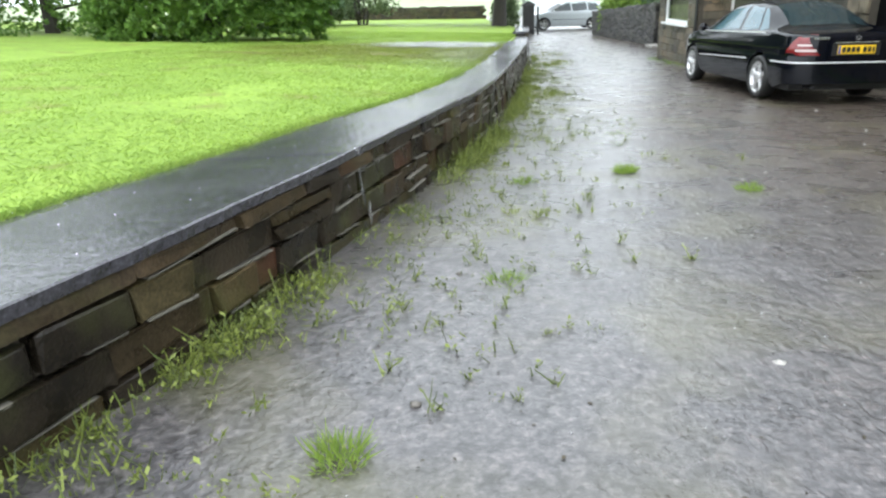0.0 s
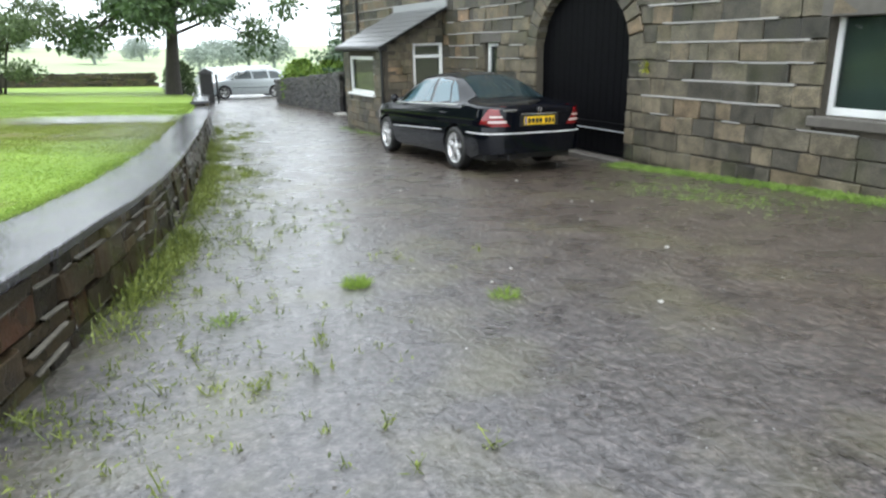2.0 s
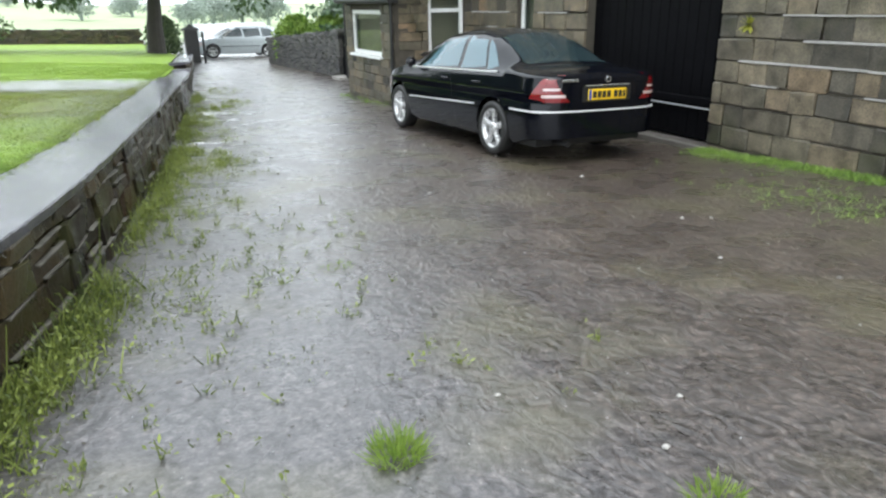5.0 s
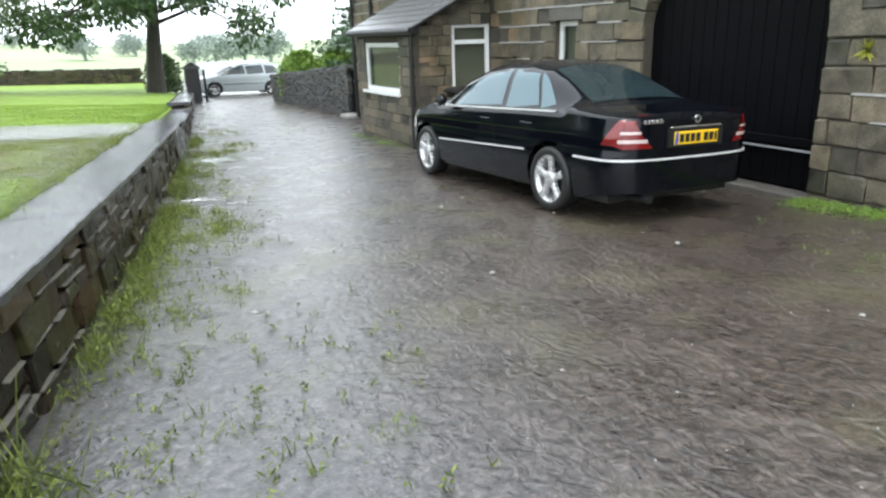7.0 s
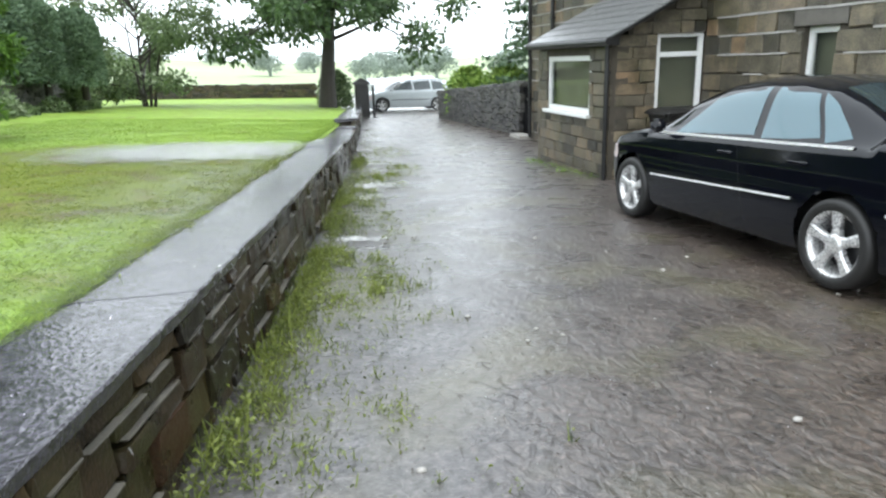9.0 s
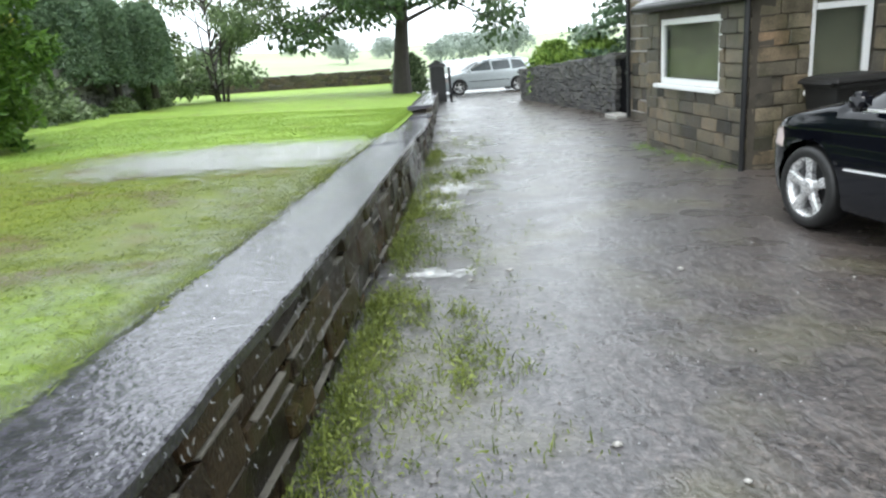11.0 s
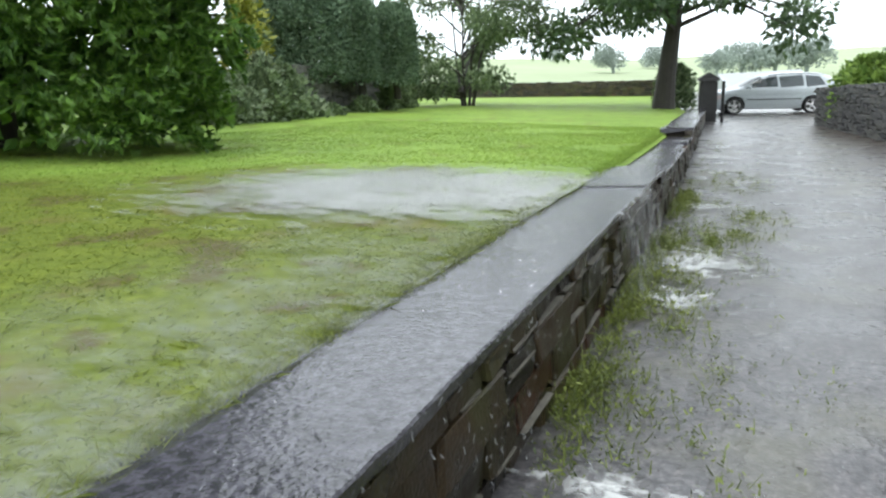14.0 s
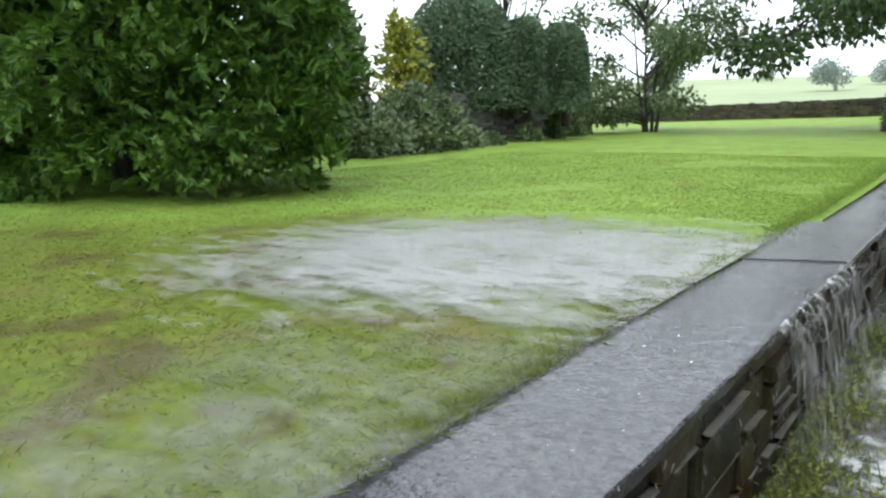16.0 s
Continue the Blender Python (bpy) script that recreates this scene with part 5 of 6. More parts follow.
def big_conifer(at, radius, deep, height, seed, count, mat=None, label="large spreading cypress with drooping dark green sprays"):
    """Broad cypress: stem, dark inner mass and overlapping sprays down to the grass."""
    t = empty("conifer")
    tagged(t, label, "tree", group="conifers beside the lawn")
    x, y = at
    z = lawn_z(x, y) - 0.05
    rr = random.Random(seed)
    bm = bmesh.new()
    limb(bm, [(x, y, z - 0.2), (x + 0.1, y, z + height * 0.5), (x, y + 0.1, z + height * 0.95)], 0.22, 0.04)
    for _ in range(26):
        a, h = rr.uniform(0, 6.28), rr.uniform(0.3, height * 0.85)
        rad = radius * 0.75 * math.sqrt(max(0.05, 1 - (h / height) ** 2))
        branch(t, [(x, y, z + h), (x + math.cos(a) * rad * 0.5, y + math.sin(a) * rad * 0.5 * deep, z + h + 0.15), (x + math.cos(a) * rad, y + math.sin(a) * rad * deep, z + h - 0.1)], 0.05, 0.015, 5)
    part("trunk", bm, M_BARK, t)

    def draw(r2):
        h = r2.random() ** 0.85
        prof = (min(1.0, 0.90 + h * 1.0) if h < 0.12 else 1.0) * math.sqrt(max(0.0, 1 - max(0, (h - 0.25) / 0.78) ** 2.2))
        a = r2.uniform(0, 2 * math.pi)
        bulge = 1 + 0.17 * noise.noise(Vector((math.cos(a) * 2.2, math.sin(a) * 2.2, h * height * 0.8 + seed))) + 0.10 * noise.noise(Vector((math.cos(a) * 6, math.sin(a) * 6, h * height * 2.4 + seed)))
        tier = (h * height * 1.15 + 1.3 * noise.noise(Vector((math.cos(a) * 1.6, math.sin(a) * 1.6, seed)))) % 1.0
        rad = radius * prof * bulge * (1 - 0.16 * tier) * (1 - 0.20 * r2.random() ** 2)
        if rad < 0.05:
            return None
        return Vector((x + math.cos(a) * rad, y + math.sin(a) * rad * deep, z + 0.12 + h * height)), Vector((math.cos(a) * deep, math.sin(a), 0.15)).normalized()
    # boughs: each a drooping clump of small sprays
    boughs = [g for g in (draw(rr) for _ in range(max(300, count // 36))) if g]

    def on_bough(r2):
        c, nrm = boughs[r2.randrange(len(boughs))]
        side = nrm.cross(Vector((0, 0, 1))).normalized()
        k = r2.random()
        p = c + nrm * (0.30 * k - 0.12) + side * r2.gauss(0, 0.17) + Vector((0, 0, r2.gauss(0, 0.07) - 0.24 * k * k))
        return p, (nrm + Vector((0, 0, -0.35 * k))).normalized()
    leaf_cloud("foliage", count, on_bough, 0.115, mat or M_CYPRESS, t, droop=0.35, seed=seed, spray=6)
    leaf_cloud("inner_foliage", count // 3, lambda r2: (lambda g: None if g is None else (Vector((x, y, g[0].z)) + (g[0] - Vector((x, y, g[0].z))) * 0.84, g[1]))(draw(r2)), 0.20, M_CYPRESS, t, droop=0.2, seed=seed + 1)
    return t


big_conifer((-5.25, 17.5), 3.1, 0.60, 8.8, 5, 62000)
big_conifer((-10.6, 20.2), 3.0, 0.8, 7.0, 8, 16000)
big_conifer((-16.0, 20.0), 3.3, 0.8, 6.5, 11, 9000)


def sycamore():
    """Broadleaved tree by the gate with a spreading crown."""
    t = empty("tree")
    tagged(t, "mature broadleaved tree with dark trunk and spreading leafy crown", "tree")
    x, y = 3.8, 36.0
    z = lawn_z(x, y) - 0.1
    bm = bmesh.new()
    limb(bm, [(x, y, z - 0.2), (x + 0.02, y, z + 0.25), (x + 0.08, y, z + 1.2), (x + 0.28, y, z + 3.0), (x + 0.42, y, z + 5.2), (x + 0.3, y, z + 8.5)], 0.46, 0.10, 12)
    rr = random.Random(4)
    lobes = []
    for i in range(26):
        a = i * 2.4 + rr.uniform(-0.3, 0.3)
        h0 = rr.uniform(2.4, 6.5)
        reach = rr.uniform(2.6, 5.4) * (1 - max(0, h0 - 5) * 0.12)
        end = Vector((x + 0.3 + math.cos(a) * reach, y + math.sin(a) * reach, z + h0 + rr.uniform(-0.6, 1.2)))
        mid = Vector((x + 0.3 + math.cos(a) * reach * 0.5, y + math.sin(a) * reach * 0.5, z + h0 + 0.7))
        branch(t, [(x + 0.33, y, z + h0), mid, end], 0.10, 0.02, 6)
        lobes.append((end, (rr.uniform(0.9, 1.5), rr.uniform(0.9, 1.5), rr.uniform(0.5, 0.85))))
        lobes.append((mid + Vector((0, 0, 0.3)), (1.1, 1.1, 0.6)))
    for i in range(10):
        a = rr.uniform(0, 6.28)
        lobes.append((Vector((x + math.cos(a) * 2, y + math.sin(a) * 2, z + rr.uniform(6, 10))), (1.8, 1.8, 1.2)))
    part("trunk", bm, M_BARK, t, "dark wet trunk with spreading limbs")
    leaf_cloud("crown", 24000, clump_points(lobes, 0.85), 0.26, M_SYCAMORE, t, droop=0.35, seed=6)


sycamore()


def thin_tree(at, height, spread, count, seed, label, mat, base=None):
    t = empty("tree")
    tagged(t, label, "tree")
    x, y = at
    z = lawn_z(x, y) - 0.1 if base is None else base
    rr = random.Random(seed)
    bm = bmesh.new()
    for sx, sy in ((0, 0), (0.35, 0.1), (-0.3, 0.2), (0.75, -0.1)):
        limb(bm, [(x + sx * 0.3, y + sy * 0.3, z - 0.2), (x - 0.05 + sx * 0.9, y + sy, z + height * 0.3), (x + 0.1 + sx * 2, y + sy * 2, z + height * 0.8)], 0.07, 0.015, 6)
    lobes = []
    for i in range(30):
        a, h = rr.uniform(0, 6.28), rr.uniform(0.06, 0.9) * height
        rch = spread * rr.uniform(0.45, 1.0)
        end = Vector((x + math.cos(a) * rch, y + math.sin(a) * rch, z + h + rr.uniform(0.0, 0.9)))
        branch(t, [(x, y, z + h * 0.8), (x + math.cos(a) * rch * 0.5, y + math.sin(a) * rch * 0.5, z + h + 0.3), end], 0.04, 0.012, 5)
        lobes.append((end, (0.75, 0.75, 0.45)))
        lobes.append((Vector((x + math.cos(a) * rch * 0.55, y + math.sin(a) * rch * 0.55, z + h + 0.25)), (0.5, 0.5, 0.35)))
    part("trunk", bm, M_BARK, t)
    leaf_cloud("crown", count, clump_points(lobes, 0.95), 0.16, mat, t, droop=0.2, seed=seed)


thin_tree((-3.2, 35.4), 5.8, 3.3, 17000, 3, "thin-leaved small tree behind the lawn", M_SHRUB)
thin_tree((-6.4, 31.5), 4.6, 1.6, 1200, 13, "light open shrub tree on the bank", M_SHRUB, 1.4)


def dome_bush(name, at, z, r, h, count, size, mat, label, seed, group="", shell=0.08, droop=0.1, square=False, ragged=0.06):
    b = empty(name)
    tagged(b, label, "bush", group=group)
    x, y = at
    bm = bmesh.new()
    limb(bm, [(x, y, z - 0.4), (x, y, z + h * 0.4), (x, y, z + h * 0.75)], 0.12, 0.05)
    part("stem", bm, M_BARK, b)

    def draw(rr):
        u = rr.random()
        a = rr.uniform(0, 6.283)
        prof = (1 - max(0, (u - 0.66) / 0.34) ** 2.6) ** 0.5 if square else (1 - max(0, (u - 0.45) / 0.55) ** 2.4) ** 0.5
        k = 1 - shell * rr.random()
        cap = rr.random() < 0.15
        if cap:
            u, prof, k = 0.975, 0.5 if square else 0.35, rr.random() ** 0.5
        bulge = 1 + ragged * (noise.noise(Vector((math.cos(a) * 1.5, math.sin(a) * 1.5, u * 3 + seed))) + noise.noise(Vector((math.cos(a) * 3.5, math.sin(a) * 3.5, u * 6 + seed))))
        u *= 1 + ragged * noise.noise(Vector((math.cos(a) * 2, math.sin(a) * 2, seed * 1.7)))
        return Vector((x + math.cos(a) * r * prof * k * bulge, y + math.sin(a) * r * prof * k * bulge, z + u * h)), Vector((math.cos(a) * prof, math.sin(a) * prof, 0.3 + u * 0.5)).normalized()
    leaf_cloud("foliage", count, draw, size, mat, b, droop=droop, seed=seed)
    leaf_cloud("inner_foliage", int(count * 0.7), lambda rr: (lambda g: (Vector((x, y, z + h * 0.45)) + (g[0] - Vector((x, y, z + h * 0.45))) * 0.84, g[1]))(draw(rr)), size * 1.8, mat, b, seed=seed + 50)
    return b


dome_bush("topiary", (-6.1, 28.0), 1.4, 1.4, 3.0, 15000, 0.10, M_TOPIARY, "tall dark clipped yew with a rounded top", 1, "clipped yew hedge")
dome_bush("topiary", (-4.75, 28.9), 1.3, 0.58, 2.3, 7000, 0.10, M_TOPIARY, "clipped yew block in a hedge row", 2, "clipped yew hedge", square=True)
dome_bush("topiary", (-3.95, 29.6), 1.2, 0.62, 2.2, 7000, 0.10, M_TOPIARY, "clipped yew block at the row's end", 3, "clipped yew hedge", square=True)
dome_bush("shrub", (-6.0, 25.0), 0.8, 0.75, 2.5, 1300, 0.12, M_GOLD, "golden-leaved shrub beside the yew", 4, shell=0.95, ragged=0.4)
rr0 = random.Random(77)
for i in range(22):
    yy = 22.3 + i * 0.52
    tall = i < 6
    if i > 7 and i % 3:
        continue
    r, h = (rr0.uniform(0.45, 0.75), rr0.uniform(0.7, 1.35)) if tall else (rr0.uniform(0.25, 0.45), rr0.uniform(0.2, 0.55) + (0.5 if i % 5 == 0 else 0))
    dome_bush("shrub", ((-5.2 if tall else -4.95 + 0.02 * i) + rr0.uniform(-0.2, 0.2), yy), lawn_z(-5.2, yy) - 0.05, r, h, 1300 if tall else 650, 0.09, M_PALE if i % 3 == 1 else M_SHRUB, "pale grey-green shrub spilling over the lawn's edge" if i % 3 == 1 else "mixed grey-green shrub on the bank", 20 + i, "bank shrubs", shell=0.9, ragged=0.5)
dome_bush("shrub", (-7.4, 24.2), 0.9, 1.0, 3.4, 3500, 0.13, M_SHRUB, "tall grey-green shrub behind the conifer", 59, shell=0.6)
dome_bush("shrub", (8.6, 30.8), -0.3, 0.95, 1.6, 2500, 0.13, M_BRIGHT, "bright green shrub over the lane wall", 60, shell=0.7)
dome_bush("shrub", (9.4, 29.2), -0.2, 0.9, 1.5, 2500, 0.13, M_BRIGHT, "bright green shrub over the lane wall", 61, shell=0.7)
dome_bush("shrub", (4.3, 37.6), -0.4, 0.8, 1.7, 1800, 0.12, M_SHRUB, "shrub behind the gate post", 62, shell=0.6)


def layered_conifer(at, z, h, r, seed):
    """Cedar with flat drooping tiers."""
    t = empty("conifer")
    tagged(t, "dark layered conifer behind the lane wall", "tree")
    x, y = at
    bm = bmesh.new()
    limb(bm, [(x, y, z), (x, y, z + h * 0.5), (x, y, z + h)], 0.2, 0.04)
    lobes = []
    rr = random.Random(seed)
    for i in range(44):
        f = i / 44
        a = i * 2.4
        rad = r * (1 - f * 0.75) * rr.uniform(0.7, 1.1)
        hz = z + 0.8 + f * (h - 1)
        end = Vector((x + math.cos(a) * rad, y + math.sin(a) * rad, hz - 0.25))
        branch(t, [(x, y, hz), (x + math.cos(a) * rad * 0.5, y + math.sin(a) * rad * 0.5, hz + 0.1), end], 0.04, 0.01, 5)
        for q in (0.35, 0.65, 0.95):
            lobes.append((Vector((x + math.cos(a) * rad * q, y + math.sin(a) * rad * q, hz - 0.15 * q)), (0.55, 0.55, 0.13)))
    part("trunk", bm, M_BARK, t)
    leaf_cloud("foliage", 9000, clump_points(lobes, 0.9), 0.22, M_TOPIARY, t, droop=0.25, seed=seed, flat=0.7)


layered_conifer((10.9, 28.5), -0.4, 7.0, 2.7, 31)
layered_conifer((12.5, 25.5), -0.4, 8.0, 2.6, 33)

# ---- blades of grass on the lawn ----
def blades(name, count, where, h0, h1, mat, seed, label, category="grass", width=0.006, lean=0.5):
    rr = random.Random(seed)
    verts, faces = [], []
    for _ in range(count):
        got = where(rr)
        if got is None:
            continue
        x, y, z = got
        h = rr.uniform(h0, h1)
        a = rr.uniform(0, 6.283)
        dx, dy = math.cos(a), math.sin(a)
        lx, ly = rr.gauss(0, lean) * h, rr.gauss(0, lean) * h
        w = width * rr.uniform(0.7, 1.5)
        k = len(verts)
        verts.extend(((x - dx * w, y - dy * w, z - 0.006), (x + dx * w, y + dy * w, z - 0.006), (x + lx * 0.45 + dx * w * 0.8, y + ly * 0.45 + dy * w * 0.8, z + h * 0.6), (x + lx, y + ly, z + h)))
        faces.append((k, k + 1, k + 2))
        faces.append((k, k + 2, k + 3))
    return tagged(raw(name, verts, faces, mat), label, category, kind="stuff")


def flood_depth(x, y):
    """Depth of the standing water above the lawn's mean level."""
    ax, ay = (x - 0.55) * 0.914 + (y - 16.0) * 0.407, (y - 16.0) * 0.914 - (x - 0.55) * 0.407
    d = math.hypot(ax / 2.6, ay / 1.8)
    d2 = math.hypot((x - (edge_x(y) - 1.25)) / 1.5, (y - 12.6) / 5.0) + 0.72
    return 0.022 - 0.022 * min(d, d2) ** 2


def on_lawn(rr):
    y = 1.0 + 24 * rr.random() ** 0.9
    x = back_x(y) + 0.03 - 6.5 * rr.random() ** 1.6
    if noise.noise(Vector((x * 0.8, y * 0.8, 9.0))) < -0.35 and rr.random() < 0.75:
        return None
    if flood_depth(x, y) > 0.004 and rr.random() < 0.8:
        return None
    return x, y, lawn_h(x, y)


blades("lawn_grass", 220000, on_lawn, 0.005, 0.015, M_GRASS, 41, "short wet yellow-green lawn grass", lean=2.2, width=0.0030)


def on_lawn_edge(rr):
    y = rr.uniform(0.5, 23)
    if noise.noise(Vector((0.0, y * 1.4, 2.0))) < rr.uniform(-0.5, 0.4):
        return None
    x = back_x(y) + rr.gauss(-0.01, 0.03) + 0.04 * noise.noise(Vector((y * 3.0, 1.0, 0.0)))
    return x, y, cap_z(y) - 0.012


blades("edge_grass", 16000, on_lawn_edge, 0.012, 0.04, M_GRASS, 43, "ragged wet grass overhanging the coping's inner edge", lean=1.1, width=0.0030)


# ---- weeds along the wall's foot and tufts in the lane ----
def weed_clump(rr, verts, faces, x, y, z, r, n, size):
    for _ in range(n):
        a = rr.uniform(0, 6.283)
        d = r * rr.random() ** 0.7
        p = Vector((x + math.cos(a) * d, y + math.sin(a) * d, z))
        if p.x < edge_x(p.y) - 0.02:
            p.x = edge_x(p.y) + rr.uniform(0.0, 0.04)
        h = size * rr.uniform(0.3, 1.4)
        top = p + Vector((rr.gauss(0, 0.45) * h, rr.gauss(0, 0.45) * h, h))
        sd = Vector((rr.gauss(0, 1), rr.gauss(0, 1), 0.2)).normalized()
        k = len(verts)
        if rr.random() < 0.75:
            # a small broad leaf held out from the stem
            p = p.lerp(top, rr.random() * 0.8)
            h = min(0.036, h * 0.75)
            top = p + Vector((rr.gauss(0, 0.5) * h, rr.gauss(0, 0.5) * h, h * rr.uniform(0.05, 0.7)))
            w = h * rr.uniform(0.13, 0.26)
            midp = p.lerp(top, 0.55)
            verts.extend((tuple(p), tuple(midp + sd * w), tuple(top), tuple(midp - sd * w)))
        else:
            w = 0.004
            verts.extend((tuple(p - sd * w), tuple(p + sd * w), tuple(top + sd * w * 0.4), tuple(top - sd * w * 0.4)))
        faces.append((k, k + 1, k + 2, k + 3))


def wall_weeds():
    rr = random.Random(55)
    verts, faces = [], []
    for _ in range(3900):
        y = rr.uniform(-1, 20)
        dens = noise.noise(Vector((y * 0.7, 2.0, 0.5))) + 0.7 * noise.noise(Vector((y * 2.6, 6.0, 1.5)))
        if rr.random() > 0.42 + dens * 0.95:
            continue
        off = abs(rr.gauss(0, 0.12)) + 0.02
        x = edge_x(y) + off
        weed_clump(rr, verts, faces, x, y, road_z(x, y), 0.07, rr.randint(12, 24), rr.uniform(0.022, 0.17 if 4.2 < y < 9.5 else 0.10) * (1.9 if rr.random() < 0.06 else 1.0) * max(0.35, 1 - off * 1.1))
    return tagged(raw("wall_weeds", verts, faces, M_WEED), "ragged green weeds along the wall's foot", "weeds", kind="stuff")


wall_weeds()


def verge_weeds():
    rr = random.Random(56)
    verts, faces = [], []
    for _ in range(5200):
        y = rr.uniform(-1, 30)
        x = edge_x(y) + rr.uniform(0.1, 1.25)
        if noise.noise(Vector((x * 1.3, y * 0.9, 4.0))) + rr.uniform(-0.25, 0.25) < 0.05 + 0.22 * (x - edge_x(y)):
            continue
        weed_clump(rr, verts, faces, x, y, road_z(x, y), 0.06, rr.randint(4, 9), 0.019)
    for _ in range(9500):
        y = rr.uniform(-1, 24)
        off = 0.08 + 1.15 * rr.random() ** 1.3
        x = edge_x(y) + off
        if noise.noise(Vector((x * 0.9, y * 0.6, 7.0))) + 0.6 * noise.noise(Vector((x * 3.1, y * 2.6, 3.0))) < (0.16 if y < 9 else 0.06) + 0.32 * abs(off - 0.35):
            continue
        weed_clump(rr, verts, faces, x, y, road_z(x, y), 0.06, rr.randint(4, 8), 0.016 if rr.random() < 0.8 else 0.05)
    for _ in range(330):
        y = rr.uniform(0.4, 9)
        x = edge_x(y) + 0.25 + abs(rr.gauss(0, 0.75))
        weed_clump(rr, verts, faces, x, y, road_z(x, y), rr.uniform(0.02, 0.05), rr.randint(5, 22), rr.uniform(0.02, 0.075))
    for _ in range(30):
        y = rr.uniform(8.5, 19)
        x = edge_x(y) + rr.uniform(0.25, 0.85)
        spread_, tall = rr.uniform(0.08, 0.22), rr.uniform(0.025, 0.07)
        for _ in range(rr.randint(15, 50)):
            px, py = x + rr.gauss(0, spread_ * 0.6), y + rr.gauss(0, spread_ * 1.5)
            weed_clump(rr, verts, faces, px, py, road_z(px, py), 0.05, rr.randint(5, 10), tall)
    return tagged(raw("verge_weeds", verts, faces, M_WEED), "patchy low weeds breaking through the lane's edge", "weeds", kind="stuff")


verge_weeds()


def house_verge():
    rr = random.Random(57)
    verts, faces = [], []
    for _ in range(1700):
        y = rr.uniform(3.5, 9.3)
        d = abs(rr.gauss(0, 0.16))
        x = 7.45 + (y - 7) * 0.0175 - 0.03 - d
        weed_clump(rr, verts, faces, x, y, road_z(x, y), 0.05, rr.randint(8, 16), 0.045)
    for _ in range(420):
        x, y = rr.gauss(6.2, 0.3), rr.gauss(6.6, 0.7)
        weed_clump(rr, verts, faces, x, y, road_z(x, y), 0.06, rr.randint(3, 8), 0.03)
    for _ in range(90):
        y = rr.uniform(15.7, 18.4)
        x = 6.1 - abs(rr.gauss(0, 0.12))
        weed_clump(rr, verts, faces, x, y, road_z(x, y), 0.06, rr.randint(6, 12), 0.06)
    return tagged(raw("house_verge", verts, faces, M_BRIGHT), "thin strip of wet grass at the house's foot", "grass", kind="stuff")


house_verge()
for (x, y), n, s in (((1.6, 5.27), 200, 0.05), ((2.33, 4.6), 90, 0.035), ((0.72, 5.0), 60, 0.035), ((2.05, 7.2), 40, 0.03), ((-0.3, 1.55), 120, 0.05), ((0.35, 2.9), 70, 0.04)):
    rr1 = random.Random(int(x * 100))
    vv, ff = [], []
    for _ in range(n * 2):
        a, d = rr1.uniform(0, 6.283), 0.085 * rr1.random() ** 0.6
        p = Vector((math.cos(a) * d, math.sin(a) * d, -0.004))
        h = s * rr1.uniform(0.4, 1.5)
        tp = p + Vector((math.cos(a) * d * 0.5 + rr1.gauss(0, 0.4) * h, math.sin(a) * d * 0.5 + rr1.gauss(0, 0.4) * h, h))
        sd = Vector((rr1.gauss(0, 1), rr1.gauss(0, 1), 0)).normalized() * 0.0026
        k = len(vv)
        vv.extend((tuple(p - sd), tuple(p + sd), tuple(p.lerp(tp, 0.6) + sd * 1.2), tuple(tp)))
        ff.append((k, k + 1, k + 2, k + 3))
    tuft = raw("grass_tuft", vv, ff, M_GRASS)
    tuft.matrix_basis = Matrix.Translation((x, y, road_z(x, y)))
    tagged(tuft, "bright grass tuft standing in the flooded lane", "grass", group="tufts in the lane")

# ---- water on lawn and wall, gate posts, distance ----
def flood():
    """Standing water on the sunken part of the lawn."""
    xs = [-4.0 + 0.12 * i for i in range(66)]
    ys = [7.5 + 0.12 * j for j in range(96)]
    verts, faces, index = [], [], {}
    for j, y in enumerate(ys):
        for i, x in enumerate(xs):
            depth = flood_depth(x, y)
            if depth > -0.11 and x < back_x(y) + 0.22:
                index[i, j] = len(verts)
                px = min(x, back_x(y) + 0.07)
                verts.append((px, y, lawn_z(px, y) + 0.023))
    for (i, j) in index:
        q = [(i, j), (i + 1, j), (i + 1, j + 1), (i, j + 1)]
        if all(k in index for k in q):
            faces.append(tuple(index[k] for k in q))
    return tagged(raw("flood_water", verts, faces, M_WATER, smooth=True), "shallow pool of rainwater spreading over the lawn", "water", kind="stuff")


flood()


def spill(y0, y1, reach, seed, layers):
    """Water falling from the coping's edge to the lane in thin rippled sheets."""
    rr = random.Random(seed)
    verts, faces = [], []
    n = max(3, int((y1 - y0) / 0.035))
    for q in range(layers):
        base = len(verts)
        for i in range(n + 1):
            ya = y0 + (y1 - y0) * i / n
            top = coping_z(ya) + 0.004
            foot = road_z(edge_x(ya), ya) + 0.01
            out = reach * (0.5 + 0.3 * q) * (1 + 0.5 * noise.noise(Vector((ya * 4, q * 3.0, seed))))
            for k in range(9):
                t = k / 8
                verts.append((edge_x(ya) + 0.016 + out * t ** 0.7 + rr.uniform(-0.006, 0.006), ya + rr.uniform(-0.006, 0.006), top - (top - foot) * t ** 1.7))
        for i in range(n):
            for k in range(8):
                v = base + i * 9 + k
                faces.append((v, v + 1, v + 10, v + 9))
    return verts, faces


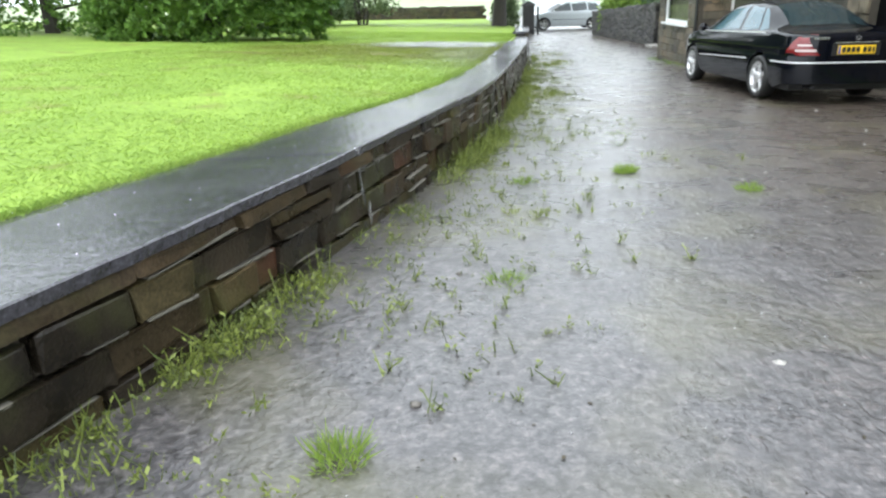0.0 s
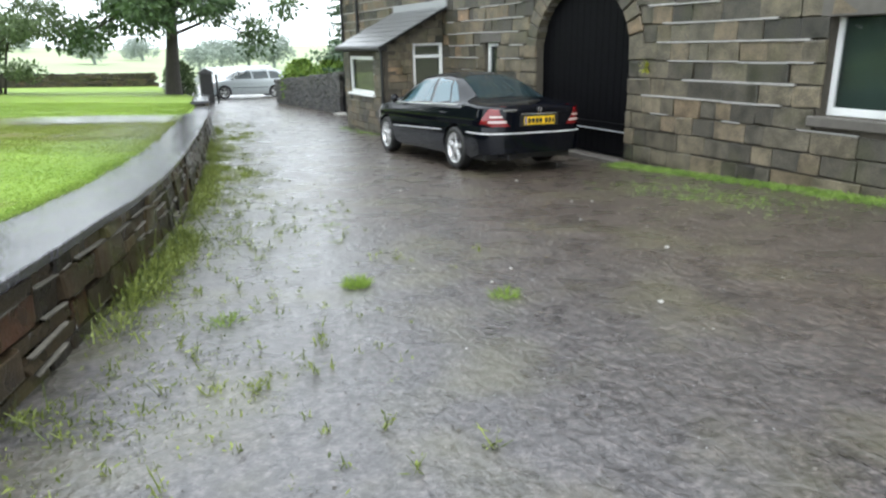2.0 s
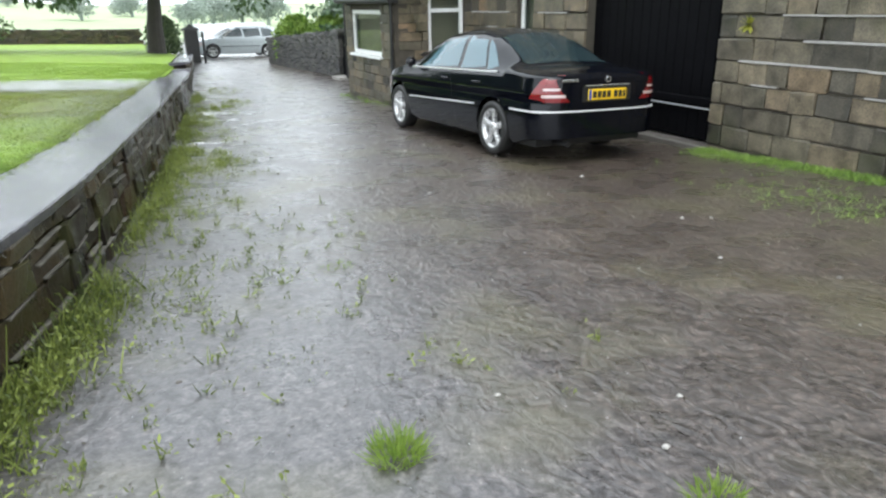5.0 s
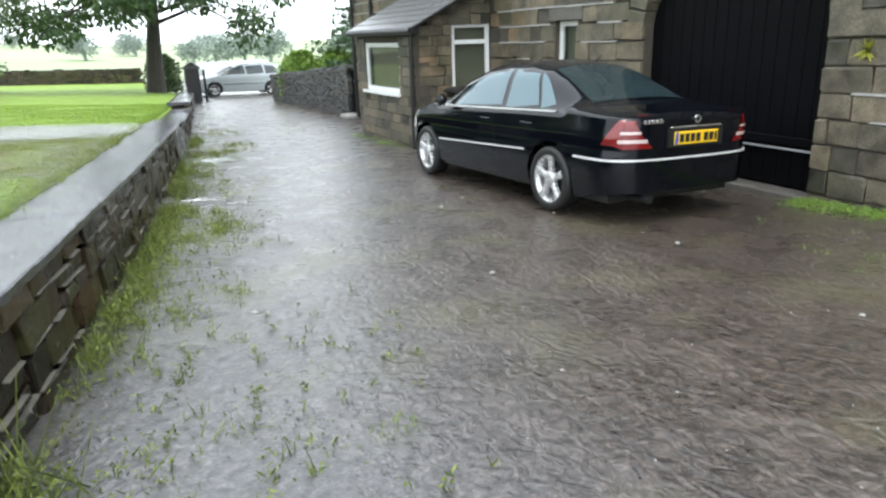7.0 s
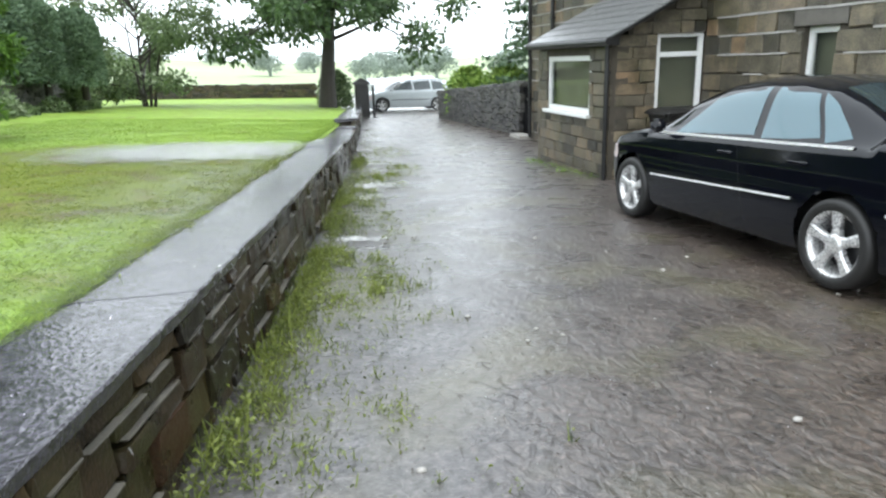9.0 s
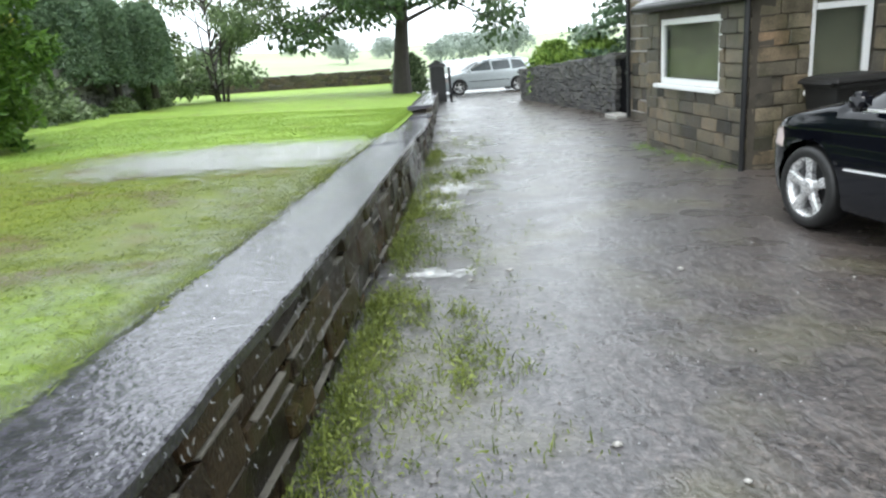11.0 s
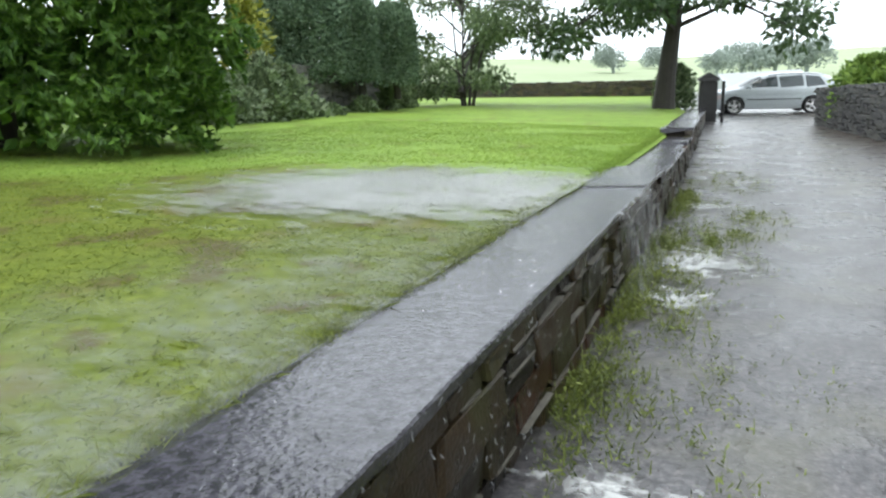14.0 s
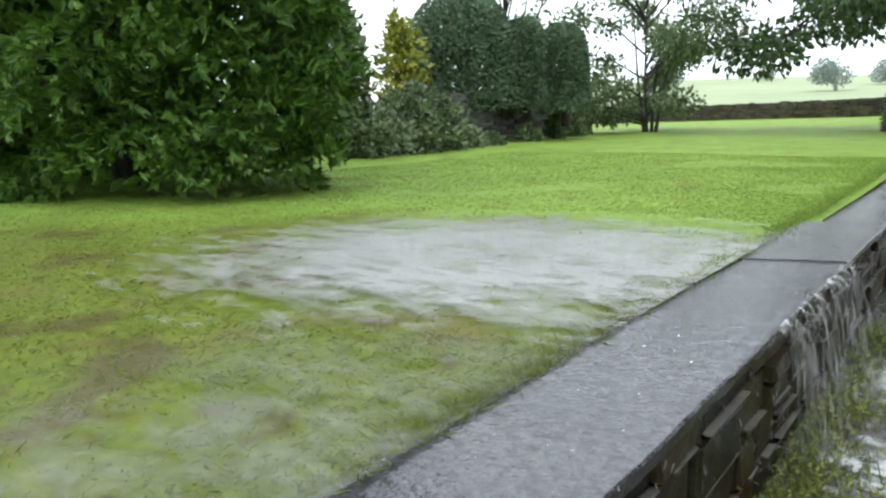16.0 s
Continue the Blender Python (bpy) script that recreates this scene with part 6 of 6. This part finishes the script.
for k, (a, b, reach, strength, lab) in enumerate(((14.9, 16.3, 0.20, 2, "white sheet of rainwater pouring over the coping"), (3.68, 3.75, 0.10, 1, "thin spout of rainwater from the coping"), (18.2, 18.5, 0.1, 1, "small run of rainwater down the wall"))):
    v, f = spill(a, b, reach, 70 + k, strength)
    if f:
        tagged(raw("water_spill", v, f, M_FOAM, smooth=True), lab, "water", group="water over the wall", kind="stuff")


def wall_glints():
    """Pale specks that stand in for glints of water running down the wall."""
    rr = random.Random(83)
    verts, faces = [], []
    for _ in range(380):
        y = rr.choice((rr.uniform(9.2, 14.2), rr.gauss(11.6, 0.6), rr.gauss(13.0, 0.4), rr.gauss(9.9, 0.3), rr.uniform(14.3, 17.6)))
        if rr.random() < 0.06:
            y = rr.uniform(3.0, 9.0)
        lane = road_z(edge_x(y), y) + 0.01
        top = lane + (coping_z(y) - lane) * rr.random() ** 0.8
        end = max(lane, top - rr.uniform(0.006, 0.03))
        w, n = rr.uniform(0.001, 0.0028), 2
        k0 = len(verts)
        for k in range(n + 1):
            t = k / n
            yy = y + rr.gauss(0, 0.0012)
            x = edge_x(yy) + 0.008 + 0.012 * rr.random()
            ww = w * (0.3 + rr.random())
            z = top + (end - top) * t
            verts.extend(((x, yy - ww, z), (x + 0.004, yy, z), (x, yy + ww, z)))
        for k in range(n):
            v = k0 + 3 * k
            faces.extend(((v, v + 1, v + 4, v + 3), (v + 1, v + 2, v + 5, v + 4)))
    tagged(raw("water_glints", verts, faces, M_GLINT, smooth=True), "pale specks set as glints of running rainwater on the garden wall", "water", kind="stuff")


wall_glints()


def foam_patch(x, y, rx, ry, turn, seed):
    """Churned water, uneven in height, thinning out to its rim."""
    rr = random.Random(seed)
    c, s = math.cos(radians(turn)), math.sin(radians(turn))
    verts, faces = [], []
    n = 18
    for j in range(n + 1):
        for i in range(n + 1):
            px, py = rx * 1.5 * (2 * i / n - 1), ry * 1.5 * (2 * j / n - 1)
            X, Y = x + px * c - py * s, y + px * s + py * c
            verts.append((X, Y, road_z(X, Y) + lump(X, Y, 0.9, 0.012) + lump(X, Y, 2.5, 0.02) + 0.012 + rr.uniform(0, 0.016)))
    for j in range(n):
        for i in range(n):
            v = j * (n + 1) + i
            faces.append((v, v + 1, v + n + 2, v + n + 1))
    tagged(raw("foam", verts, faces, M_CHURN, smooth=True), "white churned water on the lane", "water", group="foam on the lane")


for k, (x, y, rx, ry, t) in enumerate(((2.75, 16.1, 0.45, 0.65, 10), (2.5, 15.2, 0.4, 0.35, 20), (2.15, 12.85, 0.45, 0.12, -12), (3.1, 18.6, 0.35, 0.25, 0), (3.9, 23.5, 0.5, 0.35, 10), (4.2, 25.5, 0.4, 0.4, 0))):
    foam_patch(x, y, rx, ry, t, 5 + k)

def splashes(name, count, where, label):
    """Small crowns thrown up by the rain."""
    rr = random.Random(len(name))
    verts, faces = [], []
    for _ in range(count):
        x, y, z = where(rr)
        h, w, a = rr.uniform(0.002, 0.006), rr.uniform(0.0012, 0.0035), rr.uniform(0, 3.14)
        dx, dy = math.cos(a) * w, math.sin(a) * w
        k = len(verts)
        verts.extend(((x - dx, y - dy, z), (x + dx, y + dy, z), (x + dx * 1.6, y + dy * 1.6, z + h), (x - dx * 1.6, y - dy * 1.6, z + h), (x - dy, y + dx, z), (x + dy, y - dx, z), (x, y, z + h * 1.2)))
        faces.extend(((k, k + 1, k + 2, k + 3), (k + 4, k + 5, k + 6)))
    tagged(raw(name, verts, faces, M_SPLASH), label, "water", kind="stuff")


def on_road(rr):
    y = rr.uniform(0.8, 19)
    x = edge_x(y) + 0.15 + rr.random() * (7.2 - edge_x(y))
    return x, y, road_z(x, y) + lump(x, y, 0.9, 0.012) + lump(x, y, 2.5, 0.02)


def on_cap(rr):
    y = rr.uniform(1.0, 20)
    t = rr.random()
    return edge_x(y) * t + back_x(y) * (1 - t), y, coping_z(y) + 0.002


splashes("lane_splashes", 1100, on_road, "tiny rain splashes on the flooded lane")
splashes("coping_splashes", 120, on_cap, "tiny rain splashes on the wet coping")

def debris():
    """Leaf scraps and grit lying in the water film."""
    rr = random.Random(12)
    verts, faces = [], []
    for _ in range(3200):
        x, y, z = on_road(rr)
        r = rr.uniform(0.004, 0.013)
        a = rr.uniform(0, 6.283)
        dx, dy = math.cos(a) * r, math.sin(a) * r
        w = rr.uniform(0.25, 0.6)
        k = len(verts)
        verts.extend(((x - dx, y - dy, z + 0.003), (x + dy * w, y - dx * w, z + 0.006), (x + dx, y + dy, z + 0.003), (x - dy * w, y + dx * w, z + 0.005)))
        faces.append((k, k + 1, k + 2, k + 3))
    tagged(raw("lane_debris", verts, faces, M_DEBRIS), "dark leaf scraps and grit scattered on the wet lane", "debris", kind="stuff")


debris()

# gate post with pointed cap, iron post beside it
bm = bmesh.new()
gx, gy = 5.02, 34.0
gz = lawn_z(gx, gy)
vs0 = box(bm, gx - 0.26, gx + 0.26, gy - 0.24, gy + 0.24, gz - 0.4, gz + 0.95)
bevelled(bm, 0.03, 2)
post = part("gate_post", bm, M_DARKSTONE)
tagged(post, "squat dark stone gate post with a domed cap", "gate post")
bm = bmesh.new()
ring = [bm.verts.new((gx + sx * 0.31, gy + sy * 0.29, gz + 0.95)) for sx, sy in ((-1, -1), (1, -1), (1, 1), (-1, 1))]
ring2 = [bm.verts.new((gx + sx * 0.29, gy + sy * 0.27, gz + 1.04)) for sx, sy in ((-1, -1), (1, -1), (1, 1), (-1, 1))]
tipv = bm.verts.new((gx, gy, gz + 1.22))
bm.faces.new(ring[::-1])
for i in range(4):
    bm.faces.new((ring[i], ring[(i + 1) % 4], ring2[(i + 1) % 4], ring2[i]))
    bm.faces.new((ring2[i], ring2[(i + 1) % 4], tipv))
part("cap", bm, M_DARKSTONE, post)
bm = bmesh.new()
cyl(bm, (5.42, 33.6, -0.6), (5.42, 33.6, 0.75), 0.05, seg=8)
iron_post = part("iron_post", bm, M_IRON)
tagged(iron_post, "thin black iron gate post", "gate post")

# dark boarded gate at the house's end
gate = part("gate", boxes((7.86, 7.92, 22.75, 23.45, -0.42, 0.86)), M_BLACKWOOD)
tagged(gate, "dark boarded side gate beside the house", "gate")
for i in range(6):
    part("board", bevelled(boxes((7.835, 7.858, 22.755 + i * 0.116, 22.755 + i * 0.116 + 0.108, -0.36, 0.84)), 0.004), M_BLACKWOOD, gate)
step = part("doorstep", bevelled(boxes((7.45, 7.83, 22.7, 23.4, -0.6, -0.29)), 0.01), M_CONCRETE)
tagged(step, "pale worn stone step at the gate", "step")

# wheelie bin between the car's nose and the porch
def wheelie_bin(x, y, turn):
    b = empty("wheelie_bin", Matrix.Translation((x, y, road_z(x, y) - 0.005)) @ pose(0, 0, 0, 0, 0, turn))
    tagged(b, "black plastic wheelie bin, lid closed, standing by the porch", "bin")
    bm = bmesh.new()
    rings = []
    for z, hx, hy in ((0.04, 0.20, 0.24), (0.10, 0.21, 0.25), (0.93, 0.27, 0.33), (0.935, 0.29, 0.35), (0.985, 0.29, 0.35)):
        rings.append([bm.verts.new((sx * hx, sy * hy, z)) for sx, sy in ((-1, -1), (1, -1), (1, 1), (-1, 1))])
    for p, q in zip(rings, rings[1:]):
        for i in range(4):
            bm.faces.new((p[i], p[(i + 1) % 4], q[(i + 1) % 4], q[i]))
    bm.faces.new(rings[0][::-1])
    bm.faces.new(rings[-1])
    part("body", bevelled(bm, 0.012, 2), M_TRIM, b, smooth=False)
    bm = bmesh.new()
    rings = []
    for z, g in ((0.99, 0.0), (1.015, 0.0), (1.045, 0.05), (1.06, 0.12)):
        rings.append([bm.verts.new((sx * (0.30 - g), sy * (0.37 - g), z)) for sx, sy in ((-1, -1), (1, -1), (1, 1), (-1, 1))])
    for p, q in zip(rings, rings[1:]):
        for i in range(4):
            bm.faces.new((p[i], p[(i + 1) % 4], q[(i + 1) % 4], q[i]))
    bm.faces.new(rings[0][::-1])
    bm.faces.new(rings[-1])
    part("lid", bevelled(bm, 0.008), M_TRIM, b, "wet black lid")
    bm = bmesh.new()
    cyl(bm, (-0.26, 0.40, 0.99), (0.26, 0.40, 0.99), 0.016, seg=8)
    for sx in (-0.2, 0.2):
        cyl(bm, (sx, 0.34, 0.96), (sx, 0.40, 0.99), 0.014, seg=6)
    part("handle", bm, M_TRIM, b)
    for sx in (-1, 1):
        part("wheel", lathe([(-0.025, 0.02), (-0.025, 0.09), (0.025, 0.09), (0.025, 0.02)], 16), M_RUBBER, b, smooth=True).matrix_basis = Matrix.Translation((sx * 0.24, 0.24, 0.095))


wheelie_bin(6.93, 15.0, 90)

# fern rooted in the house wall
rrf = random.Random(8)
vv, ff = [], []
for _ in range(46):
    a = rrf.uniform(-1.2, 1.2)
    L = rrf.uniform(0.06, 0.17)
    d = Vector((-rrf.uniform(0.3, 0.8), math.sin(a), rrf.uniform(-0.9, 0.9))).normalized() * L
    s = Vector((0, 0, 1)).cross(d).normalized() * 0.014
    k = len(vv)
    vv.extend(((0, 0, 0), tuple(d * 0.5 + s), tuple(d), tuple(d * 0.5 - s)))
    ff.append((k, k + 1, k + 2, k + 3))
fern = raw("fern", vv, ff, M_GOLD)
fern.matrix_basis = Matrix.Translation((7.475, 8.88, 1.47))
tagged(fern, "small yellow-green fern rooted in the house wall", "plant")

# yellow line slung from the house to the conifer
bm = bmesh.new()
pts = []
pa, pb = Vector((7.52, 11.9, 3.22)), Vector((-2.6, 17.6, 3.6))
for i in range(25):
    t = i / 24
    p = pa.lerp(pb, t)
    p.z -= 4 * 0.35 * t * (1 - t)
    pts.append(p)
limb(bm, pts, 0.008, 0.008, 6)
tagged(part("washing_line", bm, M_CABLE), "thin yellow line slung from house wall to conifer", "line")

# litter of leaves and pale stones on the lane
rrl = random.Random(91)
for i in range(46):
    y = rrl.uniform(0.8, 13)
    x = rrl.uniform(edge_x(y) + 0.3, min(6.8, edge_x(y) + 4.5))
    r = rrl.uniform(0.010, 0.022)
    bm = bmesh.new()
    bmesh.ops.create_icosphere(bm, subdivisions=1, radius=r)
    for v in bm.verts:
        v.co = Vector((v.co.x * rrl.uniform(0.9, 1.5), v.co.y, v.co.z * 0.6)) * rrl.uniform(0.85, 1.15)
    st = part("pebble", bm, M_CONCRETE if i % 3 else M_SILL, smooth=True)
    st.matrix_basis = Matrix.Translation((x, y, road_z(x, y) + r * 0.3))
    tagged(st, "small pale stone lying on the lane", "stone", group="loose stones on the lane")


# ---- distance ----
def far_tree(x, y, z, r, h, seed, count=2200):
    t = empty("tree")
    tagged(t, "tree far across the fields, paled with painted rain haze", "tree", group="distant trees")
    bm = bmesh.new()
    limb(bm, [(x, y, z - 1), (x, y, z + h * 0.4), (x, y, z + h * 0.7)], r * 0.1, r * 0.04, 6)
    # The trunk takes the same haze-pale colour as the leaves.
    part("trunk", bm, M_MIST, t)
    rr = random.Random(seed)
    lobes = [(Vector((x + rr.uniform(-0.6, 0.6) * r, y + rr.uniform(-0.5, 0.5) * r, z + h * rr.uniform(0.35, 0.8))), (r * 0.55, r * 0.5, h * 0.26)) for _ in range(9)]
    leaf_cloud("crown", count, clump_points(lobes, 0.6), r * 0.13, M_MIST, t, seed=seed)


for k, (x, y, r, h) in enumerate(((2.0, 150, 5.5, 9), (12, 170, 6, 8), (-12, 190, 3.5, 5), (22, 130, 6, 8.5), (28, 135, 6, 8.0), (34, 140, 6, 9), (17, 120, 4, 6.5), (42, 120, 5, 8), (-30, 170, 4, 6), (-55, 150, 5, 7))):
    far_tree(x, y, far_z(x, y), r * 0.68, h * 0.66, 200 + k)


def barn(x, y, z, w, d, h, turn):
    b = empty("barn", Matrix.Translation((x, y, z)) @ pose(0, 0, 0, 0, 0, turn))
    tagged(b, "stone barn roof beyond the parked car, painted pale as in mist", "barn")
    part("wall", boxes((-w / 2, w / 2, -d / 2, d / 2, -1, h)), M_MISTDRY, b)
    bm = bmesh.new()
    e = 0.3
    vs = [bm.verts.new(c) for c in ((-w / 2 - e, -d / 2 - e, h - 0.1), (w / 2 + e, -d / 2 - e, h - 0.1), (w / 2 + e, 0, h + d * 0.33), (-w / 2 - e, 0, h + d * 0.33), (-w / 2 - e, d / 2 + e, h - 0.1), (w / 2 + e, d / 2 + e, h - 0.1))]
    for f in ((0, 1, 2, 3), (3, 2, 5, 4), (0, 3, 4), (1, 5, 2), (0, 4, 5, 1)):
        bm.faces.new([vs[i] for i in f])
    part("roof", bm, M_MISTROOF, b)
    part("door", boxes((-1.2, 1.2, -d / 2 - 0.05, -d / 2 - 0.005, -1, h * 0.75)), M_MISTDRY, b)


barn(17.5, 92, -4.2, 9, 6, 1.9, 20)

# ---- facing stones of house, porch and garden wall ----
rnd = random.Random(3)
verts, faces = [], []
near = 0
k = -3
while COURSE0 + k * COURSE < 5.9:
    z0 = COURSE0 + k * COURSE
    zc = z0 + COURSE / 2
    blocked = [(o[0], o[1]) for o in OPEN if o[2] - 0.05 < zc < o[3] + 0.02]
    if zc < ARCH_SPRING + ARCH_RISE + 0.3:
        h = min(arch_half(z0 + 0.02, 0.29), arch_half(z0 + COURSE - 0.02, 0.29) + 0.12) if zc > ARCH_SPRING else ARCH_W
        if h > 0:
            blocked.append((ARCH_U - h, ARCH_U + h))
    if 0.8 < zc < 0.98:
        blocked.append((-1.86, -0.82))
    if 1.86 < zc < 2.06:
        blocked.append((5.98, 6.78))
    if zc < 2.7:
        blocked.append((8.52, 11.22))
    u = -3.0
    while u < HOUSE_LEN:
        e = min(u + rnd.uniform(0.22, 0.62), HOUSE_LEN)
        inside = [q for q in blocked if q[0] - 1e-6 <= u < q[1] - 1e-6]
        if inside:
            u = max(q[1] for q in inside)
            continue
        ahead = [q[0] for q in blocked if u < q[0] < e + 0.12]
        if ahead:
            e = min(ahead)
        if e - u > 0.03:
            gap = 0.012
            m = pose(0.05 + rnd.uniform(-0.016, 0.010), (u + e) / 2, zc, rnd.uniform(-0.9, 0.9), rnd.uniform(-1.6, 1.6), rnd.uniform(-1, 1))
            size = (0.11, e - u - gap, COURSE - gap - rnd.uniform(0, 0.012))
            me = rnd.choice(UNIT_HOUSE)
            if near < 300 and -3 < u < 8.7 and z0 < 3.0:
                place_block(me, wall_face, m, size)
                near += 1
            else:
                add_block(verts, faces, me, m, size)
        u = e
    k += 1
tagged(raw("stonework", verts, faces, M_HOUSE_FAR, wall_face), kind="stuff")

# porch blocks: road face, end face, and the corner
COURSE_P = 0.165
for face in ("road", "end"):
    k = -4
    while True:
        z0 = -0.1 + k * COURSE_P
        zc = z0 + COURSE_P / 2
        if face == "road":
            if z0 + COURSE_P > PE - 0.05:
                break
            a0, a1 = PU0, PU1
            blocked = [(PW[0], PW[1])] if PW[2] - 0.07 < zc < PW[3] + 0.05 else []
        else:
            if z0 > PT:
                break
            a0 = PX + 0.11 if zc < PE - 0.06 else PX + (zc + 0.1 - PE) / (PT - PE) * -PX
            a1 = 0.0
            blocked = [(DWX0, DWX1)] if 0.62 < zc < 1.95 else []
        u = a0
        while u < a1 - 0.02:
            e = min(u + rnd.uniform(0.2, 0.5), a1)
            inside = [q for q in blocked if q[0] - 1e-6 <= u < q[1] - 1e-6]
            if inside:
                u = max(q[1] for q in inside)
                continue
            ahead = [q[0] for q in blocked if u < q[0] < e + 0.08]
            if ahead:
                e = min(ahead)
            size = (0.11, e - u - 0.01, COURSE_P - 0.01)
            if face == "road":
                m = pose(PX + 0.05 + rnd.uniform(-0.008, 0.006), (u + e) / 2, zc, rnd.uniform(-0.8, 0.8), 0, rnd.uniform(-1, 1))
            else:
                m = pose((u + e) / 2, PU0 + 0.05 + rnd.uniform(-0.006, 0.006), zc, 0, rnd.uniform(-0.8, 0.8), 90 + rnd.uniform(-1, 1))
            if e - u > 0.03:
                place_block(rnd.choice(UNIT_HOUSE), porch_wall, m, size)
            u = e
        k += 1

# garden wall stones, course by course, with smears of old lime in the joints
UNIT_WALL = block_meshes("stone", M_WALL, 8, 0.085)
UNIT_WALL_FAR = block_meshes("stone_far", M_WALL_FAR, 4, 0.085)
verts, faces = [], []
lime_v, lime_f = [], []
near = 0
shares = (0.25, 0.30, 0.29, 0.16)


def wall_stone(y, ln, lo, hi):
    """One stone of the road face between two shares of the wall's height."""
    global near
    ym = y + ln / 2
    turn, tilt = wall_frame(ym)
    x = edge_x(ym)
    bottom, top = road_z(x, ym) - 0.06, coping_z(ym) - 0.05
    z0, z1 = bottom + (top - bottom) * lo, bottom + (top - bottom) * hi
    flat = math.cos(radians(turn))
    m = Matrix.Translation((x - 0.075 + rnd.uniform(-0.020, 0.014), ym, (z0 + z1) / 2)) @ pose(0, 0, 0, tilt + rnd.uniform(-1.5, 1.5), rnd.uniform(-2.5, 2.5), turn + rnd.uniform(-2, 2))
    size = (0.13, ln / flat - 0.012, z1 - z0 - 0.010 - rnd.uniform(0, 0.016))
    if near < 300 and 0.6 < ym < 15.5:
        place_block(rnd.choice(UNIT_WALL), garden_wall, m, size)
        near += 1
    else:
        add_block(verts, faces, rnd.choice(UNIT_WALL_FAR), m, size)
    if 0.4 < ym < 20 and lo > 0.1 and rnd.random() < 0.78:
        a = rnd.uniform(0.5, 1.1) * ln
        lm = Matrix.Translation((x - 0.012 + rnd.uniform(-0.008, 0.004), ym + rnd.uniform(-0.3, 0.3) * (ln - a), z0 + rnd.uniform(-0.008, 0.012))) @ pose(0, 0, 0, tilt + rnd.uniform(-3, 3), 0, turn)
        add_block(lime_v, lime_f, rnd.choice(UNIT_PLAIN), lm, (0.03, a, rnd.uniform(0.004, 0.012)))


for c in range(4):
    y = -6.0 + rnd.uniform(0, 0.3)
    lo, hi = sum(shares[:c]), sum(shares[:c + 1])
    while y < 33.5:
        ln = rnd.uniform(0.20, 0.58)
        if c in (1, 2) and rnd.random() < 0.16:
            cut = lo + (hi - lo) * rnd.uniform(0.4, 0.6)
            wall_stone(y, ln, lo, cut)
            wall_stone(y, ln, cut, hi)
        else:
            wall_stone(y, ln, lo, hi)
        y += ln
tagged(raw("stonework", verts, faces, M_WALL_FAR, garden_wall), kind="stuff")
tagged(raw("pointing", lime_v, lime_f, M_LIME, garden_wall), "ragged grey lime pointing", kind="stuff")
